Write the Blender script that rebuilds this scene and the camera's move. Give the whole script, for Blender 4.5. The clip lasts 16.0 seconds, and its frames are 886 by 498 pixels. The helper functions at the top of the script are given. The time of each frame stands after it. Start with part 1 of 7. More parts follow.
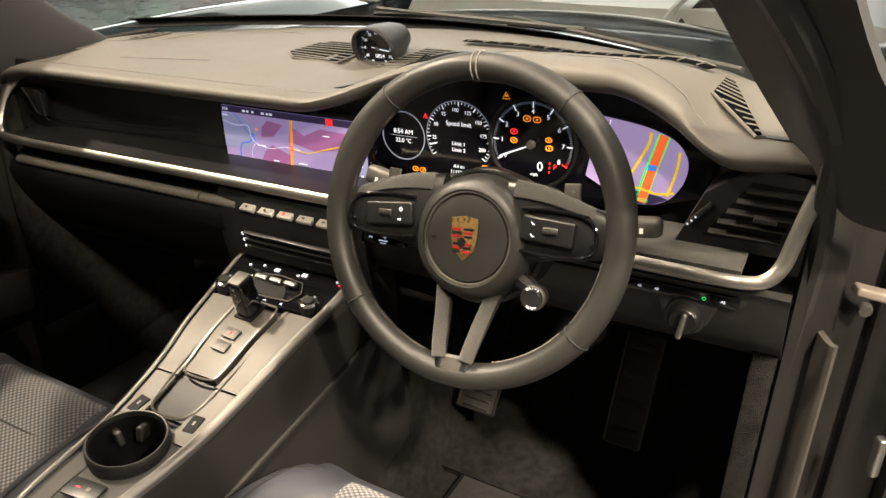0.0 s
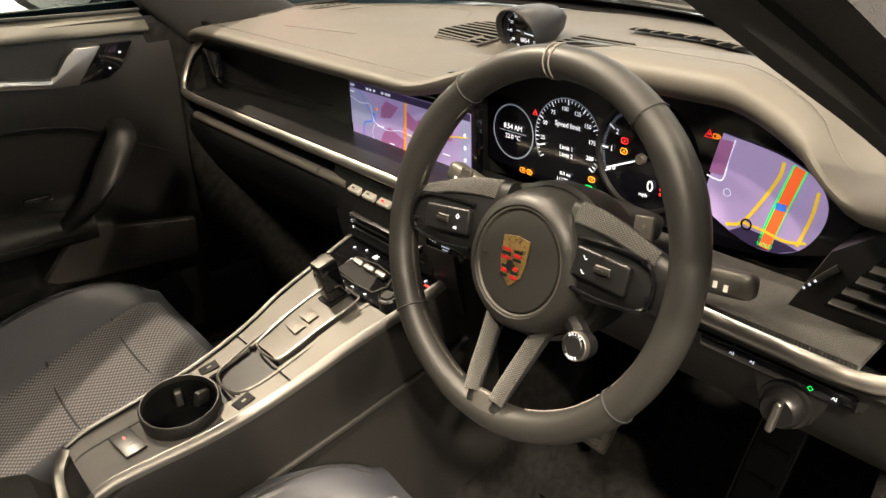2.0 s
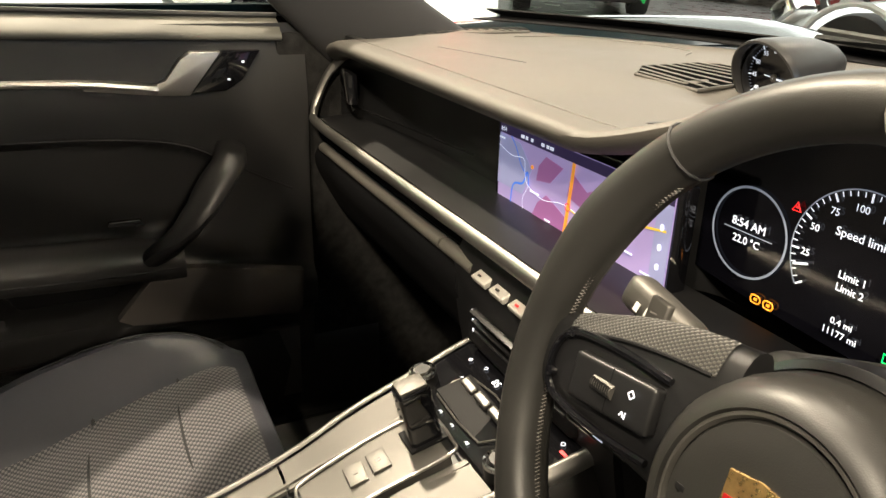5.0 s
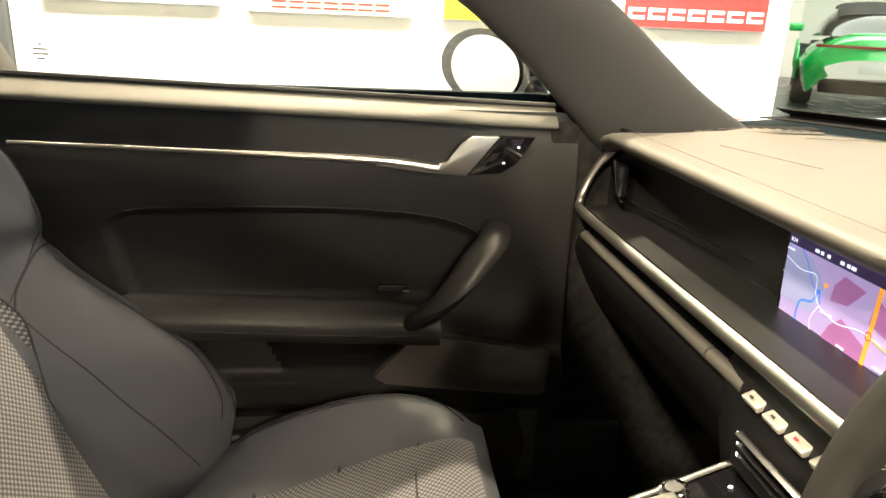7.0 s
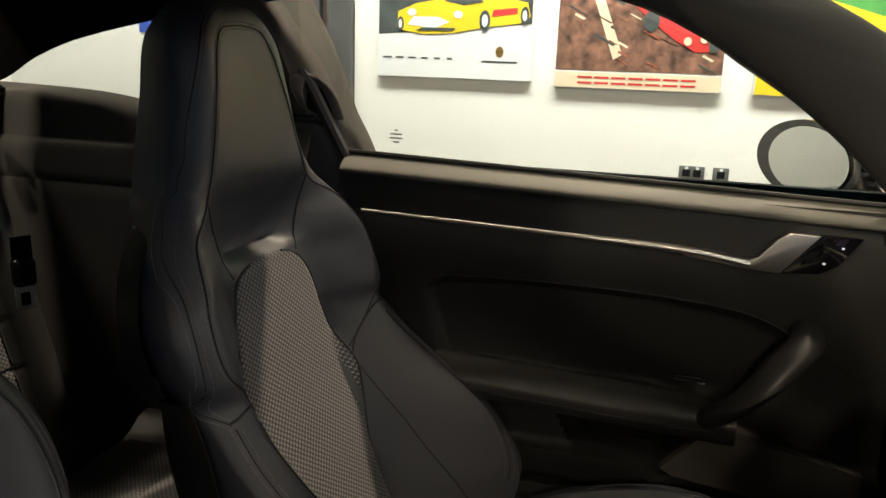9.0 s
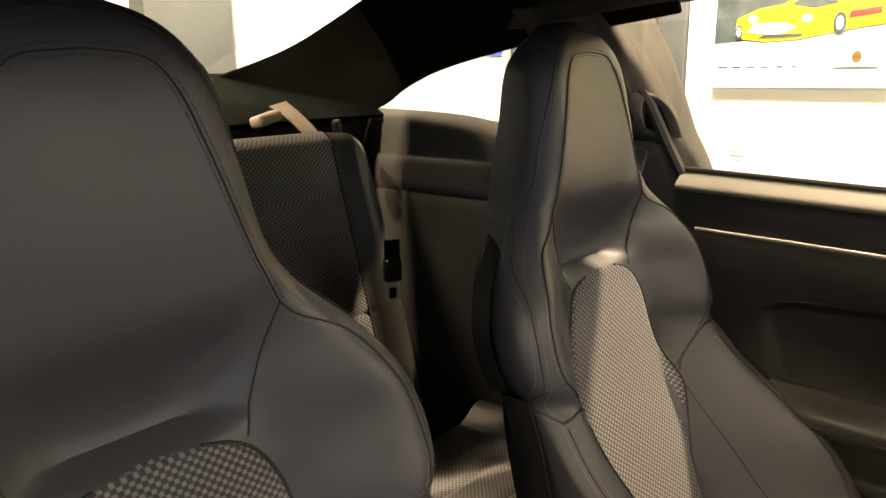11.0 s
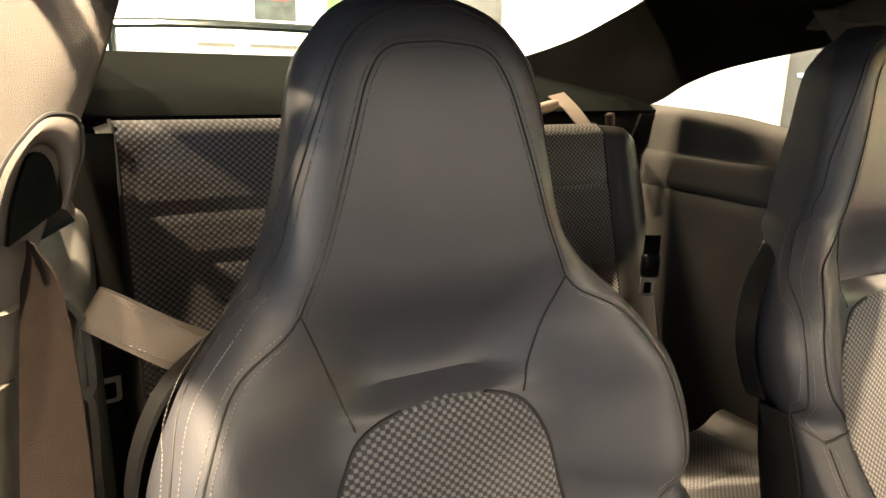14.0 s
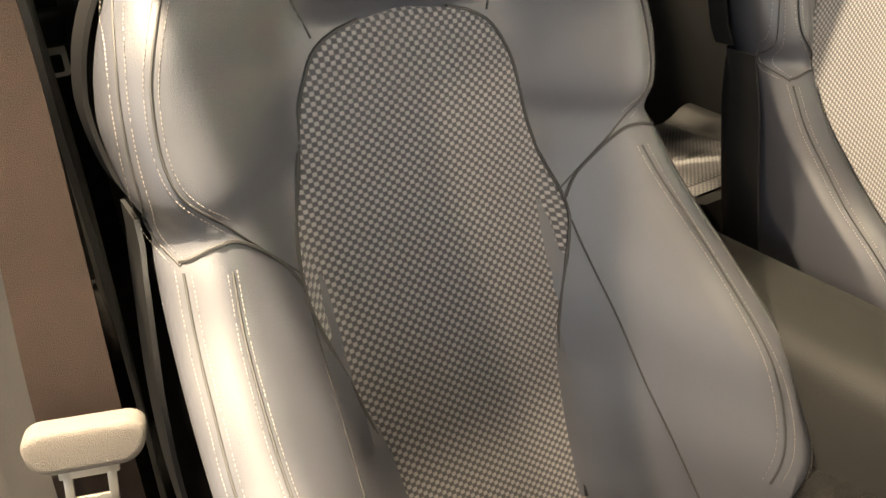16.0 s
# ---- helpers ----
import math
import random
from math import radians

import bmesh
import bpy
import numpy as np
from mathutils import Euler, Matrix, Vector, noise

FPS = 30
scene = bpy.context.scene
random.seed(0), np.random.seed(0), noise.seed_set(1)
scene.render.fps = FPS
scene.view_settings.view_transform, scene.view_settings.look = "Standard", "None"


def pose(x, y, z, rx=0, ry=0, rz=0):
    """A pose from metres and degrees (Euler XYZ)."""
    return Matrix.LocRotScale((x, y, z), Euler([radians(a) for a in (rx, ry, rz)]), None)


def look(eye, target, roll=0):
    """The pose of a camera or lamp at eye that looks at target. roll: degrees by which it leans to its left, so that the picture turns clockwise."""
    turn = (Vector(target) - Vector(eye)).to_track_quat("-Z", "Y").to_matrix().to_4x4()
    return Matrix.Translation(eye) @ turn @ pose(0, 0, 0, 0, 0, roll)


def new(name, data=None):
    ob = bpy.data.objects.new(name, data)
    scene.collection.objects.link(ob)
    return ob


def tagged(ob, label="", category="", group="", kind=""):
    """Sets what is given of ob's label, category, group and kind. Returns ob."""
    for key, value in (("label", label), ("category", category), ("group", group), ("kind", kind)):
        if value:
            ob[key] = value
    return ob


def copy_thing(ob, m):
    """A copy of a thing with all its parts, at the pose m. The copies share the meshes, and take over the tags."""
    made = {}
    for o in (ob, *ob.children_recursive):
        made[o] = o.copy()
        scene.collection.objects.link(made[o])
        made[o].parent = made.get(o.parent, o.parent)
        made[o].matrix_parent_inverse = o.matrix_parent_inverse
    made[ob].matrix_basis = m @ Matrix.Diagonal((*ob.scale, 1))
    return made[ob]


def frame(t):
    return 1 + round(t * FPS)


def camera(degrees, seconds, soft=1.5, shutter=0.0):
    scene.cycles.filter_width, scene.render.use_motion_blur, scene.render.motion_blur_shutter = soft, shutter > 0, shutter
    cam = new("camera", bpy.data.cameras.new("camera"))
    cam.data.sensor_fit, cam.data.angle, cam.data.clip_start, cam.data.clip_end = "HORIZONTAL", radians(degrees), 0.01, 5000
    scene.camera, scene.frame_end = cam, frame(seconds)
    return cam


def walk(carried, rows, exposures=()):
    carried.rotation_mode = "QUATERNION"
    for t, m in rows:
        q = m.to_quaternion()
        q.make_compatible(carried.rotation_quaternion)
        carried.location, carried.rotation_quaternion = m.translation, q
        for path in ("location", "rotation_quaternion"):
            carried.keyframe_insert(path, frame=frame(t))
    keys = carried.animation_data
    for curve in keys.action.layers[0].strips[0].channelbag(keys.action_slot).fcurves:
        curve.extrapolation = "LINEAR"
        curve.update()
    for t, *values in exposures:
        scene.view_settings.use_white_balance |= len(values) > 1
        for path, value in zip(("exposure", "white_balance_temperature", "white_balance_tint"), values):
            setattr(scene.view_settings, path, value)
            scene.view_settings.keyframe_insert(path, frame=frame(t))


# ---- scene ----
cam = camera(61.7, 16.0)
PATH = [
    (0, (0.704, 0.164, 1.166), (-0.16, 1.745, 0.296), 0.5),
    (0.5, (0.708, 0.193, 1.159), (-0.208, 1.741, 0.286), 0.3),
    (1, (0.733, 0.273, 1.161), (-0.314, 1.717, 0.257), -0.3),
    (1.5, (0.775, 0.345, 1.161), (-0.453, 1.638, 0.256), -0.1),
    (2, (0.795, 0.377, 1.154), (-0.554, 1.532, 0.233), -0.2),
    (2.5, (0.76, 0.419, 1.139), (-0.641, 1.489, 0.194), -0.3),
    (3, (0.691, 0.472, 1.114), (-0.732, 1.47, 0.125), 0.6),
    (3.2, (0.666, 0.491, 1.108), (-0.773, 1.444, 0.098), 0.3),
    (5.3, (0.521, 0.607, 1.051), (-1.164, 1.365, 0.287), 2.5),
    (5.5, (0.52, 0.601, 1.053), (-1.196, 1.309, 0.309), 2.3),
    (6, (0.51, 0.595, 1.05), (-1.288, 1.132, 0.357), 2.8),
    (6.5, (0.51, 0.582, 1.057), (-1.336, 0.983, 0.401), 2.7),
    (7, (0.51, 0.579, 1.063), (-1.375, 0.795, 0.432), 2.5),
    (7.5, (0.519, 0.563, 1.069), (-1.387, 0.558, 0.462), 2.8),
    (8, (0.532, 0.551, 1.076), (-1.373, 0.337, 0.506), 2.5),
    (8.5, (0.542, 0.545, 1.092), (-1.356, 0.187, 0.571), 2.1),
    (9, (0.557, 0.54, 1.102), (-1.309, 0.018, 0.608), 2.0),
    (9.5, (0.576, 0.532, 1.111), (-1.226, -0.185, 0.62), 1.7),
    (9.7, (0.58, 0.532, 1.11), (-1.186, -0.27, 0.62), 1.5),
    (11.8, (0.648, 0.538, 1.128), (-0.672, -0.885, 0.647), -0.8),
    (12, (0.659, 0.534, 1.133), (-0.625, -0.918, 0.641), -0.5),
    (12.5, (0.671, 0.545, 1.138), (-0.496, -1.005, 0.653), -0.6),
    (13, (0.682, 0.55, 1.136), (-0.41, -1.058, 0.665), 0.5),
    (13.5, (0.689, 0.55, 1.125), (-0.351, -1.092, 0.655), 1.5),
    (14, (0.691, 0.55, 1.119), (-0.317, -1.104, 0.623), 1.8),
    (14.5, (0.696, 0.549, 1.096), (-0.297, -1.088, 0.518), 1.9),
    (15, (0.696, 0.555, 1.054), (-0.283, -1.031, 0.328), 1.7),
    (15.5, (0.699, 0.569, 1.025), (-0.262, -0.941, 0.132), 1.3),
    (16, (0.7, 0.588, 0.981), (-0.252, -0.821, -0.072), 0.6),
]
EXPO = [(0, 0.76, 6150, 9), (3.2, 0.76, 6200, 9), (5.3, 1.0, 6100, 6), (6.5, 1.38, 6200, 3), (7.5, 1.66, 6550, 6), (8.0, 1.62, 6450, 6), (8.5, 0.75, 6250, 3), (9.0, -0.15, 6250, 7), (9.7, -0.2, 6650, 11), (11.0, 1.35, 7400, 10), (11.8, 1.87, 7600, 9), (13.5, 1.97, 7500, 9), (14.5, 2.15, 7250, 9), (16, 2.4, 6950, 7)]
walk(cam, [(t, look(eye, target, roll)) for t, eye, target, roll in PATH], exposures=EXPO)

# ---- light ----
world = bpy.data.worlds.new("showroom_air")
world.use_nodes = True
world.node_tree.nodes["Background"].inputs[0].default_value = (1.0, 0.94, 0.84, 1)
world.node_tree.nodes["Background"].inputs[1].default_value = 0.012
scene.world = world


def lamp(name, kind, eye, target, power, color=(1, 0.87, 0.68), size=0.3, size_y=None, cone=60, blend=0.5, spread=180):
    data = bpy.data.lights.new(name, kind)
    data.energy, data.color = power, color
    if kind == "AREA":
        data.shape, data.size, data.size_y = "RECTANGLE", size, size_y or size
        data.spread = radians(spread)
    elif kind == "SPOT":
        data.spot_size, data.spot_blend, data.shadow_soft_size = radians(cone), blend, size
    ob = new(name, data)
    ob.matrix_world = look(eye, target)
    return ob


WARM = (1.0, 0.81, 0.58)
CAR = (0.0, 0.3, 0.7)
lamp("overhead_spot", "SPOT", (0.92, 0.10, 3.1), (0.66, 0.18, 0.72), 760, WARM, 0.05, cone=37, blend=0.6)
for eye, power in (((-0.6, 1.2, 3.1), 100), ((-0.6, 3.2, 3.1), 45), ((-0.6, -0.2, 3.1), 110), ((-1.8, 0.6, 3.1), 400), ((0.95, -0.6, 3.1), 170), ((1.4, 2.2, 3.1), 66), ((3.0, -0.7, 3.1), 280)):
    lamp("overhead_spot", "SPOT", eye, CAR, power, WARM, 0.06, cone=109, blend=0.6)
lamp("wall_washer", "AREA", (-3.3, 0.9, 3.1), (-4.1, 0.9, 1.3), 150, (1, 0.94, 0.85), 5.0, 0.4, spread=90)
lamp("wall_washer", "AREA", (-1.0, -5.2, 3.1), (-1.0, -6.5, 1.2), 95, (1, 0.91, 0.77), 6.0, 0.4, spread=80)
lamp("wall_washer", "AREA", (-3.3, -4.0, 3.1), (-4.1, -4.0, 1.4), 58, (1, 0.94, 0.85), 4.6, 0.4, spread=70)
lamp("overhead_spot", "SPOT", (0.1, -1.75, 3.1), (0.0, -0.5, 0.9), 150, WARM, 0.20, cone=70, blend=0.6)
# Narrow spot added to brighten the driver footwell.
lamp("overhead_spot", "SPOT", (2.3, -0.35, 3.1), (0.48, 1.14, 0.2), 560, WARM, 0.10, cone=26, blend=0.7)
# Narrow far spot added as fill for the dark passenger door.
lamp("overhead_spot", "SPOT", (5.3, 0.9, 3.1), (-0.66, 0.62, 0.6), 280, WARM, 0.12, cone=14, blend=0.7)
# Cool fill light added from the side; the east wall has no window.
lamp("cool_side_fill", "AREA", (5.85, 3.0, 1.6), (0.0, 0.6, 0.7), 110, (0.72, 0.84, 1.0), 5.5, 2.2)
lamp("ceiling_panel", "AREA", (-6.5, 9.0, 3.15), (-6.5, 9.0, 0), 450, (1, 0.95, 0.86), 9.0, 7.0)
lamp("ceiling_panel", "AREA", (-1.0, 6.0, 3.15), (-1.0, 6.0, 0), 95, (1, 0.92, 0.80), 5.0, 4.0)


# ---- materials ----
def mat(name, color, rough=0.5, metal=0.0, grain=0.0, scale=300.0, vary=0.12, blotch=6.0, coat=0.0, emit=0.0, spec=0.5, sheen=0.0):
    m = bpy.data.materials.new(name)
    m.use_nodes = True
    nt = m.node_tree
    b = nt.nodes["Principled BSDF"]
    b.inputs["Roughness"].default_value, b.inputs["Metallic"].default_value = rough, metal
    b.inputs["Coat Weight"].default_value, b.inputs["Specular IOR Level"].default_value = coat, spec
    b.inputs["Sheen Weight"].default_value = sheen
    b.inputs["Base Color"].default_value = (*color, 1)
    if emit:
        b.inputs["Emission Color"].default_value, b.inputs["Emission Strength"].default_value = (*color, 1), emit
        return m
    tc = nt.nodes.new("ShaderNodeTexCoord")
    if vary:
        n = nt.nodes.new("ShaderNodeTexNoise")
        n.inputs["Scale"].default_value, n.inputs["Detail"].default_value = blotch, 6
        nt.links.new(tc.outputs["Object"], n.inputs["Vector"])
        r = nt.nodes.new("ShaderNodeMapRange")
        r.inputs[1].default_value, r.inputs[2].default_value = 0.3, 0.7
        r.inputs[3].default_value, r.inputs[4].default_value = 1 - vary, 1 + vary
        nt.links.new(n.outputs[0], r.inputs[0])
        v = nt.nodes.new("ShaderNodeVectorMath")
        v.operation = "SCALE"
        v.inputs[0].default_value = color
        nt.links.new(r.outputs[0], v.inputs["Scale"])
        nt.links.new(v.outputs[0], b.inputs["Base Color"])
        rr = nt.nodes.new("ShaderNodeMapRange")
        rr.inputs[1].default_value, rr.inputs[2].default_value = 0.3, 0.7
        rr.inputs[3].default_value, rr.inputs[4].default_value = max(0.02, rough - 0.07), min(1, rough + 0.07)
        nt.links.new(n.outputs[0], rr.inputs[0])
        nt.links.new(rr.outputs[0], b.inputs["Roughness"])
    if grain:
        g = nt.nodes.new("ShaderNodeTexVoronoi")
        g.inputs["Scale"].default_value = scale
        nt.links.new(tc.outputs["Object"], g.inputs["Vector"])
        bu = nt.nodes.new("ShaderNodeBump")
        bu.inputs["Strength"].default_value, bu.inputs["Distance"].default_value = grain, 0.001
        nt.links.new(g.outputs["Distance"], bu.inputs["Height"])
        nt.links.new(bu.outputs[0], b.inputs["Normal"])
    return m


def weave(name, light, dark, pitch, axes, rise=0.0082):
    """Two-tone woven cloth: staggered light dots on a dark ground."""
    m = bpy.data.materials.new(name)
    m.use_nodes = True
    nt = m.node_tree
    b = nt.nodes["Principled BSDF"]
    b.inputs["Roughness"].default_value, b.inputs["Sheen Weight"].default_value = 0.85, 0.3
    tc = nt.nodes.new("ShaderNodeTexCoord")
    sep = nt.nodes.new("ShaderNodeSeparateXYZ")
    nt.links.new(tc.outputs["Object"], sep.inputs[0])

    def wave(a, mul, off):
        k = nt.nodes.new("ShaderNodeMath")
        k.operation = "MULTIPLY_ADD"
        k.inputs[1].default_value, k.inputs[2].default_value = mul, off
        nt.links.new(sep.outputs[a], k.inputs[0])
        s = nt.nodes.new("ShaderNodeMath")
        s.operation = "SINE"
        nt.links.new(k.outputs[0], s.inputs[0])
        return s

    w = 2 * math.pi / pitch
    u, v = wave(axes[0], w, 0), wave(axes[1], 2 * math.pi / rise, 0)
    p = nt.nodes.new("ShaderNodeMath")
    p.operation = "MULTIPLY"
    nt.links.new(u.outputs[0], p.inputs[0])
    nt.links.new(v.outputs[0], p.inputs[1])
    ramp = nt.nodes.new("ShaderNodeMapRange")
    ramp.inputs[1].default_value, ramp.inputs[2].default_value = -0.15, 0.45
    nt.links.new(p.outputs[0], ramp.inputs[0])
    mix = nt.nodes.new("ShaderNodeMix")
    mix.data_type = "RGBA"
    mix.inputs["A"].default_value, mix.inputs["B"].default_value = (*dark, 1), (*light, 1)
    nt.links.new(ramp.outputs[0], mix.inputs["Factor"])
    nt.links.new(mix.outputs["Result"], b.inputs["Base Color"])
    bu = nt.nodes.new("ShaderNodeBump")
    bu.inputs["Strength"].default_value, bu.inputs["Distance"].default_value = 0.6, 0.0012
    nt.links.new(ramp.outputs[0], bu.inputs["Height"])
    nt.links.new(bu.outputs[0], b.inputs["Normal"])
    return m


LEATHER = mat("black_leather", (0.023, 0.0225, 0.0225), 0.42, grain=0.10, scale=1100, vary=0.15)
# Paler than TRIM: side-window light on the quarter trim is put into the colour.
QTRIM = mat("lit_quarter_trim_leather", (0.042, 0.041, 0.040), 0.5, grain=0.14, scale=1000, vary=0.15)
TRIM = mat("charcoal_trim_leather", (0.029, 0.0285, 0.0285), 0.5, grain=0.14, scale=1000, vary=0.15)
# Paler than TRIM: strong light along the sill is partly put into this colour.
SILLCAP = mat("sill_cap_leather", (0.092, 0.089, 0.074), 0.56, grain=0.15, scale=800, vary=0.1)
LEATHER_BLUE = mat("graphite_leather", (0.0375, 0.0393, 0.0490), 0.48, grain=0.14, scale=1100, vary=0.14, spec=0.55)
RIM = mat("smooth_rim_leather", (0.0165, 0.016, 0.0148), 0.45, grain=0.06, scale=1300, vary=0.08)
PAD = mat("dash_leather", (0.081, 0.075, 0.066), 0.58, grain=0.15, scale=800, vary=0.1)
PLASTIC = mat("soft_black_plastic", (0.013, 0.0128, 0.0125), 0.5, grain=0.08, scale=1200)
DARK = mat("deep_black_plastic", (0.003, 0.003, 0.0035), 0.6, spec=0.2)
# Black that paints the shaded depth of the dash top outlets.
VOID = mat("vent_shade_black", (0.002, 0.002, 0.002), 0.95, spec=0.02, vary=0)
GLOSS = mat("piano_black", (0.004, 0.004, 0.005), 0.08, vary=0, coat=0.5)
SATIN = mat("satin_black", (0.008, 0.008, 0.0085), 0.36, vary=0.1)
SILVER = mat("satin_silver", (0.40, 0.385, 0.36), 0.40, 1.0, grain=0.05, scale=2000, vary=0.05)
DARKSILVER = mat("dark_silver_panel", (0.105, 0.10, 0.092), 0.45, 0.6, grain=0.1, scale=1500, vary=0.06)
TRAY = weave("ribbed_tray_panel", (0.075, 0.072, 0.068), (0.040, 0.039, 0.038), 0.0024, (0, 1), 0.0024)
RAIL = mat("satin_rail", (0.20, 0.195, 0.185), 0.46, 1.0, grain=0.05, scale=2000, vary=0.08)
TONGUE = mat("nickel_tongue", (0.80, 0.78, 0.72), 0.45, 0.0, vary=0.05)
CHROME = mat("chrome", (0.8, 0.8, 0.8), 0.08, 1.0, vary=0)
CARPET = mat("black_carpet", (0.019, 0.0185, 0.018), 0.95, spec=0.05, grain=1.0, scale=700, vary=0.35, blotch=60)
MATC = mat("floor_mat_pile", (0.030, 0.029, 0.028), 0.95, grain=1.0, scale=900, vary=0.3, blotch=90)
LINING = mat("alcantara_lining", (0.009, 0.0092, 0.0086), 0.95, spec=0.02, grain=0.5, scale=1500, vary=0.2)
GREIGE = mat("greige_pillar_fabric", (0.060, 0.053, 0.048), 0.8, grain=0.5, scale=1500, vary=0.08)
STRAP = mat("beige_leather", (0.22, 0.185, 0.16), 0.5, grain=0.3, scale=900, vary=0.1)
SHELF = mat("black_shelf_carpet", (0.0040, 0.0049, 0.0047), 0.95, spec=0.02, grain=0.8, scale=900, vary=0.3, blotch=40)
PILLAR = mat("pillar_trim", (0.024, 0.0232, 0.0235), 0.7, grain=0.4, scale=1500)
RUBBER = mat("door_seal_rubber", (0.02, 0.02, 0.02), 0.6)
BELT = mat("belt_webbing", (0.0074, 0.0050, 0.0043), 0.85, spec=0.06, grain=0.35, scale=1800, vary=0.2, blotch=80)
STITCH = mat("grey_thread", (0.16, 0.148, 0.138), 0.7, vary=0)
SEAM = mat("seam_shadow_thread", (0.012, 0.012, 0.013), 0.7, vary=0)
CLOTH = weave("woven_cloth", (0.150, 0.143, 0.145), (0.026, 0.0265, 0.033), 0.0098, (0, 2))
CLOTH_FLAT = weave("woven_cloth_seat", (0.150, 0.143, 0.145), (0.026, 0.0265, 0.033), 0.0098, (0, 1))
CARBON = weave("woven_trim", (0.046, 0.043, 0.037), (0.011, 0.0105, 0.0095), 0.0034, (0, 1), 0.0024)
WHITE = mat("white_wall_paint", (0.80, 0.77, 0.70), 0.85, vary=0.03, blotch=1.5)
PINKWALL = mat("beige_wall_paint", (0.62, 0.47, 0.38), 0.85, vary=0.04, blotch=1.5)
GREYDOOR = mat("dark_grey_laminate", (0.085, 0.082, 0.078), 0.5, vary=0.08)
TILE = mat("grey_floor_tile", (0.10, 0.098, 0.095), 0.3, vary=0.2, blotch=4)
CEIL = mat("ceiling_paint", (0.30, 0.29, 0.27), 0.9, vary=0.05)
ALU = mat("brushed_aluminium", (0.55, 0.55, 0.55), 0.35, 1.0)
PAINT_BLUE = mat("dark_blue_car_paint", (0.006, 0.013, 0.017), 0.15, 0.3, vary=0.05, coat=0.8)
PAINT_GREEN = mat("bright_green_car_paint", (0.012, 0.50, 0.085), 0.22, vary=0.03, coat=0.7)
PAINT_RED = mat("dark_red_car_paint", (0.26, 0.018, 0.015), 0.2, 0.2, vary=0.05, coat=0.7)
PAINT_WHITE = mat("silver_white_car_paint", (0.62, 0.63, 0.62), 0.2, 0.1, vary=0.03, coat=0.6)
TYRE = mat("tyre_rubber", (0.016, 0.016, 0.016), 0.85, grain=0.4, scale=200)
CONSIDE = mat("console_side_leather", (0.012, 0.0115, 0.011), 0.66, grain=0.2, scale=900, vary=0.2, spec=0.35)
PLATE = mat("number_plate", (0.8, 0.8, 0.76), 0.5, vary=0.02)
TINT = mat("dark_glass", (0.01, 0.012, 0.012), 0.06, vary=0)
MIRROR = mat("mirror_glass", (0.92, 0.93, 0.9), 0.02, 1.0, vary=0)
IVORY = mat("silver_key_cap", (0.50, 0.485, 0.445), 0.42, 0.4, vary=0.04)
RED = mat("poster_red", (0.55, 0.03, 0.025), 0.6, vary=0.08)
YELLOW = mat("poster_yellow", (0.75, 0.55, 0.01), 0.6, vary=0.05)
POSTERWHITE = mat("poster_white", (0.72, 0.72, 0.70), 0.6, vary=0.03)
POSTERGREEN = mat("poster_green", (0.08, 0.30, 0.06), 0.6, vary=0.3)
POSTERBROWN = mat("poster_brown", (0.16, 0.075, 0.045), 0.6, vary=0.9, blotch=14)
POSTERGREY = mat("poster_grey", (0.05, 0.06, 0.055), 0.6, vary=0.5, blotch=8)
CREAM = mat("poster_cream", (0.70, 0.58, 0.40), 0.6, vary=0.06)
RUST = mat("poster_rust", (0.30, 0.085, 0.04), 0.6, vary=0.4, blotch=20)
BRIGHTRED = mat("poster_bright_red", (0.75, 0.05, 0.035), 0.6, vary=0.1)
GOLD = mat("badge_gold", (0.55, 0.36, 0.14), 0.3, 0.9, vary=0.2, blotch=200)
BADGE_RED = mat("badge_red", (0.30, 0.01, 0.012), 0.3, vary=0)
WALL_PLATE = mat("socket_grey_metal", (0.20, 0.20, 0.19), 0.4, 0.7)


def glow(name, color, power):
    return mat(name, color, 0.4, emit=0.42 * power, vary=0)


G_WHITE = glow("display_white", (0.85, 0.88, 1.0), 0.85)
G_SYMBOL = glow("key_symbol_white", (0.80, 0.82, 0.95), 0.75)
G_DIM = glow("display_grey", (0.25, 0.28, 0.36), 0.5)
G_BLACK = mat("display_black", (0.003, 0.003, 0.005), 0.12, vary=0)
G_MAP = glow("map_lilac", (0.33, 0.25, 0.47), 0.85)
G_MAPGREY = glow("map_grey_lilac", (0.27, 0.27, 0.44), 0.85)
G_MAPPINK = glow("map_mauve", (0.29, 0.11, 0.27), 0.8)
G_BAR = glow("map_header", (0.030, 0.020, 0.060), 0.8)
G_ORANGE = glow("amber_lamp", (1.0, 0.33, 0.02), 1.0)
G_ROAD = glow("map_orange", (0.80, 0.30, 0.03), 0.9)
G_HOT = glow("map_motorway", (0.85, 0.13, 0.03), 1.0)
G_YELLOW = glow("map_yellow", (0.72, 0.48, 0.03), 0.9)
G_RED = glow("red_lamp", (1.0, 0.03, 0.03), 1.0)
G_GREEN = glow("green_lamp", (0.03, 0.85, 0.15), 1.0)
G_BLUE = glow("map_blue", (0.04, 0.16, 0.65), 0.9)

glass = bpy.data.materials.new("clear_glass")
glass.use_nodes = True
nt = glass.node_tree
nt.nodes.remove(nt.nodes["Principled BSDF"])
mixs, tr, gl = (nt.nodes.new("ShaderNode" + k) for k in ("MixShader", "BsdfTransparent", "BsdfGlossy"))
tr.inputs[0].default_value, gl.inputs["Roughness"].default_value, mixs.inputs[0].default_value = (0.93, 0.955, 0.945, 1), 0.02, 0.05
nt.links.new(tr.outputs[0], mixs.inputs[1])
nt.links.new(gl.outputs[0], mixs.inputs[2])
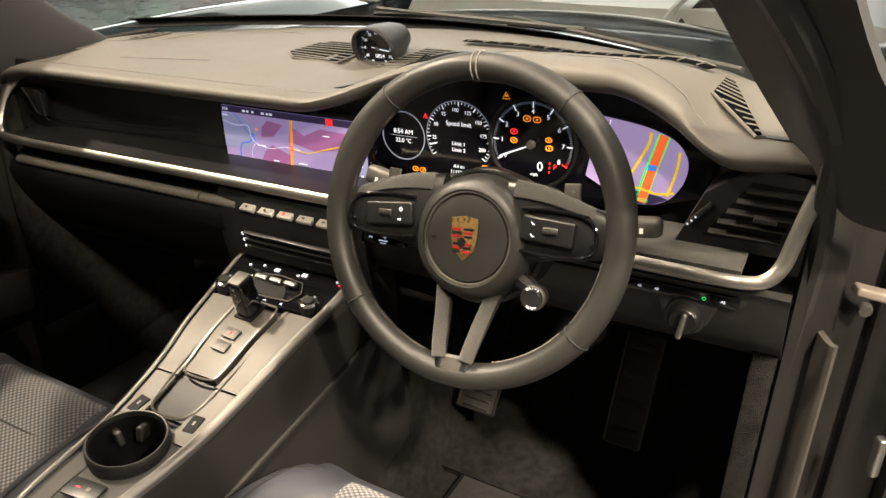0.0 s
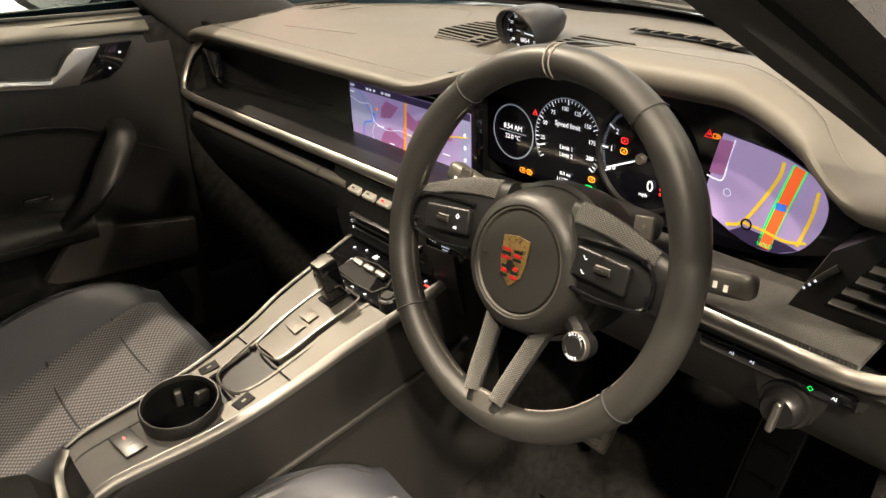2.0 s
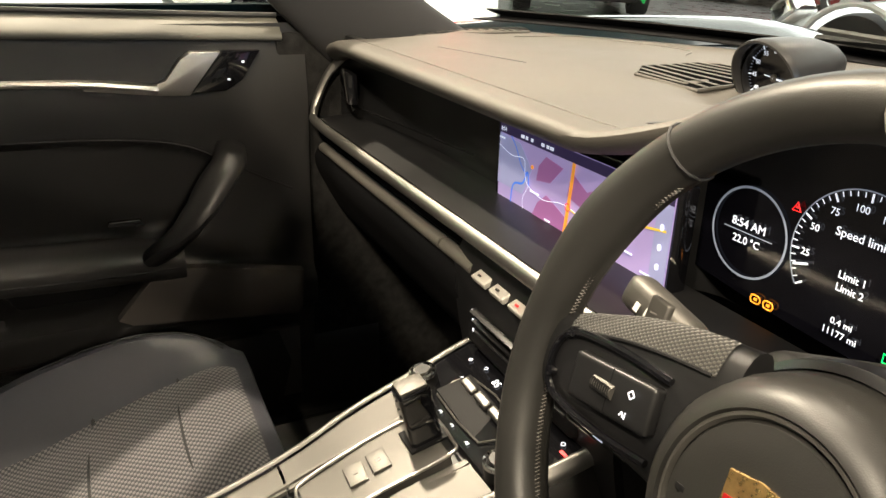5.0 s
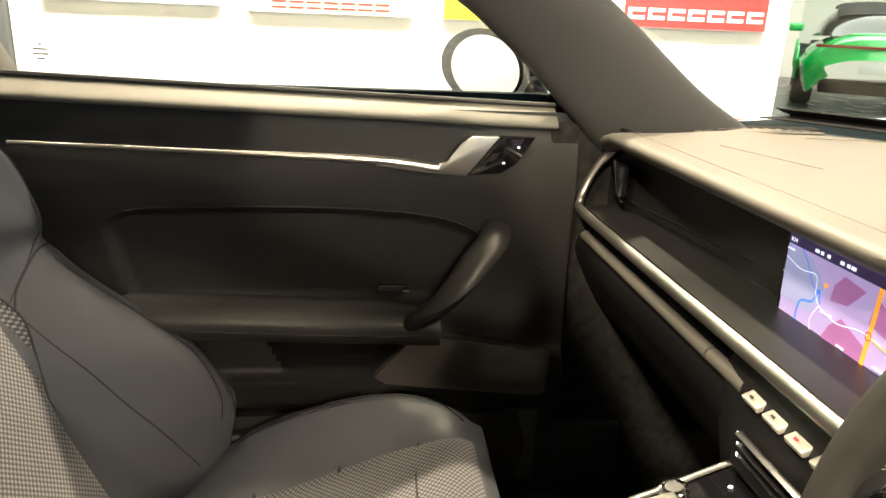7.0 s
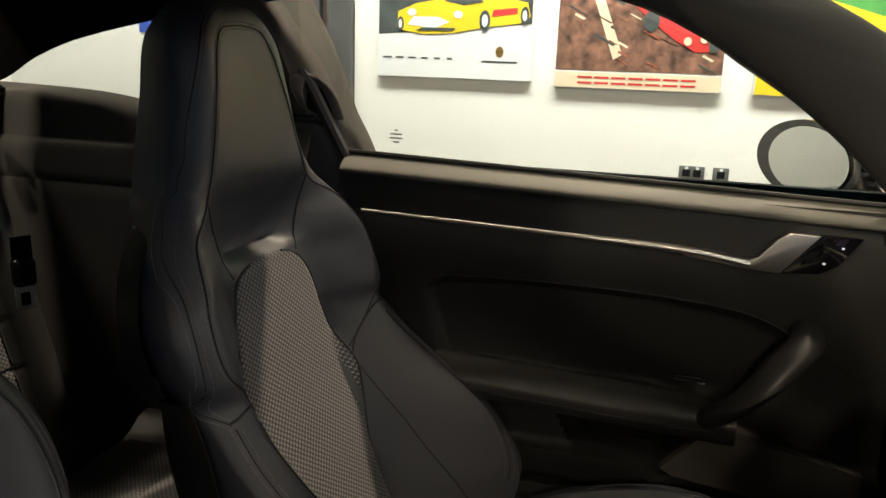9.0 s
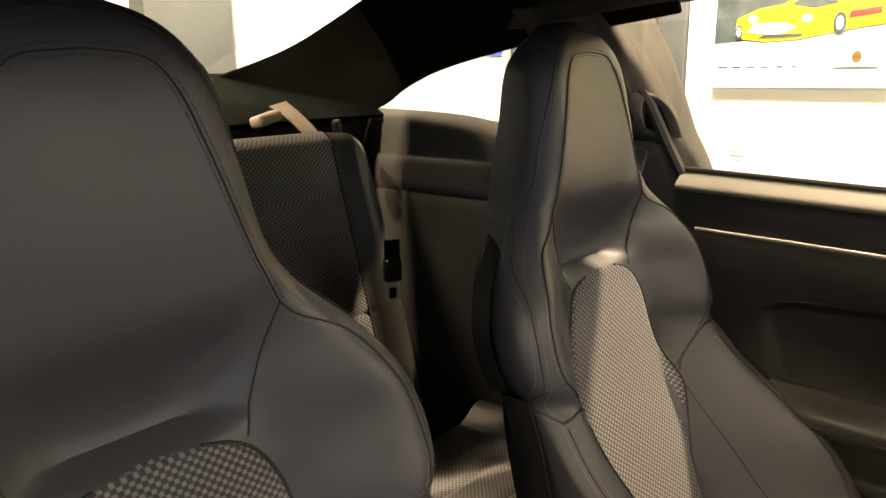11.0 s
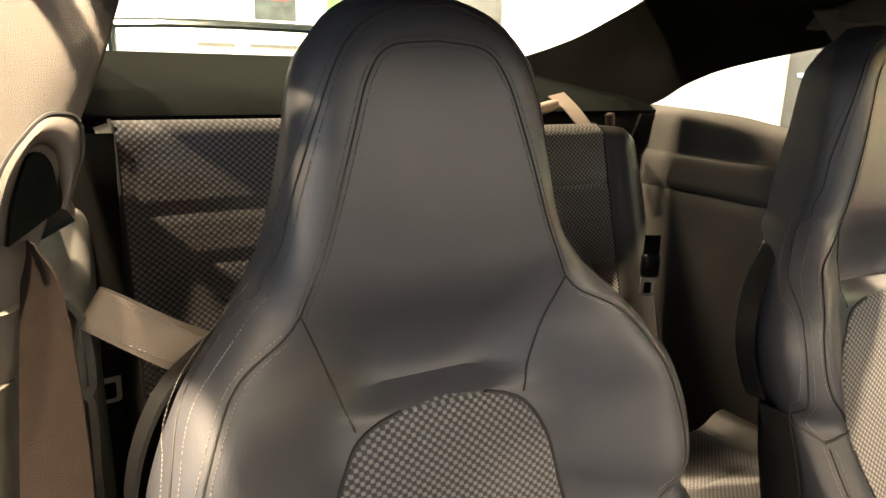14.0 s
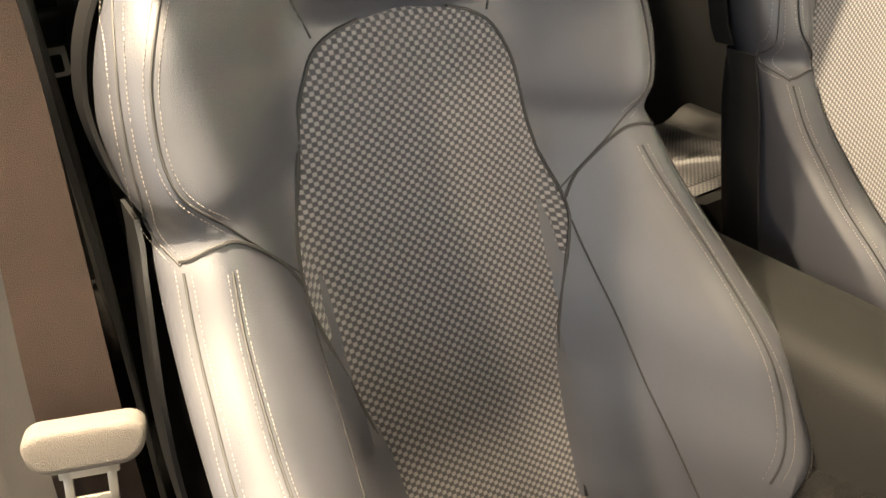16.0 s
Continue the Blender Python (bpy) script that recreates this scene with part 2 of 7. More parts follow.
nt.links.new(mixs.outputs[0], nt.nodes["Material Output"].inputs[0])
GLASS = glass


# ---- building helpers ----
def part(name, bm, material, parent=None, label="", smooth=True, m=None):
    """Link a bmesh as one mesh object, under a thing or a part."""
    me = bpy.data.meshes.new(name)
    bmesh.ops.recalc_face_normals(bm, faces=bm.faces)
    bm.to_mesh(me)
    bm.free()
    me.materials.append(material)
    if smooth:
        me.polygons.foreach_set("use_smooth", [True] * len(me.polygons))
        me.set_sharp_from_angle(angle=radians(40))
    ob = new(name, me)
    if parent:
        ob.parent = parent
    if m is not None:
        ob.matrix_basis = m
    if label:
        ob["label"] = label
    return ob


def thing(name, label, category, m=None, group="", kind=""):
    ob = new(name)
    ob.empty_display_size = 0.1
    if m is not None:
        ob.matrix_basis = m
    return tagged(ob, label, category, group, kind)


def box(x0, x1, y0, y1, z0, z1, bev=0.003, seg=2):
    bm = bmesh.new()
    bmesh.ops.create_cube(bm, size=1, matrix=Matrix.LocRotScale(((x0 + x1) / 2, (y0 + y1) / 2, (z0 + z1) / 2), None, (x1 - x0, y1 - y0, z1 - z0)))
    if bev:
        bmesh.ops.bevel(bm, geom=bm.edges[:], offset=bev, segments=seg, profile=0.6, affect="EDGES")
    return bm


def obox(center, size, rot=(0, 0, 0), bev=0.003, seg=2):
    bm = box(-size[0] / 2, size[0] / 2, -size[1] / 2, size[1] / 2, -size[2] / 2, size[2] / 2, bev, seg)
    bm.transform(pose(*center, *rot))
    return bm


def cr(p, n):
    """Catmull-Rom curve through p, n steps a span."""
    p = [Vector(q) for q in p]
    q = [2 * p[0] - p[1]] + p + [2 * p[-1] - p[-2]]
    out = []
    for i in range(1, len(q) - 2):
        a, b, c, d = q[i - 1:i + 3]
        for k in range(n):
            t = k / n
            out.append(0.5 * (2 * b + (c - a) * t + (2 * a - 5 * b + 4 * c - d) * t * t + (3 * b - a - 3 * c + d) * t ** 3))
    return out + [p[-1]]


def grid(rows, bm=None, close_u=False, close_v=False, caps=False):
    bm = bm or bmesh.new()
    vs = [[bm.verts.new(p) for p in r] for r in rows]
    nv, nu = len(vs), len(vs[0])
    for j in range(nv - (0 if close_v else 1)):
        for i in range(nu - (0 if close_u else 1)):
            a, b, c, d = vs[j][i], vs[j][(i + 1) % nu], vs[(j + 1) % nv][(i + 1) % nu], vs[(j + 1) % nv][i]
            bm.faces.new((a, b, c, d))
    if caps:
        bm.faces.new(vs[0])
        bm.faces.new(list(reversed(vs[-1])))
    return bm


def patch(ctrl, nu=6, nv=6):
    """A smooth sheet through rows of control points."""
    rows = [cr(r, nu) for r in ctrl]
    cols = [cr([r[i] for r in rows], nv) for i in range(len(rows[0]))]
    return grid([[c[j] for c in cols] for j in range(len(cols[0]))])


def thick(bm, d):
    """Give a sheet thickness d along minus its normals."""
    bmesh.ops.recalc_face_normals(bm, faces=bm.faces)
    bmesh.ops.solidify(bm, geom=bm.faces[:], thickness=d)
    return bm


def backed(bm, d):
    """Close a creased sheet with a second one, d along its normals."""
    bmesh.ops.recalc_face_normals(bm, faces=bm.faces)
    bm.normal_update()
    faces, rim = bm.faces[:], [(e.verts[0], e.verts[1]) for e in bm.edges if e.is_boundary]
    twin = {v: bm.verts.new(v.co + v.normal * d) for v in bm.verts[:]}
    for f in faces:
        bm.faces.new([twin[v] for v in reversed(f.verts)])
    for a, b in rim:
        bm.faces.new((a, b, twin[b], twin[a]))
    return bm


def tube(path, r, sides=8, closed=False, bm=None, flat=1.0, up=None):
    """A pipe of radius r (a number or a list) along path; flat squeezes it along the normal."""
    path = [Vector(p) for p in path]
    n, rows = len(path), []
    ref = Vector(up) if up is not None else Vector((0.13, 0.2, 0.97))
    for i, p in enumerate(path):
        a, b = path[(i - 1) % n] if closed or i else p, path[(i + 1) % n] if closed or i < n - 1 else p
        t = (b - a).normalized()
        s = t.cross(ref)
        s = s.normalized() if s.length > 1e-4 else t.orthogonal().normalized()
        w = s.cross(t)
        rr = r[i] if isinstance(r, (list, tuple)) else r
        rows.append([p + rr * (math.cos(k * math.tau / sides) * s + flat * math.sin(k * math.tau / sides) * w) for k in range(sides)])
    return grid(rows, bm, close_u=True, close_v=closed, caps=not closed)


def lathe(prof, n=32, bm=None, close=False):
    """Turn a profile of (radius, height) about z."""
    rows = [[(r * math.cos(k * math.tau / n), r * math.sin(k * math.tau / n), h) for k in range(n)] for r, h in prof]
    return grid(rows, bm, close_u=True, close_v=close)


def prism(outline, d, bev=0.0, seg=2):
    """An outline in x, y raised from 0 to d along z."""
    bm = bmesh.new()
    f = bm.faces.new([bm.verts.new((x, y, 0)) for x, y in outline])
    top = bmesh.ops.extrude_face_region(bm, geom=[f])["geom"]
    bmesh.ops.translate(bm, verts=[g for g in top if isinstance(g, bmesh.types.BMVert)], vec=(0, 0, d))
    if bev:
        rim = [e for e in bm.edges if all(abs(v.co.z - d) < 1e-6 for v in e.verts)]
        bmesh.ops.bevel(bm, geom=rim, offset=bev, segments=seg, profile=0.6, affect="EDGES")
    return bm


def rounded(w, h, r, n=5):
    """The outline of a rounded rectangle about the origin."""
    out = []
    for cx, cy, a in ((w / 2 - r, h / 2 - r, 0), (-w / 2 + r, h / 2 - r, 90), (-w / 2 + r, -h / 2 + r, 180), (w / 2 - r, -h / 2 + r, 270)):
        out += [(cx + r * math.cos(radians(a + 90 * k / n)), cy + r * math.sin(radians(a + 90 * k / n))) for k in range(n + 1)]
    return out


def words(text, size, material, parent, m, name="lettering", align="CENTER", label=""):
    cu = bpy.data.curves.new(name, "FONT")
    cu.body, cu.size, cu.align_x, cu.align_y, cu.extrude, cu.resolution_u = text, size, align, "CENTER", 0.00015, 3
    tmp = bpy.data.objects.new(name, cu)
    me = bpy.data.meshes.new_from_object(tmp)
    bpy.data.objects.remove(tmp)
    bpy.data.curves.remove(cu)
    me.materials.append(material)
    ob = new(name, me)
    ob.parent, ob.matrix_basis = parent, m
    if label:
        ob["label"] = label
    return ob


def stitches(path, material, parent, step=0.006, r=0.0007, name="stitching"):
    """A run of short threads along a path, in one mesh."""
    pts, bm, carry = [Vector(p) for p in path], bmesh.new(), 0.0
    for a, b in zip(pts, pts[1:]):
        d = b - a
        L = d.length
        if L < 1e-6:
            continue
        u, s = d / L, carry
        while s < L:
            p, q = a + u * s, a + u * min(L, s + step * 0.66)
            tube([p, (p + q) / 2, q], [r * 0.7, r, r * 0.7], 5, bm=bm)
            s += step
        carry = s - L
    return part(name, bm, material, parent)


def interp(table, v):
    """Smooth value of a table of (key, a, b, ...) at v."""
    if v <= table[0][0]:
        return table[0][1:]
    for i, (p, q) in enumerate(zip(table, table[1:])):
        if v <= q[0]:
            h = q[0] - p[0]
            t = (v - p[0]) / h
            o, r = table[max(0, i - 1)], table[min(len(table) - 1, i + 2)]
            out = []
            for a, b, c, d in zip(o[1:], p[1:], q[1:], r[1:]):
                m0 = (c - a) / (q[0] - o[0]) * h if i else c - b
                m1 = (d - b) / (r[0] - p[0]) * h if i + 2 < len(table) else c - b
                out.append((2 * t ** 3 - 3 * t * t + 1) * b + (t ** 3 - 2 * t * t + t) * m0 + (3 * t * t - 2 * t ** 3) * c + (t ** 3 - t * t) * m1)
            return tuple(out)
    return table[-1][1:]


def ease(a, b, v):
    t = min(1, max(0, (v - a) / (b - a)))
    return t * t * (3 - 2 * t)


# ---- showroom ----
def slab(name, bm, material, kind="structure", label="", category=""):
    ob = part(name, bm, material, smooth=False)
    return tagged(ob, label, category, kind=kind)


slab("floor", box(-16, 10, -8, 18, -0.1, 0.0, 0), TILE, label="dark grey polished showroom floor", category="floor")
slab("ceiling", box(-16, 10, -8, 18, 3.2, 3.3, 0), CEIL, label="grey showroom ceiling", category="ceiling")
slab("wall_west", box(-4.3, -4.1, -1.41, 3.22, 0, 3.2, 0.004), WHITE, label="white painted showroom wall with posters", category="wall")
slab("wall_south", box(-9, 6, -6.7, -6.5, 0, 3.2, 0), WHITE, label="cream painted back wall of the showroom", category="wall")
slab("wall_east", box(6.0, 6.2, -6.5, 18, 0, 3.2, 0), WHITE, label="white side wall of the showroom", category="wall")
slab("wall_north", box(-16, 6, 15, 15.2, 0, 3.2, 0), GREYDOOR, label="dark far wall of the showroom", category="wall")
slab("wall_far_west", box(-13.2, -13, -6.5, 15, 0, 3.2, 0), WHITE, label="white far wall of the showroom", category="wall")
slab("door_frame", box(-4.34, -4.05, -1.58, -1.414, 0, 3.19, 0.004), GREYDOOR, label="dark grey door frame in the white wall", category="door frame")
slab("wall_corridor", box(-4.6, -4.4, -2.6, -1.42, 0, 3.19, 0), PINKWALL, label="beige wall beyond the doorway", category="wall")
slab("wall_southwest", box(-4.3, -4.1, -6.5, -2.83, 0, 3.2, 0), WHITE, label="white wall beside the grey door", category="wall")

leaf = thing("door", "dark grey door with a pale blue sign", "door", pose(-4.2, -2.26, 0))
part("leaf", box(-0.03, 0.03, -0.56, 0.57, 0.02, 2.2, 0.004), GREYDOOR, leaf, smooth=False)
part("door_sign", box(0.031, 0.036, -0.48, -0.36, 1.07, 1.10, 0.001), mat("pale_blue_sign", (0.25, 0.45, 0.55), 0.5), leaf, "small pale blue sign", smooth=False)
part("handle", tube([(0.03, 0.42, 1.02), (0.09, 0.42, 1.02), (0.09, 0.30, 1.02)], 0.01), ALU, leaf)
notice = thing("wall_notice", "small blue and white notice fixed to the white wall", "notice", pose(-4.1, -2.945, 1.36))
part("panel", box(0.0, 0.008, -0.1, 0.1, -0.14, 0.14, 0.001), G_BLUE and mat("notice_blue", (0.05, 0.10, 0.45), 0.5), notice, smooth=False)
part("heading", box(0.0085, 0.010, -0.07, 0.07, 0.02, 0.09, 0), POSTERWHITE, notice, smooth=False)


def canvas(y0, y1, z0, label):
    """A stretched canvas print hung on the white wall."""
    t = thing("wall_poster", label, "poster", pose(-4.1, (y0 + y1) / 2, z0), group="posters along the white wall")
    part("canvas", box(0.0, 0.035, -(y1 - y0) / 2, (y1 - y0) / 2, 0, 1.3, 0.003), POSTERWHITE, t, smooth=False)
    return t


def flat_shape(outline, material, parent, name, x=0.0355, d=0.0012):
    """A flat printed shape on a wall-hung canvas: outline in (along the wall, up)."""
    bm = prism(outline, d)
    bm.transform(Matrix(((0, 0, 1, x), (1, 0, 0, 0), (0, 1, 0, 0), (0, 0, 0, 1))))
    return part(name, bm, material, parent, smooth=False)


def blob(cx, cy, rx, ry, n=16, wob=0.0):
    return [(cx + rx * (1 + wob * math.sin(3 * a)) * math.cos(a), cy + ry * (1 + wob * math.cos(2 * a)) * math.sin(a)) for a in (k * math.tau / n for k in range(n))]


p = canvas(-1.236, -0.236, 0.99, "poster of a yellow racing car above a white band")
flat_shape([(-0.49, 0.26), (0.49, 0.34), (0.49, 1.29), (-0.49, 1.29)], POSTERGREY, p, "printed_road")
flat_shape([(-0.49, 0.62), (0.49, 0.66), (0.49, 1.29), (-0.49, 1.29)], POSTERGREEN, p, "printed_trees", 0.0371)
flat_shape([(-0.37, 0.31), (-0.36, 0.40), (-0.24, 0.45), (-0.10, 0.47), (0.00, 0.53), (0.14, 0.53), (0.22, 0.47), (0.36, 0.48), (0.46, 0.46), (0.48, 0.38), (0.42, 0.34), (0.22, 0.315), (0.0, 0.275), (-0.20, 0.265), (-0.33, 0.285)], YELLOW, p, "printed_car", 0.0386)
flat_shape([(-0.06, 0.465), (0.02, 0.52), (0.13, 0.52), (0.19, 0.46), (0.06, 0.44)], POSTERGREY, p, "printed_window", 0.0402)
flat_shape([(-0.30, 0.32), (-0.12, 0.30), (-0.02, 0.34), (-0.10, 0.37), (-0.26, 0.37)], POSTERWHITE, p, "printed_nose", 0.0402)
flat_shape([(-0.24, 0.285), (0.0, 0.288), (0.02, 0.305), (-0.20, 0.305)], POSTERGREY, p, "printed_intake", 0.0418)
for a, b, rx, ry in ((0.20, 0.352, 0.034, 0.062), (0.445, 0.385, 0.026, 0.052), (-0.345, 0.325, 0.022, 0.044)):
    flat_shape(blob(a, b, rx, ry), POSTERGREY, p, "printed_wheel", 0.0418)
    flat_shape(blob(a, b, rx * 0.55, ry * 0.6), POSTERWHITE, p, "printed_rim", 0.0434)
for a, b in ((-0.27, 0.395), (0.03, 0.385)):
    flat_shape(blob(a, b, 0.030, 0.022, 12), POSTERWHITE, p, "printed_headlight", 0.0418)
flat_shape([(0.24, 0.375), (0.40, 0.395), (0.40, 0.43), (0.25, 0.415)], RED, p, "printed_stripe", 0.0402)
flat_shape(blob(0.30, 0.17, 0.026, 0.034, 10), GOLD, p, "printed_badge")
flat_shape([(0.19, 0.105), (0.41, 0.105), (0.41, 0.115), (0.19, 0.115)], POSTERGREY, p, "printed_bar")
for k in range(6):
    a = -0.46 + 0.085 * k
    flat_shape([(a, 0.115), (a + 0.06 - 0.005 * k, 0.115), (a + 0.06 - 0.005 * k, 0.125), (a, 0.125)], GREYDOOR, p, "printed_bar")
p = canvas(-0.094, 0.871, 0.965, "vintage poster of a red racing car on brown ground")
flat_shape([(-0.475, 0.105), (0.475, 0.105), (0.475, 1.29), (-0.475, 1.29)], POSTERBROWN, p, "printed_ground")
flat_shape([(-0.475, 0.005), (0.475, 0.005), (0.475, 0.095), (-0.475, 0.095)], CREAM, p, "printed_band")
for k in range(7):
    a = -0.34 + 0.099 * k
    flat_shape([(a, 0.028), (a + 0.085, 0.028), (a + 0.085, 0.040), (a, 0.040)], RED, p, "printed_bar", 0.0371)
    flat_shape([(a, 0.060), (a + 0.085, 0.060), (a + 0.085, 0.072), (a, 0.072)], RED, p, "printed_bar", 0.0371)
rng = random.Random(5)
for k in range(46):
    a, b = rng.uniform(-0.44, 0.40), rng.uniform(0.13, 0.95)
    l, w = rng.uniform(0.03, 0.12), rng.uniform(0.004, 0.013)
    flat_shape([(max(-0.47, min(0.47, a + u)), b + v) for u, v in ((0, 0), (l, -0.5 * l), (l + w, -0.5 * l + w), (w, w))], rng.choice((POSTERBROWN, CREAM, POSTERGREY, RUST, RUST, RUST)), p, "printed_streak", 0.0371 + 0.00004 * k)
flat_shape([(-0.10, 0.64), (-0.02, 0.72), (0.10, 0.70), (0.26, 0.58), (0.40, 0.44), (0.45, 0.31), (0.41, 0.235), (0.32, 0.225), (0.20, 0.29), (0.05, 0.40), (-0.08, 0.52)], RED, p, "printed_car", 0.0395)
flat_shape([(-0.06, 0.66), (0.0, 0.70), (0.09, 0.67), (0.08, 0.61), (0.0, 0.61)], POSTERGREY, p, "printed_window", 0.0411)
flat_shape([(0.06, 0.56), (0.16, 0.54), (0.33, 0.37), (0.30, 0.33), (0.14, 0.46)], BRIGHTRED, p, "printed_bonnet", 0.0411)
for a, b, rx, ry in ((0.06, 0.395, 0.045, 0.06), (0.415, 0.27, 0.030, 0.045), (0.40, 0.44, 0.03, 0.04)):
    flat_shape(blob(a, b, rx, ry), POSTERGREY, p, "printed_wheel", 0.0427)
for a, b in ((0.36, 0.30), (0.27, 0.285), (0.17, 0.50)):
    flat_shape(blob(a, b, 0.022, 0.024, 12), CREAM, p, "printed_headlight", 0.0443)
flat_shape([(-0.44, 0.95), (-0.40, 0.98), (-0.09, 0.20), (-0.14, 0.17)], CREAM, p, "printed_line", 0.0371)
p = canvas(1.038, 1.985, 0.965, "poster in yellow and green")
flat_shape([(-0.465, 0.005), (0.465, 0.005), (0.465, 0.30), (0.2, 0.42), (-0.465, 0.62)], YELLOW, p, "printed_field")
flat_shape([(-0.465, 0.62), (0.2, 0.42), (0.465, 0.30), (0.465, 1.29), (-0.465, 1.29)], POSTERGREEN, p, "printed_field")
p = canvas(2.135, 3.06, 0.965, "red poster with a white lettered band along its foot")
flat_shape([(-0.455, 0.005), (0.455, 0.005), (0.455, 1.29), (-0.455, 1.29)], RED, p, "printed_field")
for k in range(7):
    a = -0.43 + 0.126 * k
    flat_shape([(a, 0.05), (a + 0.105, 0.05), (a + 0.105, 0.072), (a, 0.072)], POSTERWHITE, p, "printed_bar", 0.0371)
    flat_shape([(a, 0.095), (a + 0.105, 0.095), (a + 0.105, 0.117), (a, 0.117)], POSTERWHITE, p, "printed_bar", 0.0371)
    flat_shape([(a, 0.072), (a + 0.022, 0.072), (a + 0.022, 0.095), (a, 0.095)], POSTERWHITE, p, "printed_bar", 0.0371)
flat_shape([(-0.40, 0.36), (0.42, 0.36), (0.42, 0.47), (-0.40, 0.47)], CREAM, p, "printed_bar", 0.0371)

# prints on the back wall
for x, w, c in ((-1.13, 0.36, CREAM), (-1.68, 0.5, POSTERGREY), (-2.5, 0.72, POSTERGREEN)):
    t = thing("wall_print", "small framed print on the cream back wall", "picture", pose(x, -6.5, 1.2), group="prints on the back wall")
    part("canvas", box(-w / 2, w / 2, 0, 0.03, 0, 0.9, 0.002), POSTERWHITE, t, smooth=False)
    part("printed_field", box(-w / 2 + 0.05, w / 2 - 0.05, 0.031, 0.033, 0.22, 0.88, 0), c, t, smooth=False)
    part("printed_shape", box(-w / 4, w / 4, 0.034, 0.036, 0.4, 0.52, 0), RED if c is POSTERGREY else POSTERGREY, t, smooth=False)
slab("column", box(-4.05, -3.1, -6.46, -6.2, 0, 3.19, 0.01), GREYDOOR, label="grey column before the back wall", category="column")

# sockets low on the white wall
for yc, w, n in ((0.763, 0.146, 2), (0.928, 0.09, 1)):
    t = thing("wall_socket", "brushed grey double wall socket" if n == 2 else "brushed grey data socket plate", "socket", pose(-4.1, yc, 0.495))
    part("plate", box(0, 0.008, -w / 2, w / 2, -0.043, 0.043, 0.002), WALL_PLATE, t)
    for k in range(n):
        o = (k - (n - 1) / 2) * 0.062
        part("insert", box(0.0085, 0.010, o - 0.022, o + 0.022, -0.02, 0.022, 0.001), DARK, t, smooth=False)
        part("rocker", box(0.0085, 0.013, o - 0.008, o + 0.008, 0.024, 0.038, 0.001), POSTERWHITE, t, smooth=False)


# ---- other cars ----
def wheel_set(parent, x, y, s, r=0.34, paint=ALU):
    """A tyre with a spoked rim, its axle along x; s is the outer side."""
    m = pose(x, y, r, 0, 90 * s, 0)
    ty = part("tyre", lathe([(r * 0.70, -0.12), (r * 0.96, -0.12), (r, -0.08), (r, 0.08), (r * 0.96, 0.12), (r * 0.70, 0.11)], 40), TYRE, parent, m=m)
    part("rim", lathe([(r * 0.70, 0.11), (r * 0.66, 0.10), (r * 0.64, 0.02), (r * 0.60, -0.05)], 40), paint, ty)
    part("disc", lathe([(0.01, 0.0), (r * 0.52, 0.0), (r * 0.52, -0.03)], 32), WALL_PLATE, ty)
    for k in range(10):
        bm = tube([(0.03, 0, 0.07), (r * 0.35, 0, 0.08), (r * 0.67, 0, 0.095)], [0.022, 0.014, 0.02], 6)
        bm.transform(pose(0, 0, 0, 0, 0, 36 * k + (8 if k % 2 else -3)))
        part("spoke", bm, paint, ty)
    part("hub_cap", lathe([(0.001, 0.09), (0.03, 0.09), (0.036, 0.075)], 20), paint, ty)


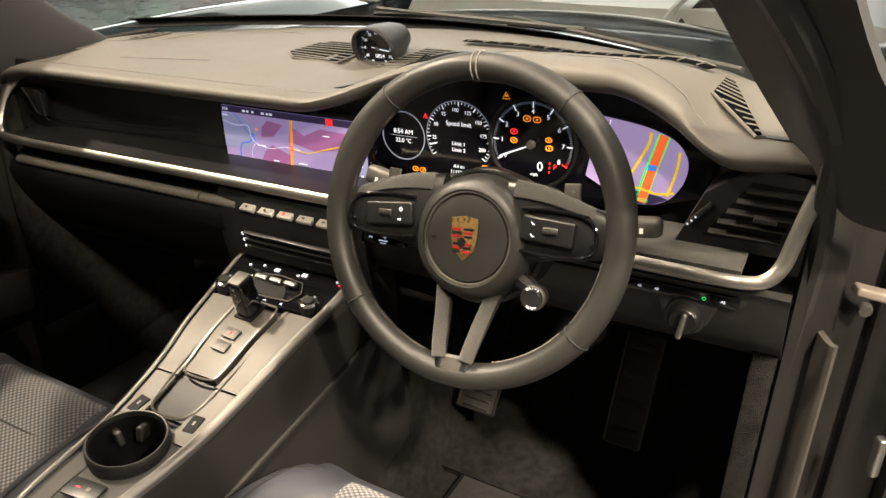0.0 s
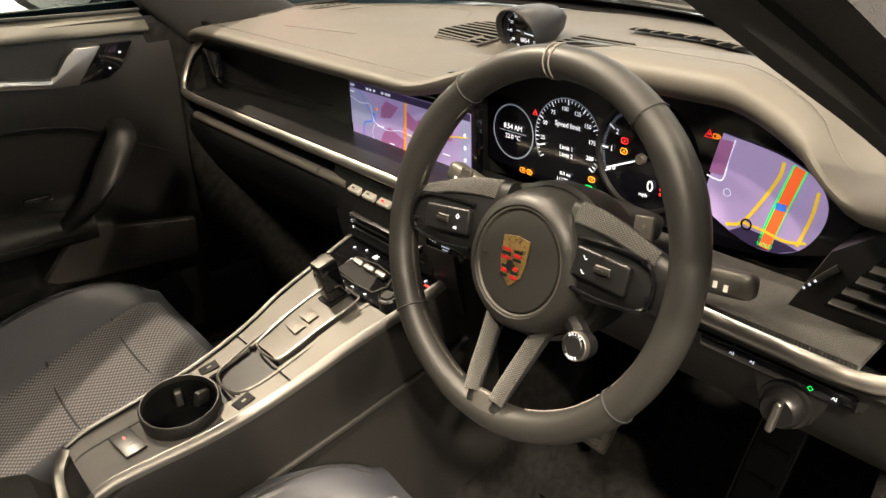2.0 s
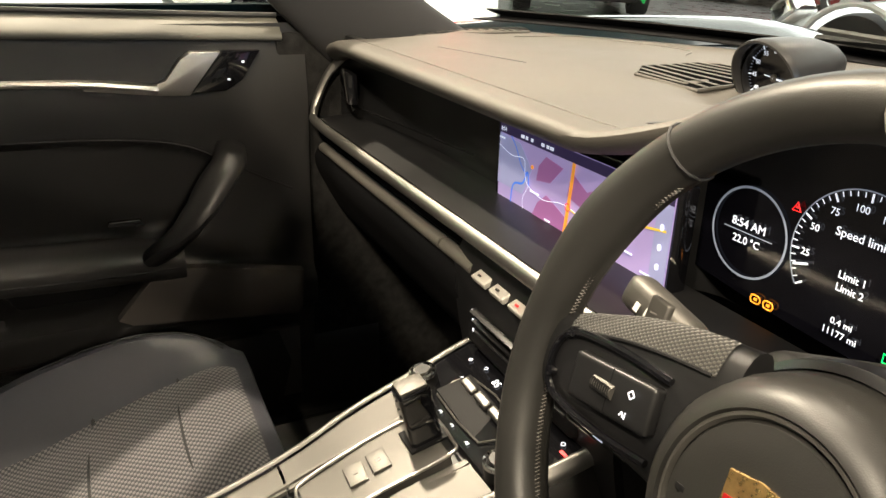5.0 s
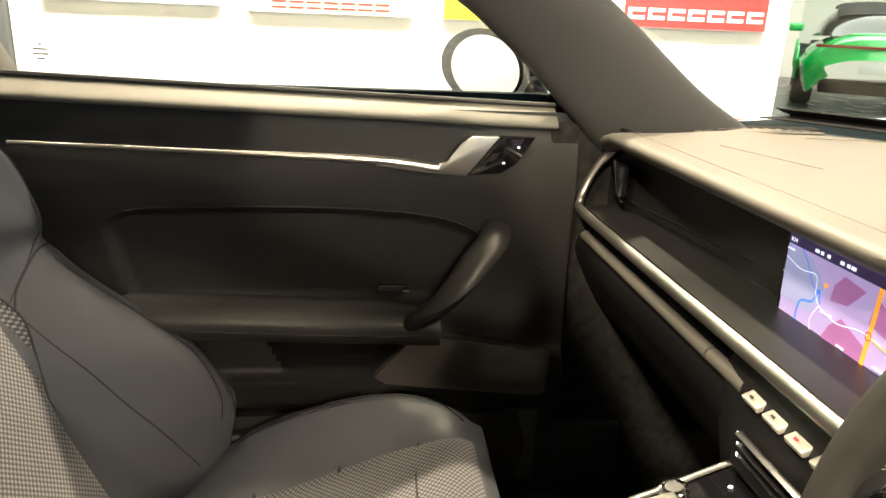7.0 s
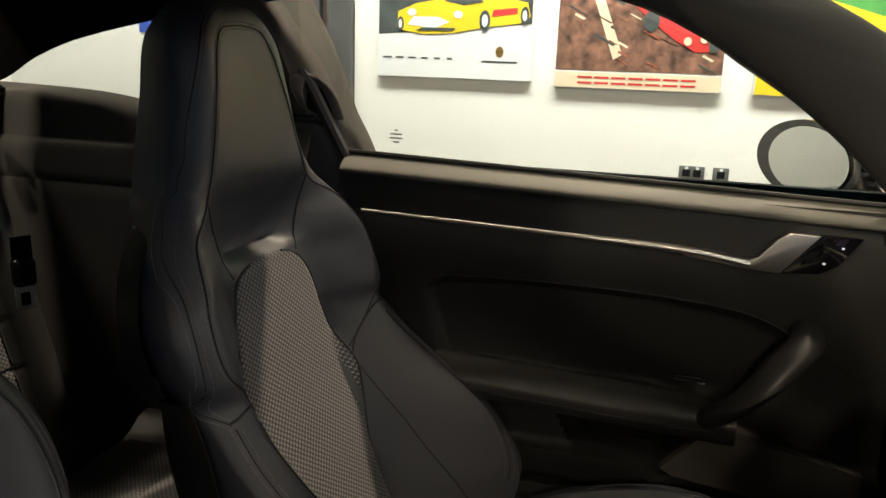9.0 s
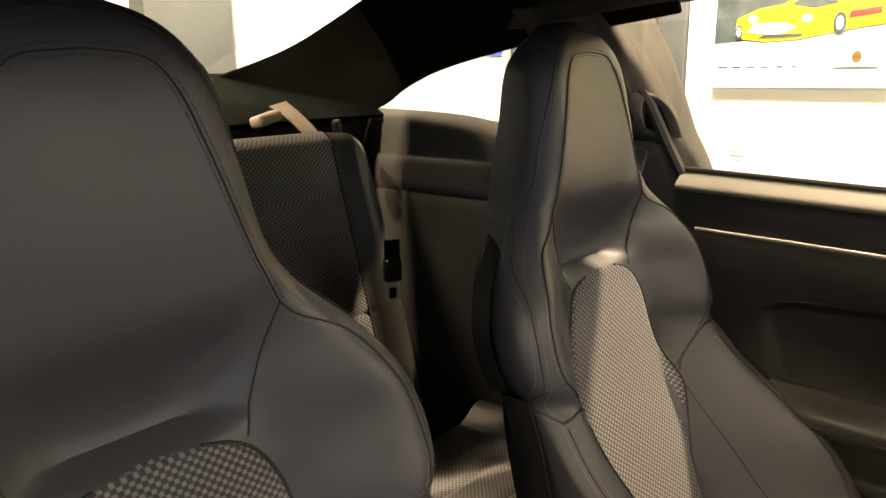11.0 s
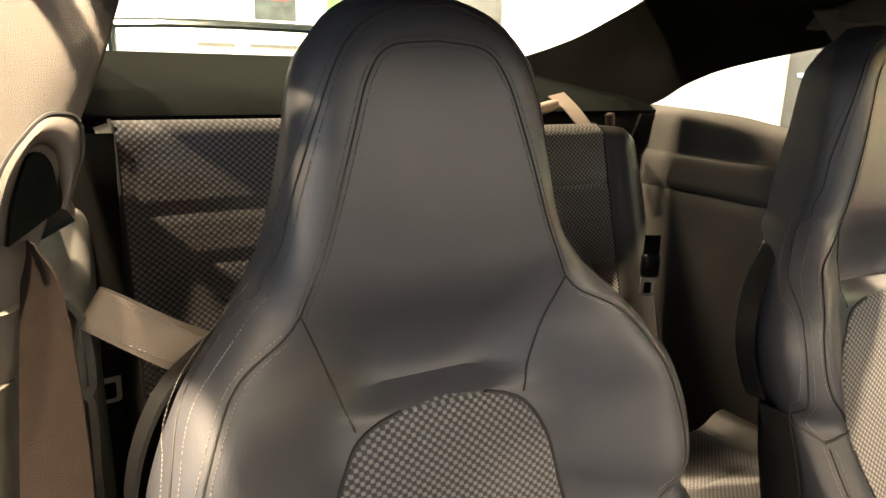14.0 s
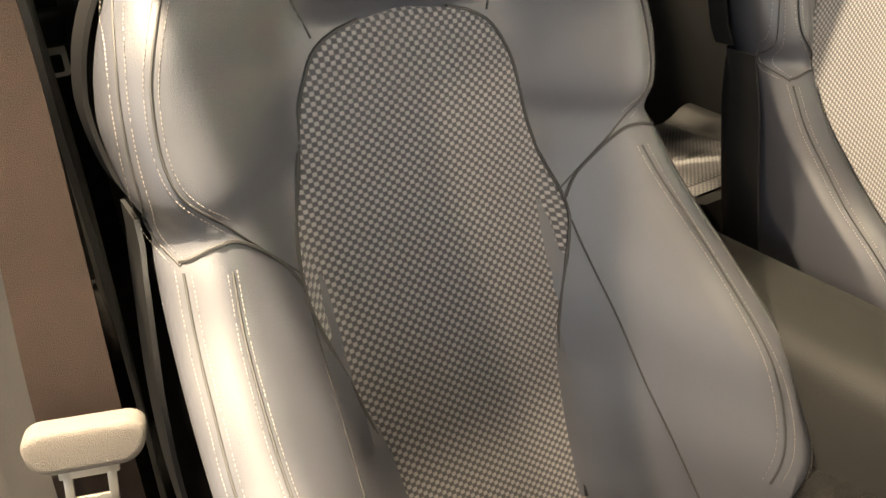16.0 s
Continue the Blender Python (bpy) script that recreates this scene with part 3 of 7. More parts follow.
def sports_car(name, label, m, paint, wing=False, roof=True):
    """A low coupe, nose along +y, about 4.4 m long."""
    t = thing(name, label, "car", m)
    prof = ((-2.15, 0.42, 0.62, 0.62), (-2.10, 0.24, 0.80, 0.80), (-1.9, 0.2, 0.90, 0.88), (-1.3, 0.2, 0.93, 0.925), (-0.6, 0.2, 0.90, 0.92), (0.3, 0.2, 0.87, 0.91), (0.9, 0.2, 0.80, 0.91), (1.5, 0.2, 0.74, 0.90), (1.95, 0.22, 0.64, 0.82), (2.2, 0.34, 0.50, 0.62))
    rows = []
    for k in range(41):
        y = -2.15 + 4.35 * k / 40
        zb, zt, w = interp(prof, y)
        row = []
        for i in range(21):
            u = -1 + i / 10
            e = abs(u) ** 3.2
            row.append((w * math.copysign(min(1, abs(u) * 1.25) if abs(u) < 0.8 else 1 - 0.10 * ((abs(u) - 0.8) / 0.2) ** 2, u), y, zb + (zt - zb) * (1 - e)))
        rows.append(row)
    part("body", grid(rows), paint, t)
    cab = ((-1.75, 0.86, 0.87, 0.60), (-1.2, 0.90, 1.12, 0.60), (-0.5, 0.88, 1.28, 0.58), (0.1, 0.86, 1.27, 0.58), (0.6, 0.84, 1.08, 0.60), (1.05, 0.80, 0.82, 0.62))
    rows = []
    for k in range(29):
        y = -1.75 + 2.8 * k / 28
        zb, zt, w = interp(cab, y)
        rows.append([((w + 0.12 * (1 - abs(math.sin(a)))) * math.cos(a), y, zb + (zt - zb) * abs(math.sin(a)) ** 0.6) for a in (math.pi * i / 16 for i in range(17))])
    part("glasshouse", grid(rows), TINT, t)
    rows = []
    for k in range(15):
        y = -1.15 + 1.35 * k / 14
        zb, zt, w = interp(cab, y)
        rows.append([(w * 0.93 * math.cos(a), y, zt - 0.085 + 0.095 * math.sin(a) ** 0.7) for a in (0.25 + (math.pi - 0.5) * i / 12 for i in range(13))])
    part("roof", grid(rows), paint if roof else DARK, t)
    for s in (-1, 1):
        for y in (-1.25, 1.28):
            wheel_set(t, s * 0.80, y, s)
            rim = [(s * 0.925, y + 0.40 * math.cos(a), 0.33 + 0.40 * math.sin(a)) for a in (math.pi * k / 16 for k in range(17))]
            part("wheel_arch", tube(rim, 0.02, 6), paint, t)
        part("headlight", obox((s * 0.62, 1.98, 0.62), (0.24, 0.2, 0.16), (-40, 0, 0), 0.05, 3), CHROME, t)
        part("door_mirror", obox((s * 0.98, 0.55, 0.93), (0.2, 0.1, 0.12), (0, 0, 0), 0.04, 3), paint, t)
        part("exhaust", lathe([(0.03, -0.06), (0.045, -0.06), (0.045, 0.0), (0.03, 0.0)], 18), CHROME, t, m=pose(s * 0.12, -2.14, 0.30, 90, 0, 0))
    part("tail_light", obox((0, -2.115, 0.76), (1.5, 0.03, 0.035), (0, 0, 0), 0.012), mat("tail_lamp_red", (0.25, 0.01, 0.01), 0.2, vary=0), t)
    part("number_plate", obox((0, -2.17, 0.52), (0.52, 0.012, 0.11), (0, 0, 0), 0.003), PLATE, t, "white number plate")
    part("diffuser", obox((0, -2.10, 0.30), (1.3, 0.16, 0.14), (12, 0, 0), 0.03), DARK, t)
    if wing:
        part("rear_wing", obox((0, -1.86, 0.99), (1.35, 0.26, 0.035), (-6, 0, 0), 0.012), paint, t)
    return t


sports_car("sports_car", "bright green sports coupe seen from behind, parked on the showroom floor", pose(-9.62, 7.65, 0, 0, 0, 60), PAINT_GREEN, False, False)
sports_car("sports_car", "dark red sports car parked beyond the green one", pose(-6.2, 11.8, 0, 0, 0, -70), PAINT_RED)
sports_car("sports_car", "dark red sports car at the far side of the showroom", pose(-9.5, 11.6, 0, 0, 0, -75), PAINT_RED)
sports_car("sports_car", "silver white sports car parked before the bonnet", pose(-1.2, 5.6, 0, 0, 0, 90), PAINT_WHITE)
sports_car("sports_car", "silver white sports car parked beside the open door", pose(4.2, 4.2, 0, 0, 0, 20), PAINT_WHITE)
for x, y in ((-6.4, 6.9),):
    pan = thing("glass_screen", "frameless clear glass partition standing on the floor", "partition", pose(x + 1.9, y - 3.0, 0, 0, 0, 12))
    part("pane", box(-0.45, 0.45, -0.006, 0.006, 0.02, 2.2, 0.001), GLASS, pan, smooth=False)
    part("foot_rail", box(-0.46, 0.46, -0.03, 0.03, 0, 0.06, 0.004), ALU, pan, smooth=False)
pst = thing("display_stand", "slim silver display stand on a dark foot", "stand", pose(-5.4, 8.6, 0))
part("foot", box(-0.25, 0.25, -0.2, 0.2, 0, 0.03, 0.008), DARK, pst)
part("post", box(-0.04, 0.04, -0.02, 0.02, 0.03, 1.5, 0.008), ALU, pst)


# ---- seats ----
# height: half width, face, bolster depth, where the bolster starts and peaks, thickness
BACK = ((0.28, 0.215, 0.235, 0.07, 0.10, 0.19, 0.10), (0.32, 0.247, 0.215, 0.135, 0.10, 0.20, 0.12), (0.36, 0.266, 0.195, 0.170, 0.105, 0.215, 0.14), (0.42, 0.277, 0.168, 0.203, 0.11, 0.230, 0.16), (0.47, 0.280, 0.143, 0.200, 0.115, 0.235, 0.17), (0.52, 0.280, 0.120, 0.186, 0.12, 0.235, 0.17),
        (0.58, 0.275, 0.090, 0.142, 0.125, 0.23, 0.155), (0.64, 0.266, 0.064, 0.098, 0.13, 0.225, 0.14), (0.68, 0.259, 0.052, 0.076, 0.135, 0.22, 0.135), (0.703, 0.254, 0.046, 0.064, 0.135, 0.215, 0.13),
        (0.73, 0.264, 0.040, 0.068, 0.12, 0.22, 0.13), (0.775, 0.269, 0.030, 0.062, 0.11, 0.225, 0.125), (0.805, 0.264, 0.020, 0.062, 0.105, 0.225, 0.122), (0.828, 0.256, 0.014, 0.060, 0.10, 0.22, 0.12), (0.85, 0.244, 0.010, 0.052, 0.10, 0.21, 0.115),
        (0.88, 0.222, 0.009, 0.034, 0.11, 0.20, 0.11), (0.92, 0.180, 0.014, 0.008, 0.12, 0.17, 0.105), (0.96, 0.150, 0.014, 0.000, 0.1, 0.14, 0.10),
        (1.04, 0.130, 0.006, 0.000, 0.1, 0.13, 0.09), (1.11, 0.118, -0.006, 0.000, 0.1, 0.12, 0.075), (1.143, 0.095, -0.015, 0.0, 0.1, 0.11, 0.058), (1.158, 0.077, -0.022, 0, 0.1, 0.11, 0.042), (1.167, 0.058, -0.029, 0, 0.1, 0.11, 0.027), (1.174, 0.034, -0.037, 0, 0.1, 0.11, 0.011), (1.177, 0.014, -0.041, 0, 0.1, 0.11, 0.004))
# height: how far back the leather reaches at the sides
SIDE = ((0.28, 0.16), (0.42, 0.135), (0.52, 0.105), (0.60, 0.078), (0.66, 0.055), (0.70, 0.034), (0.78, 0.012), (0.84, 0.000), (0.88, -0.014), (0.92, -0.055), (0.96, -0.086), (1.04, -0.084), (1.11, -0.081), (1.143, -0.073), (1.158, -0.064), (1.167, -0.056), (1.177, -0.045))


def back_face(x, z):
    """The front of the backrest at x, z (seat's own axes)."""
    w, y0, b, xi, xm, d = interp(BACK, z)
    a = abs(x)
    y = y0 + b * (0.25 * ease(xi, xm, a) + 0.75 * min(1, max(0, (a - xi) / (xm - xi))))
    hw = 0.096 + 0.40 * (z - 0.806)
    y -= 0.034 * ease(0.945, 0.836, z) * ease(0.814, 0.830, z) * (1 - ease(hw - 0.055, hw + 0.004, a))
    r = 0.045 if z < 0.93 else min(0.04, 0.9 * w)
    if a > w - r:
        k = min(1, (a - (w - r)) / r)
        y -= r * (1 - math.sqrt(max(0, 1 - k * k))) * 0.95
    return y


def on_back(x, z, lift=0.0):
    return Vector((x, back_face(x, z) + lift, z))


def backrest_mesh():
    rows = []
    for k in range(181):
        z = 0.28 + (1.177 - 0.28) * math.sin(k / 180 * 1.45) / math.sin(1.45)
        w, y0, b, xi, xm, d = interp(BACK, z)
        row = []
        for i in range(37):
            s = -1 + i / 18
            x = w * math.sin(s * math.pi / 2) if abs(s) < 1 else math.copysign(w, s)
            row.append((x, back_face(x, z), z))
        ys = interp(SIDE, z)[0]
        yb = y0 - d if z > 0.93 else max(y0 - d, ys - 0.05)
        for i in range(1, 14):
            s = 1 - 2 * i / 14
            row.append((w * 0.985 * math.copysign(abs(s) ** 0.6, s), yb - 0.012 * (1 - s * s) + (ys - yb) * abs(s) ** 3.6, z))
        rows.append(row)
    return grid(rows, close_u=True, caps=True)


def inset_band(z):
    """Left and right border of the woven centre panel at height z, in the half-width."""
    return interp(((0.30, 0.104), (0.40, 0.102), (0.45, 0.107), (0.525, 0.125), (0.60, 0.146), (0.625, 0.146), (0.65, 0.139), (0.70, 0.124), (0.75, 0.114), (0.775, 0.104), (0.797, 0.088), (0.810, 0.062), (0.816, 0.032), (0.818, 0.004)), z)[0]


CUSH = ((0.10, 0.205, 0.0), (0.16, 0.225, 0.0), (0.25, 0.245, 0.015), (0.32, 0.267, 0.045), (0.40, 0.291, 0.088), (0.46, 0.308, 0.100), (0.55, 0.344, 0.090), (0.61, 0.368, 0.076), (0.66, 0.388, 0.056), (0.72, 0.408, 0.024), (0.765, 0.392, 0.008), (0.785, 0.35, 0.0))


def cushion_top(x, y):
    z0, b = interp(CUSH, y)
    a = abs(x)
    z = z0 + b * ease(0.13, 0.195, a)
    w = 0.248 - 0.03 * ease(0.60, 0.78, y)
    r = 0.05
    if a > w - r:
        k = min(1, (a - (w - r)) / r)
        z -= r * (1 - math.sqrt(max(0, 1 - k * k)))
    return z


def cushion_mesh():
    rows = []
    ys = [0.10 + 0.66 * k / 40 for k in range(41)]
    for y in ys:
        w = 0.248 - 0.03 * ease(0.60, 0.78, y)
        row = []
        for i in range(33):
            x = w * math.sin((-1 + i / 16) * math.pi / 2)
            row.append((x, y, cushion_top(x, y)))
        row += [(w * 0.98, y, 0.27), (w * 0.9, y, 0.235), (0, y, 0.23), (-w * 0.9, y, 0.235), (-w * 0.98, y, 0.27)]
        rows.append(row)
    end = rows[-1]
    for dy, k in ((0.018, 0.93), (0.028, 0.72), (0.030, 0.4)):
        rows.append([(p[0] * (1 - 0.03 * (1 - k)), 0.76 + dy, 0.25 + (p[2] - 0.25) * k) for p in end])
    return grid(rows, close_u=True, caps=True)


def sheet_on(face, half, lo, hi, n=40, m=21, lift=0.003):
    rows = []
    for k in range(n + 1):
        v = lo + (hi - lo) * k / n
        h = half(v)
        rows.append([face(h * (-1 + 2 * i / (m - 1)), v, lift - (0.0024 if i in (0, m - 1) else 0)) for i in range(m)])
    return grid(rows)


def build_seat(label, m, lift):
    t = thing("car_seat", label, "car seat", m, group="front seats")
    back = part("backrest", backrest_mesh(), LEATHER_BLUE, t, "graphite leather backrest with an integrated headrest")
    cloth = part("centre_panel", sheet_on(on_back, inset_band, 0.31, 0.818, 100, 41), CLOTH, back, "grey and black woven cloth panel")
    for s in (-1, 1):
        part("welt", tube([on_back(s * (inset_band(z) + 0.0006), z, 0.0006) for z in (0.32 + 0.494 * k / 90 for k in range(91))], 0.0022, 6), SEAM, back)
    cush = part("seat_cushion", cushion_mesh(), LEATHER_BLUE, t, "graphite leather seat cushion", m=pose(0, 0.6 * lift, lift))
    part("cushion_panel", sheet_on(lambda x, y, l: Vector((x, y, cushion_top(x, y) + l)), lambda y: 0.140 - 0.010 * ease(0.6, 0.76, y), 0.20, 0.755, 44), CLOTH_FLAT, cush, "grey and black woven cloth panel")
    for y in (0.40, 0.535, 0.66):
        part("panel_groove", tube([(x, y + 0.012 * (x / 0.15) ** 2, cushion_top(x, y) + 0.0022) for x in (-0.146 + 0.292 * k / 16 for k in range(17))], 0.0028, 6, flat=0.6), SEAM, cush)
    # seams of the headrest panel and the shoulders
    def seam(pts, n=8, r=0.0016, material=SEAM, host=back, name="seam"):
        path = [on_back(p.x, p.z, 0.0006) for p in cr([(a, 0, b) for a, b in pts], n)]
        return part(name, tube(path, 0.7 * r, 6), material, host)

    head_in = ((0.136, 0.917), (0.113, 0.971), (0.085, 1.057), (0.068, 1.104), (0.046, 1.128), (0.0, 1.134))
    head_out = ((0.163, 0.936), (0.143, 0.969), (0.127, 1.026), (0.099, 1.105), (0.072, 1.142), (0.035, 1.160), (0.0, 1.163))
    fork = ((0.136, 0.917), (0.112, 0.864), (0.090, 0.806))
    shoulder_in = ((0.136, 0.917), (0.152, 0.902), (0.191, 0.882), (0.216, 0.851), (0.236, 0.803), (0.238, 0.744), (0.207, 0.705), (0.142, 0.625))
    shoulder_out = ((0.163, 0.936), (0.186, 0.913), (0.230, 0.869), (0.250, 0.822), (0.259, 0.763), (0.256, 0.705), (0.246, 0.686))
    low_out = ((0.246, 0.682), (0.258, 0.616), (0.266, 0.558), (0.264, 0.47), (0.245, 0.40))
    low_in = ((0.214, 0.678), (0.227, 0.617), (0.233, 0.558), (0.230, 0.47), (0.212, 0.40))
    wedge = ((0.148, 0.601), (0.157, 0.51), (0.164, 0.427), (0.178, 0.335))
    crease = ((0.246, 0.688), (0.207, 0.694), (0.165, 0.652), (0.146, 0.618))
    for s in (-1, 1):
        for line, r in ((head_in, 0.0013), (head_out, 0.0013), (fork, 0.0014), (shoulder_in, 0.0016), (shoulder_out, 0.0014), (low_out, 0.0015), (low_in, 0.0015), (wedge, 0.0018), (crease, 0.0026)):
            seam([(s * a, b) for a, b in line], r=r)
        for line in (head_in, head_out, shoulder_in[1:7], shoulder_out, low_out, low_in):
            for off in (-0.0045, 0.0045):
                c = cr([(s * a, 0, b) for a, b in line], 10)
                run = []
                for i, p in enumerate(c):
                    q = (c[min(i + 1, len(c) - 1)] - c[max(i - 1, 0)]).normalized()
                    run.append(on_back(p.x - q.z * off, p.z + q.x * off, 0.0008))
                stitches(run, STITCH if line not in (head_in, head_out) else SEAM, back, 0.0036, 0.00042)
        part("side_cover", obox((s * 0.272, 0.22, 0.28), (0.03, 0.44, 0.12), (0, 0, 0), 0.012, 3), PLASTIC, t)
    path = [(s, y, cushion_top(s, y) + 0.0005) for s, y in ((0.206, 0.2), (0.206, 0.35), (0.205, 0.5), (0.203, 0.62), (0.195, 0.70), (0.17, 0.745))]
    for s in (-1, 1):
        part("cushion_seam", tube([(s * p.x, p.y, p.z) for p in cr(path, 6)], 0.0018, 6), SEAM, cush)
        rail = part("seat_rail", box(s * 0.2 - 0.02, s * 0.2 + 0.02, 0.05, 0.72, 0.175, 0.235, 0.004), ALU, t)
    # hard shell behind the backrest: an upper half, and a lower one that wraps round the sides
    for name, lo, hi, off, lip in (("back_shell", 0.712, 0.888, 0.024, 0.0), ("lower_shell", 0.32, 0.708, 0.022, 0.034)):
        rows = []
        for k in range(21):
            q = k / 20
            z = lo + (hi - lo) * q
            w, y0, b, xi, xm, d = interp(BACK, z)
            ys = interp(SIDE, z)[0]
            yb = ys - off - 0.032
            top = 1 - 0.10 * max(0, (q - 0.8) / 0.2) ** 2
            row = [(w * top * math.sin(u * math.pi / 2), yb + (ys - off - yb) * abs(math.sin(u * math.pi / 2)) ** 7, z) for u in (-1 + i / 11 for i in range(23))]
            if lip:
                row = [(-w - 0.004, ys + lip, z), (-w - 0.005, ys - 0.004, z)] + row + [(w + 0.005, ys - 0.004, z), (w + 0.004, ys + lip, z)]
            else:
                row = [(-w * top * 0.99, ys - 0.002, z)] + row + [(w * top * 0.99, ys - 0.002, z)]
            rows.append(row)
        part(name, backed(grid(rows), 0.004), SATIN, t, "satin black hard back shell")
    return t


build_seat("graphite leather driver seat with woven cloth centre", pose(0.36, 0, 0), 0.042)
build_seat("graphite leather passenger seat with woven cloth centre", pose(-0.365, 0, 0.004), 0.0)


# ---- rear bench ----
def rear_seat(x_in, x_cloth, x_edge, y_top, z_top, grooves, label):
    """A small rear seat: cloth from x_in out to x_cloth, then a leather side as far as x_edge."""
    g = 1 if x_edge > 0 else -1
    t = thing("car_seat", label, "car seat", pose(0, 0, 0), group="rear seats")

    def face(x, z):
        q = (z_top - z) / 0.6
        y = y_top + 0.165 * q
        a = max(0, (x - x_cloth) * g)
        y -= 0.006 * sum(math.exp(-((z - v) / 0.0045) ** 2) for v in grooves) * (1 - ease(0.0, 0.01, a))
        return y + (0.016 + 0.012 * (g < 0)) * ease(0.0, 0.04, a) - 0.035 * ease(abs(x_edge - x_cloth) - 0.03, abs(x_edge - x_cloth), a) ** 2

    def roll(x, z, lift):
        """The face, rolled over to the back along its top."""
        r, over = 0.032, z - (z_top - 0.032)
        if over <= 0:
            return (x, face(x, z) + lift, z)
        a = over / r * 1.75
        y = face(x, z_top - r)
        return (x, y - r * (1 - math.cos(a)) + lift * math.cos(a), z_top - r + (r + lift) * math.sin(min(a, 1.57)) - 0.004 * max(0, a - 1.57))

    def sheet(x0, x1, n, z_low, lift):
        bm = grid([[roll(x0 + (x1 - x0) * i / n, z_low + (z_top - z_low) * k / 90, lift) for i in range(n + 1)] for k in range(91)])
        wide = abs(x_edge - x_cloth)
        for v in bm.verts:
            v.co.z -= 0.45 * wide * ease(0.25 * wide, wide, (v.co.x - x_cloth) * g) ** 2 * ease(z_top - 0.16, z_top, v.co.z)
        return bm

    back = part("backrest", backed(sheet(x_in - 0.02 * g, x_edge, 30, 0.40, 0.0), -0.04), LEATHER, t)
    part("centre_panel", sheet(x_in, x_cloth, 12, 0.42, 0.003), CLOTH, back, "grey and black woven cloth panel")
    part("piping", tube([Vector(roll(x_cloth, 0.42 + (z_top - 0.42) * k / 40, 0.003)) for k in range(41)], 0.0028, 6), SEAM, back)
    xc = 0.36 * g
    rows = []
    for k in range(21):
        y = -0.36 + 0.35 * k / 20
        z = 0.395 + 0.03 * ease(-0.3, -0.05, y) - 0.09 * ease(-0.06, -0.01, y) ** 2
        rows.append([(xc + 0.215 * math.sin(s * math.pi / 2), y, z + 0.03 * ease(0.13, 0.19, abs(0.215 * math.sin(s * math.pi / 2))) - 0.06 * max(0, (abs(s) - 0.8) / 0.2) ** 2) for s in (-1 + i / 10 for i in range(21))] + [(xc + 0.215, y, 0.27), (xc - 0.215, y, 0.27)])
    cu = part("seat_cushion", grid(rows, close_u=True, caps=True), LEATHER, t)
    rows = []
    for k in range(41):
        y = -0.355 + 0.29 * k / 40
        z = 0.399 + 0.03 * ease(-0.3, -0.05, y) - 0.005 * math.exp(-((y + 0.2) / 0.006) ** 2) - 0.005 * math.exp(-((y + 0.1) / 0.006) ** 2)
        rows.append([(xc + x, y, z) for x in (-0.13 + 0.26 * i / 8 for i in range(9))])
    part("cushion_panel", grid(rows), CLOTH_FLAT, cu, "grey and black woven cloth panel")
    return t


rear_seat(0.10, 0.560, 0.578, -0.475, 1.026, (0.915, 0.848, 0.78, 0.70, 0.62), "small black rear seat with woven cloth behind the driver")
rear_seat(-0.02, -0.345, -0.435, -0.560, 1.000, (0.892, 0.818, 0.74, 0.66, 0.58), "small black rear seat with woven cloth behind the passenger")
# pale belt guide and webbing on the rear shelf corner
guide = thing("rear_belt_guide", "pale grey rear belt webbing and guide plate on the shelf corner", "belt guide", pose(0, 0, 0))
part("guide_plate", obox((-0.262, -0.640, 1.030), (0.075, 0.03, 0.022), (10, 8, 20), 0.009, 3), STRAP, guide, "pale rounded guide plate")
part("webbing", thick(patch([[(-0.292, -0.668, 1.052), (-0.336, -0.672, 1.060)], [(-0.312, -0.640, 1.028), (-0.356, -0.644, 1.030)], [(-0.335, -0.612, 0.992), (-0.378, -0.616, 0.990)]], 4, 5), 0.002), STRAP, guide, "pale grey webbing")
part("lug", obox((-0.405, -0.600, 1.000), (0.016, 0.016, 0.045), (0, 14, 20), 0.005, 3), GREIGE, guide)


def buckle(name, x, y, z, turn, label, w=0.062, top=0.33):
    t = thing(name, label, "seat belt", pose(x, y, z, 0, 0, turn))
    bm = prism(rounded(0.028, 0.040, 0.006), 0.003, 0.001)
    inner = prism(rounded(0.014, 0.022, 0.003), 0.0035)
    bm.transform(pose(0, 0, 0, 90, 0, 0))
    inner.transform(pose(0, 0.0008, -0.003, 90, 0, 0))
    part("tongue", bm, TONGUE, t, "bright metal tongue")
    part("slot", inner, DARK, t)
    part("sleeve", obox((0, 0.002, 0.042), (w, 0.022, 0.046), (0, 0, 0), 0.009, 3), SATIN, t)
    part("webbing", box(-w * 0.45, w * 0.45, 0.0, 0.004, 0.06, top, 0.001), LINING, t)
    return t


buckle("rear_belt", 0.594, -0.430, 0.690, 8, "rear seat belt with a chrome tongue hanging by the trim")
buckle("rear_belt", -0.345, -0.400, 0.713, -25, "rear seat belt with a chrome tongue hanging by the trim", 0.034, 0.10)


# ---- cabin shell ----
def shell(name, bm, material, label, category, smooth=True):
    return tagged(part(name, bm, material, smooth=smooth), label, category, kind="structure")


def both(ctrl, s):
    return [[(s * x, y, z) for x, y, z in r] for r in ctrl]


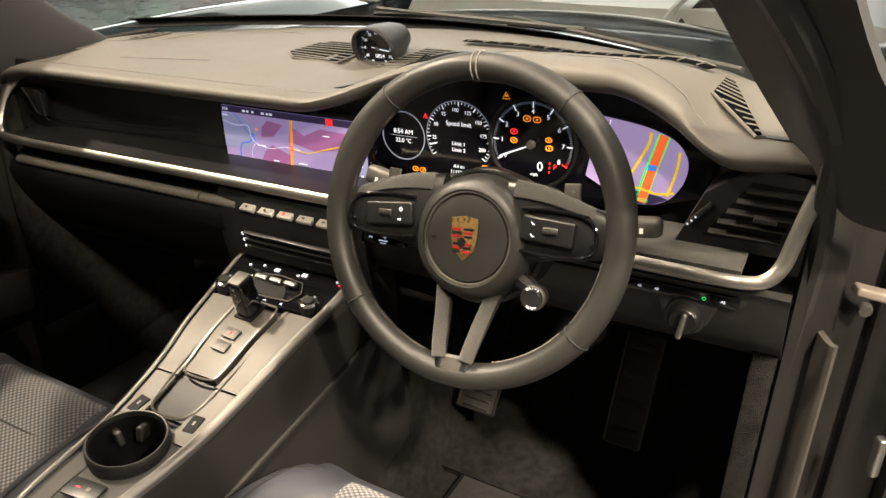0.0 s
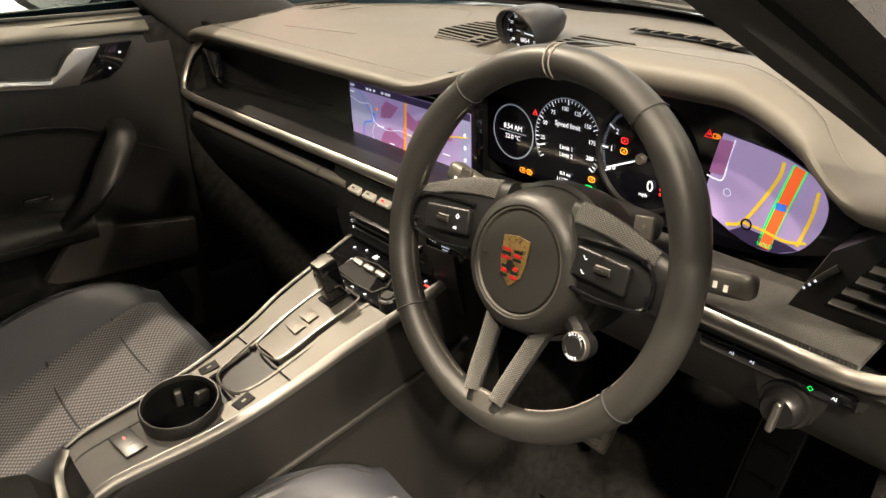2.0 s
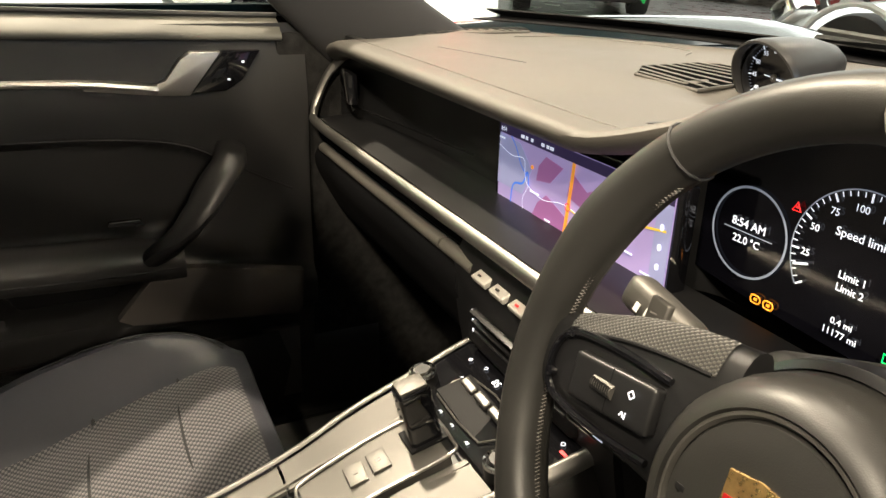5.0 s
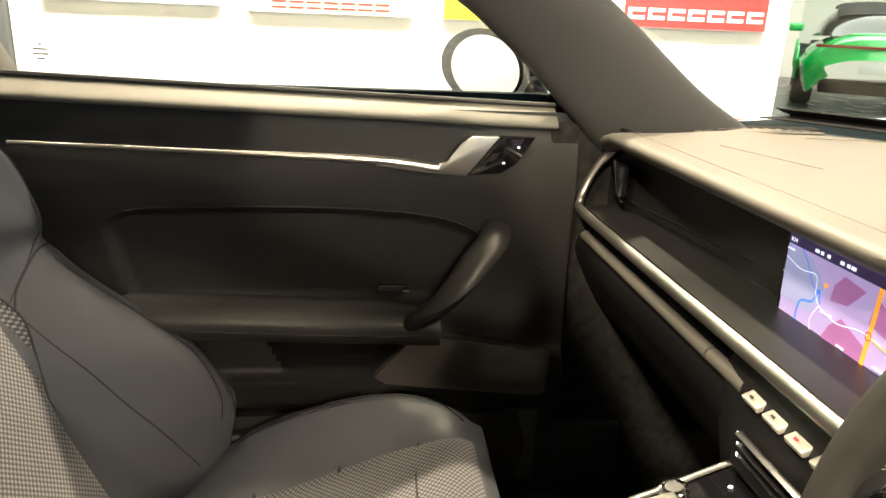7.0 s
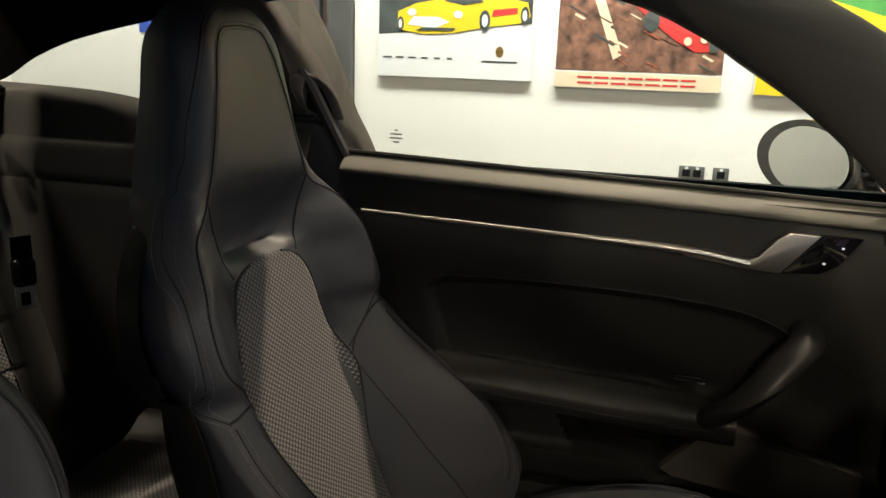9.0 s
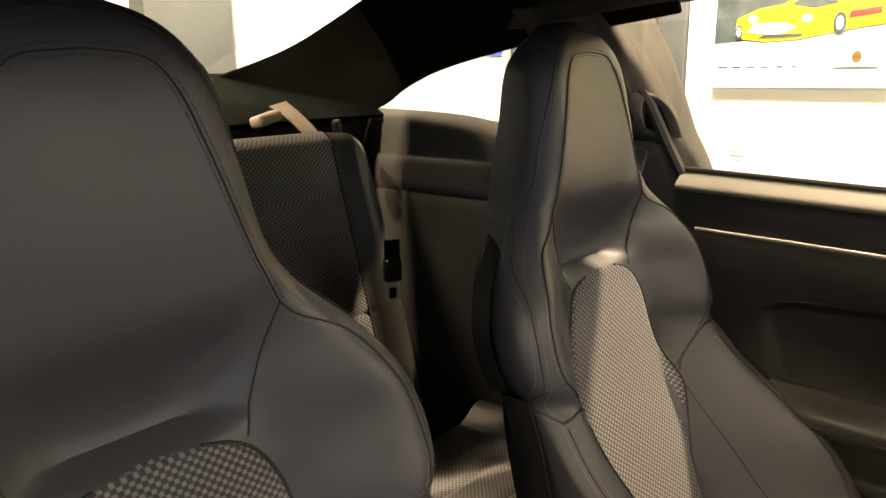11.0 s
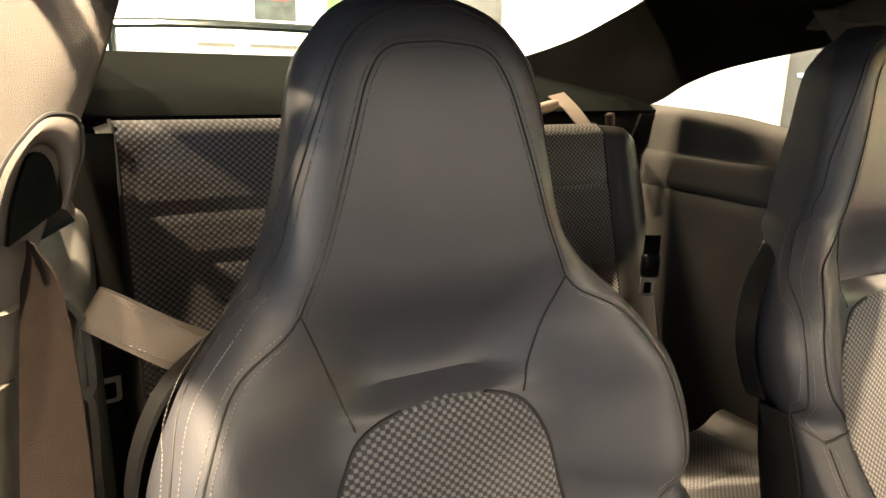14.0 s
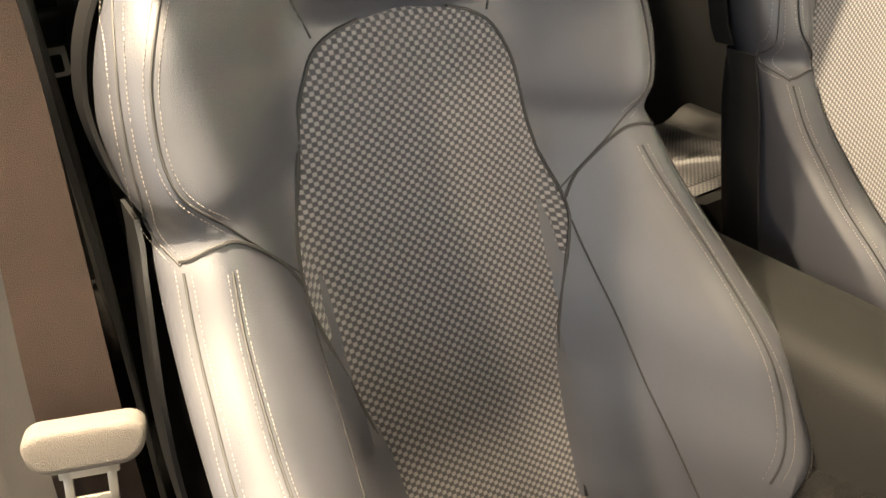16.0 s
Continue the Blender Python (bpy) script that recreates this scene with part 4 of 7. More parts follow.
shell("cabin_floor", box(-0.70, 0.70, -0.80, 1.30, 0.14, 0.175, 0.0), CARPET, "black carpeted car floor", "floor", False)
shell("front_bulkhead", thick(patch([[(x, 1.12, 0.17) for x in (-0.70, 0, 0.70)], [(x, 1.30, 0.22) for x in (-0.70, 0, 0.70)], [(x, 1.48, 0.45) for x in (-0.70, 0, 0.70)], [(x, 1.50, 0.84) for x in (-0.70, 0, 0.70)]]), 0.02), CARPET, "black carpeted front bulkhead", "bulkhead")
tun = [[(x, y, z) for x, z in ((-0.19, 0.17), (-0.14, 0.32), (-0.10, 0.42), (0.10, 0.42), (0.14, 0.32), (0.19, 0.17))] for y in (-0.5, 0.2, 0.8, 1.3)]
shell("tunnel", thick(patch(tun, 4, 3), 0.01), CARPET, "black carpeted centre tunnel", "tunnel")

for s, side in ((-1, "passenger"), (1, "driver")):
    # windscreen pillar, from the dash corner up into the roof rail
    spine = ((1.13, 0.815, 0.672, 0.105), (1.035, 0.885, 0.660, 0.095), (0.89, 1.00, 0.645, 0.083), (0.73, 1.110, 0.615, 0.074), (0.545, 1.197, 0.580, 0.064), (0.34, 1.230, 0.555, 0.058), (0.10, 1.242, 0.548, 0.058), (-0.12, 1.228, 0.565, 0.055), (-0.30, 1.205, 0.605, 0.045))
    rows = []
    for y, z, x, w in spine:
        z += 0.018 * ease(0.0, 0.3, y) * (1 - ease(0.85, 1.05, y)) * (s < 0)
        rows.append([(s * (x + 0.045), y - 0.75 * w, z - 0.42 * w), (s * (x + 0.005), y - 0.66 * w, z - 0.46 * w), (s * (x - 0.018), y - 0.2 * w, z - 0.16 * w), (s * (x - 0.028), y + 0.35 * w, z + 0.28 * w), (s * (x - 0.012), y + 0.80 * w, z + 0.62 * w), (s * (x + 0.025), y + 0.86 * w, z + 0.66 * w)])
    if s > 0:
        near = [[(0.742, 0.985, 0.86), (0.715, 0.965, 0.885), (0.690, 1.00, 0.905), (0.676, 1.04, 0.905), (0.672, 1.08, 0.895), (0.69, 1.12, 0.895)],
                [(0.718, 0.825, 0.975), (0.690, 0.795, 0.998), (0.658, 0.82, 1.020), (0.636, 0.85, 1.025), (0.625, 0.88, 1.022), (0.64, 0.92, 1.03)],
                [(0.694, 0.690, 1.075), (0.662, 0.655, 1.095), (0.632, 0.67, 1.110), (0.610, 0.70, 1.112), (0.600, 0.725, 1.108), (0.612, 0.76, 1.12)],
                [(0.655, 0.52, 1.165), (0.625, 0.495, 1.180), (0.60, 0.50, 1.188), (0.58, 0.52, 1.188), (0.572, 0.54, 1.184), (0.582, 0.57, 1.19)]]
        rows = [[(r[0][0] + e, r[0][1] + 0.6 * e, r[0][2] - 0.34 * e)] + r for r, e in zip(near, (0.058, 0.058, 0.024, 0.024))] + [[(r[0][0] + 0.03, r[0][1], r[0][2])] + [(x, y, z + 0.012) for x, y, z in r] for r in rows[5:]]
    shell("pillar_front", thick(patch(rows, 5, 4), 0.012), PILLAR, "dark fabric windscreen pillar trim and roof rail", "pillar")
    # rubber seal along the door opening
    seal = cr([(s * 0.712, 1.03, 0.62), (s * 0.715, 1.02, 0.80), (s * 0.708, 0.94, 0.90 if s > 0 else 0.912), (s * 0.705, 0.82, 0.99 if s > 0 else 1.012), (s * 0.675, 0.67, 1.085 if s > 0 else 1.110), (s * 0.630, 0.48, 1.178 if s > 0 else 1.212), (s * 0.612, 0.15, 1.215 if s > 0 else 1.232), (s * (0.66 if s > 0 else 0.61), -0.07 if s > 0 else -0.11, 1.20), (s * (0.745 if s > 0 else 0.665), -0.02 if s > 0 else -0.055, 1.05), (s * (0.79 if s > 0 else 0.70), 0.02 if s > 0 else 0.0, 0.92)], 8)
    shell("door_seal", tube(seal, 0.011, 8), RUBBER, "black rubber door seal round the opening", "seal")
    # door shut pillar behind the seat, with the belt outlet
    rows = []
    for z, xe, ye, o in ((0.30, 0.692, -0.02, 0.0), (0.60, 0.692, -0.02, 0.0), (0.84, 0.692, -0.02, 0.005), (0.90, 0.690, -0.02, 0.0), (0.955, 0.681, -0.02, -0.005), (1.00, 0.665, -0.03, -0.018), (1.04, 0.649, -0.04, -0.032), (1.075, 0.633, -0.05, -0.046), (1.12, 0.613, -0.06, -0.065), (1.155, 0.599, -0.08, -0.083), (1.22, 0.568, -0.12, -0.12)):
        q = 0.0 if s > 0 else -0.038 * ease(0.86, 1.02, z)
        o -= 0.035 * (s > 0)
        turn = 0.03 * (1 - ease(0.91, 0.975, z)) * (s > 0)
        rows.append([(s * x, y + q, z) for x, y in ((0.80, 0.03 + o), (0.76, 0.05 + o), (0.725, 0.045 + o), (xe + 0.030, 0.5 * (0.045 + o + ye) + 0.012), (xe + 0.006, ye + 0.010), (xe, ye), (xe - 0.002 + turn, ye - 0.04), (xe - 0.006 + 2 * turn, ye - 0.13))])
    bp = shell("pillar_rear", backed(patch(rows, 5, 3), -0.010), GREIGE, "greige fabric pillar behind the door with a belt outlet", "pillar")
    for lo, hi in ((0.902, 0.948), (0.31, 0.895)) if s > 0 else ((0.902, 0.948), (0.955, 0.992), (0.31, 0.895)):
        rows = []
        for z in (lo, lo + 0.2 * (hi - lo), lo + 0.8 * (hi - lo), hi):
            xe = interp(((0.30, 0.694), (0.895, 0.694), (0.90, 0.690), (0.948, 0.684), (0.955, 0.682), (0.992, 0.678)), z)[0]
            q = 0.0 if s > 0 else -0.038 * ease(0.86, 1.02, z)
            rows.append([(s * x, (y if s > 0 else 0.25 * y - 0.03) + q, z) for x, y in ((xe + 0.006, -0.045), (xe, -0.018), (xe + 0.006, 0.004), (0.706, 0.018 if s > 0 else 0.040), (0.720, 0.024 if s > 0 else 0.054), (0.765 if s > 0 else 0.726, 0.024 if s > 0 else 0.060))])
        part("cover_panel", backed(patch(rows, 4, 3), -0.006), GREIGE, bp, "greige moulded cover panel")
    q = 0.0 if s > 0 else -0.038
    outer = cr([(a, 0, b) for a, b in ((0.704, 0.992), (0.697, 1.020), (0.686, 1.046), (0.664, 1.071), (0.650, 1.075), (0.638, 1.069), (0.638, 1.047), (0.646, 1.024), (0.652, 1.010))], 4)
    inner = cr([(a, 0, b) for a, b in ((0.690, 0.990), (0.685, 1.013), (0.679, 1.032), (0.673, 1.047), (0.665, 1.050), (0.659, 1.042), (0.657, 1.029), (0.656, 1.018), (0.656, 1.010))], 4)
    rows = []
    rise = 0.55 if s > 0 else 1.1
    for a, b in zip(outer, inner):
        lay = []
        for k in range(9):
            f = k / 8
            p = a.lerp(b, f)
            lay.append((s * p.x, -0.028 + rise * (p.x - 0.655) + q + 0.013 * math.sin(math.pi * min(1, f * 1.25)) ** 0.7 - 0.014 * max(0, f - 0.8) / 0.2, p.z))
        rows.append(lay)
    outlet = tagged(part("belt_outlet", backed(grid(rows), -0.003), GREIGE), "greige moulded seat belt outlet on the pillar", "belt outlet")
    # Unrecessed sheet in the shelf black paints the shade inside the outlet.
    fill = bmesh.new()
    fill.faces.new([fill.verts.new((s * p.x, -0.021 + rise * (p.x - 0.655) + q, p.z)) for p in inner])
    part("seam", tube([(s * p.x, -0.024 + rise * (p.x - 0.655) + q, p.z) for p in outer], 0.0016, 6), SEAM, outlet)
    part("opening", thick(fill, 0.004), SHELF, outlet, "flat black sheet painted as the shaded opening")
    # quarter trim beside the rear bench
    rows = []
    for z, dx in ((0.17, 0.0), (0.55, -0.004), (0.74, 0.0), (0.842, 0.0), (0.850, 0.007), (0.858, -0.002), (0.905, 0.0), (0.922, 0.006), (0.93, 0.014), (0.948, 0.022), (0.968, 0.034), (0.980, 0.055)):
        rows.append([(s * (x + dx), y, z + (0.050 * ease(-0.1, -0.70, y) if z > 0.94 else 0.004 * ease(-0.1, -0.6, y))) for y, x in ((-0.06, 0.648), (-0.22, 0.630), (-0.38, 0.612), (-0.52, 0.604), (-0.85, 0.592))])
    qt = shell("quarter_trim", backed(patch(rows, 5, 3), 0.006), QTRIM, "black leather side trim beside the rear seat", "trim panel")
    for z, r in ((0.853, 0.0022), (0.926, 0.0016)):
        part("panel_seam", tube([(s * (interp(((-0.85, 0.592), (-0.52, 0.604), (-0.38, 0.612), (-0.22, 0.630), (-0.06, 0.648)), y)[0] + (0.003 if z < 0.9 else 0.006)), y, z) for y in (-0.84 + 0.7 * k / 24 for k in range(25))], r, 6), SEAM, qt)
    # Flat dark ellipse paints the shade of the grip recess.
    bm = prism(blob(0, 0, 0.05, 0.018, 20), 0.003)
    bm.transform(pose(s * 0.609, -0.40, 0.765) @ Matrix(((0, 0, s, 0), (1, 0, 0, 0), (0, 1, 0, 0), (0, 0, 0, 1))))
    part("grip_recess", bm, DARK, qt, "dark oval painting the shade of a grip recess")
    # lining between the rear window, the quarter window and the roof
    cp = [[(s * 0.455, 0.02, 1.285), (s * 0.53, 0.02, 1.262), (s * 0.575, 0.02, 1.232), (s * 0.600, 0.02, 1.200)],
          [(s * 0.46, -0.24, 1.292), (s * 0.54, -0.24, 1.255), (s * 0.585, -0.24, 1.212), (s * 0.612, -0.24, 1.168)],
          [(s * 0.475, -0.48, 1.283), (s * 0.545, -0.48, 1.228), (s * 0.59, -0.48, 1.170), (s * 0.620, -0.48, 1.122)],
          [(s * 0.485, -0.60, 1.252), (s * 0.55, -0.60, 1.186), (s * 0.592, -0.60, 1.120), (s * 0.622, -0.60, 1.082)],
          [(s * 0.495, -0.70, 1.220), (s * 0.55, -0.70, 1.145), (s * 0.588, -0.70, 1.075), (s * 0.612, -0.70, 1.030)],
          [(s * 0.505, -0.90, 1.160), (s * 0.54, -0.90, 1.100), (s * 0.57, -0.90, 1.045), (s * 0.60, -0.90, 1.010)],
          [(s * 0.53, -1.30, 1.085), (s * 0.55, -1.30, 1.07), (s * 0.57, -1.30, 1.04), (s * 0.60, -1.30, 1.0)]]
    shell("pillar_sail", backed(patch(cp, 5, 5), 0.008), LINING, "black fabric rear pillar", "pillar")
    # closed rocker and footwell side
    shell("footwell_side", box(min(s * 0.672, s * 0.70), max(s * 0.672, s * 0.70), 0.885 if s < 0 else 0.99, 1.35, 0.16, 0.885 if s < 0 else 0.70, 0.004), CARPET, "dark footwell side trim", "trim panel")
    shell("door_sill", thick(patch([[(s * 0.655, y, 0.17), (s * 0.668, y, 0.315), (s * 0.69, y, 0.345), (s * 0.745, y, 0.335), (s * 0.79, y, 0.26), (s * 0.80, y, 0.12)] for y in (-0.05, 0.5, 0.85, 1.06)], 4, 3), 0.004), PLASTIC, "black door sill with a scuff plate", "sill")
    shell("scuff_plate", thick(patch([[(s * 0.695, y, 0.3475), (s * 0.738, y, 0.339)] for y in (0.1, 0.8)], 2, 2), 0.002), ALU, "brushed metal scuff plate on the sill", "scuff plate")

shell("kick_trim", box(-0.690, -0.652, 0.832, 0.900, 0.22, 0.368, 0.006), PAD, "grey trim box low in the passenger footwell", "trim panel")
shell("roof_panel", thick(patch([[(s * w, y, z - d) for s, w, d in ((-1, 0.60, 0.085), (-1, 0.50, 0.02), (0, 0, 0), (1, 0.50, 0.02), (1, 0.60, 0.085))] for y, z in ((0.50, 1.285), (0.15, 1.325), (-0.20, 1.335), (-0.50, 1.325), (-0.62, 1.318))], 4, 4), 0.004), PAINT_BLUE, "dark blue car roof", "car roof")
shell("roof_lining", thick(patch([[(-0.56, y, z + 0.012), (-0.40, y, z + 0.028), (0, y, z + 0.035), (0.40, y, z + 0.028), (0.56, y, z + 0.012)] for y, z in ((0.40, 1.215), (0.15, 1.245), (-0.10, 1.265), (-0.32, 1.285), (-0.58, 1.305))], 4, 4), 0.012), LINING, "black fabric roof lining", "roof lining")
shell("rear_shelf", thick(patch([[(-0.62, y, z), (0, y, z), (0.62, y, z)] for y, z in ((-0.68, 1.02), (-0.74, 1.045), (-0.95, 1.075), (-1.3, 1.115), (-1.34, 1.05))], 4, 4), 0.01), SHELF, "black carpeted shelf behind the rear seats", "shelf")
shell("bulkhead_rear", box(-0.62, 0.62, -0.74, -0.72, 0.2, 1.03, 0), CARPET, "black rear bulkhead", "bulkhead", False)
bar = thing("rear_spoiler", "dark spoiler lip behind the rear window", "spoiler", pose(0, 0, 0))
part("blade", tube(cr([(-0.62, -1.60, 1.165), (-0.3, -1.66, 1.19), (0, -1.68, 1.195), (0.3, -1.66, 1.19), (0.62, -1.60, 1.165)], 6), 0.022, 8, flat=0.6), PAINT_BLUE, bar)
for x in (-0.4, 0.4):
    part("strut", tube([(x, -1.63, 1.185), (x, -1.60, 1.06)], 0.012, 8), PAINT_BLUE, bar)
tail = thing("engine_lid", "dark blue painted engine lid behind the rear window", "car body", pose(0, 0, 0))
part("panel", thick(patch([[(x, y, z - 0.06 * abs(x) ** 2) for x in (-0.62, -0.3, 0, 0.3, 0.62)] for y, z in ((-1.36, 1.06), (-1.6, 1.08), (-1.9, 1.02), (-2.2, 0.8))], 4, 4), 0.01), PAINT_BLUE, tail)

# glazing
def pane(name, ctrl, label):
    ob = part(name, thick(patch(ctrl, 4, 4), 0.004), GLASS)
    ob.visible_shadow = False
    return tagged(ob, label, "window", kind="structure")


pane("window_1", [[(x, 1.59 - 0.85 * x * x, 0.915) for x in (-0.66, -0.33, 0, 0.33, 0.66)], [(x * 0.94, 1.29 - 0.75 * x * x, 1.06) for x in (-0.66, -0.33, 0, 0.33, 0.66)], [(x * 0.84, 0.70 - 0.6 * x * x, 1.235) for x in (-0.66, -0.33, 0, 0.33, 0.66)]], "clear curved windscreen")
pane("window_2", [[(-0.705, y, 0.93) for y in (0.02, 0.4, 0.88)], [(-0.675, y, 1.06) for y in (-0.02, 0.4, 0.80)], [(-0.615, y, 1.19) for y in (-0.08, 0.2, 0.46)]], "clear passenger door window")
pane("window_3", [[(-0.668, y, 0.985) for y in (-0.06, -0.35, -0.70)], [(-0.632, y, 1.20) for y in (-0.06, -0.35, -0.70)]], "clear rear quarter window")
pane("window_4", [[(x, -0.56, 1.31) for x in (-0.47, 0, 0.47)], [(x, -0.90, 1.225) for x in (-0.51, 0, 0.51)], [(x, -1.36, 1.115) for x in (-0.56, 0, 0.56)]], "clear sloping rear window")
frit = [[(x, 1.583 - 0.85 * x * x - d, 0.914 + e) for x in (-0.62 + 1.24 * k / 12 for k in range(13))] for d, e in ((0.058 - 0.07 * 0.1, -0.003), (0.0, 0.0), (0.014, 0.006), (0.026, 0.011))]
shell("screen_border", backed(patch(frit, 2, 3), 0.002), DARK, "black printed border along the foot of the windscreen", "trim")
mark = thing("glass_mark", "small grey etched mark on the passenger window", "mark", pose(-0.6975, 0.095, 0.965))
for k, w in enumerate((0.006, 0.022, 0.024, 0.012)):
    part("bar", box(-0.0004, 0.0004, -w / 2, w / 2, 0.012 - 0.007 * k, 0.0145 - 0.007 * k, 0), WALL_PLATE, mark, smooth=False)

# bonnet and wings seen through the windscreen
hood = thing("bonnet", "dark blue glossy bonnet before the windscreen", "car body", pose(0, 0, 0))
part("panel", thick(patch([[(x, 1.66 - 0.72 * x * x + d, z - 0.05 * x * x) for x in (-0.78, -0.4, 0, 0.4, 0.78)] for d, z in ((0, 0.868), (0.3, 0.873), (0.8, 0.835), (1.4, 0.70))], 4, 4), 0.006), PAINT_BLUE, hood)
part("cowl", thick(patch([[(x, 1.57 - 0.78 * x * x + d, z) for x in (-0.72, -0.4, 0, 0.4, 0.72)] for d, z in ((0, 0.885), (0.05, 0.868), (0.10, 0.868))], 4, 3), 0.004), DARK, hood)
for s in (-1, 1):
    part("wing", thick(patch([[(s * 0.70, y, 0.84), (s * 0.78, y, z), (s * 0.86, y, z - 0.03), (s * 0.91, y, z - 0.2)] for y, z in ((1.2, 0.88), (1.7, 0.89), (2.2, 0.86), (2.5, 0.70))], 4, 4), 0.006), PAINT_BLUE, hood)
for s in (-1, 1):
    wip = thing("wiper", "black windscreen wiper arm at the foot of the windscreen", "wiper", pose(0, 0, 0), group="wipers")
    x0 = 0.12 + 0.30 * (s > 0) - 0.35
    part("arm", tube([(x0, 1.60 - 0.85 * x0 * x0, 0.925), (x0 + 0.2, 1.585 - 0.82 * (x0 + 0.2) ** 2, 0.935), (x0 + 0.42, 1.57 - 0.82 * (x0 + 0.42) ** 2, 0.935)], 0.007, 6), DARK, wip)
    part("blade", tube([(x0 + 0.02, 1.58 - 0.85 * x0 * x0, 0.94), (x0 + 0.5, 1.54 - 0.82 * (x0 + 0.5) ** 2, 0.945)], 0.005, 6), RUBBER, wip)

# outer body of the car
shellcar = thing("coupe", "dark blue glossy coupe body sides with alloy wheels", "car", pose(0, 0, 0))
for s in (-1, 1):
    rows = [[(s * w * k, y, z + dz) for k, z in ((0.95, 0.20), (1.0, 0.42), (1.0, 0.66), (0.97, 0.84), (0.90, 0.95), (0.80, 1.0))] for y, w, dz in ((-0.04, 0.81, 0.0), (-0.35, 0.83, 0.0), (-0.75, 0.90, 0.01), (-1.25, 0.91, 0.01), (-1.75, 0.86, 0.0), (-2.15, 0.70, -0.06))]
    part("rear_quarter", thick(patch(rows, 4, 4), 0.004), PAINT_BLUE, shellcar)
    wheel_set(shellcar, s * 0.80, -0.72, s)
    wheel_set(shellcar, s * 0.80, 1.74, s)
part("outer_door", thick(patch([[(-x, y, z) for y in (-0.02, 0.4, 0.8, 1.14)] for x, z in ((0.79, 0.20), (0.815, 0.42), (0.815, 0.66), (0.79, 0.84), (0.735, 0.925))], 4, 4), 0.004), PAINT_BLUE, shellcar, "dark blue outer skin of the passenger door")
part("rear_bumper", thick(patch([[(x, -2.18 + 0.28 * abs(x) ** 2 * 1.4, z) for x in (-0.70, -0.35, 0, 0.35, 0.70)] for z in (0.22, 0.45, 0.65, 0.84)], 4, 4), 0.006), PAINT_BLUE, shellcar)

# ---- passenger door ----
door = thing("passenger_door", "closed passenger door with black leather panel and silver trim strip", "car door", pose(0, 0, 0))


def insert_top(y):
    return interp(((0.15, 0.700), (0.20, 0.728), (0.28, 0.736), (0.50, 0.739), (0.66, 0.731), (0.74, 0.714), (0.80, 0.680)), y)[0]


def door_x(y, z):
    """How far in the door panel stands at y, z."""
    x = interp(((0.20, -0.672), (0.36, -0.664), (0.50, -0.655), (0.60, -0.664), (0.74, -0.660), (0.80, -0.662), (0.845, -0.670), (0.87, -0.678), (0.90, -0.682), (0.935, -0.690), (0.946, -0.705)), z)[0]
    k = ease(0.0, 0.012, insert_top(y) - z) * ease(0.0, 0.015, y - 0.165 - 0.28 * max(0, 0.70 - z) ** 1.0) * ease(0, 0.02, z - 0.565) * ease(0.0, 0.03, 0.80 - y - 0.35 * max(0, 0.70 - z))
    x -= 0.014 * k
    pk = ease(0.0, 0.010, z - 0.450) * ease(0, 0.010, 0.535 - z) * ease(0, 0.010, y - 0.405 - 0.55 * (0.53 - z)) * ease(0, 0.010, 0.682 - y - 1.05 * (0.53 - z))
    x -= 0.05 * pk
    x += 0.024 * ease(-0.012, 0.018, 0.527 - z - 0.19 * (y - 0.69)) * ease(-0.012, 0.018, y - 0.688 + 1.05 * (0.53 - z)) * ease(0.40, 0.425, z)
    x += 0.020 * ease(0.0, 0.012, 0.45 - z) * (1 - ease(0.60, 0.66, y)) * ease(0.37, 0.39, z)
    return x


rows = [[(door_x(y, z), y, z) for y in (-0.005 + 0.935 * i / 130 for i in range(131))] for z in (0.20 + 0.700 * k / 105 for k in range(106))]
skin = grid(rows)
bmesh.ops.solidify(skin, geom=skin.faces[:], thickness=0.02)
part("panel", skin, TRIM, door, "black leather door panel with a recessed centre")
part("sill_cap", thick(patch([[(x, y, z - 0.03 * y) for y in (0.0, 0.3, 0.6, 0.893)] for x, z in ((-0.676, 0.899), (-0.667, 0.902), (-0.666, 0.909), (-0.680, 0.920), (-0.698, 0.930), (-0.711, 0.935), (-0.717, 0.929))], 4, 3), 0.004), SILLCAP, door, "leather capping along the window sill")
part("window_seal", tube([(-0.700, y, 0.936 - 0.03 * y) for y in (0.0, 0.45, 0.893)], 0.004, 6), RUBBER, door)
strip = cr([(-0.661, 0.045, 0.836), (-0.656, 0.35, 0.829), (-0.654, 0.59, 0.822), (-0.654, 0.70, 0.810)], 8)
part("trim_strip", tube(strip, [0.0035 + 0.004 * ease(0.3, 0.7, p.y) for p in strip], 8, flat=1.0), SILVER, door, "satin silver trim strip")


def plate_on_door(outline, d, material, name, x, label="", host=None, bev=0.002):
    bm = prism(outline, d, bev)
    bm.transform(Matrix(((0, 0, 1, x), (1, 0, 0, 0), (0, 1, 0, 0), (0, 0, 0, 1))))
    return part(name, bm, material, host or door, label)


plate_on_door([(0.60, 0.812), (0.70, 0.800), (0.745, 0.798), (0.795, 0.862), (0.752, 0.863), (0.735, 0.852), (0.712, 0.822), (0.69, 0.815), (0.60, 0.825)], 0.016, SILVER, "door_release", -0.668, "satin silver door release lever")
pod = plate_on_door([(0.748, 0.800), (0.80, 0.802), (0.826, 0.818), (0.855, 0.862), (0.800, 0.863)], 0.012, GLOSS, "switch_pod", -0.668, "gloss black switch pod")
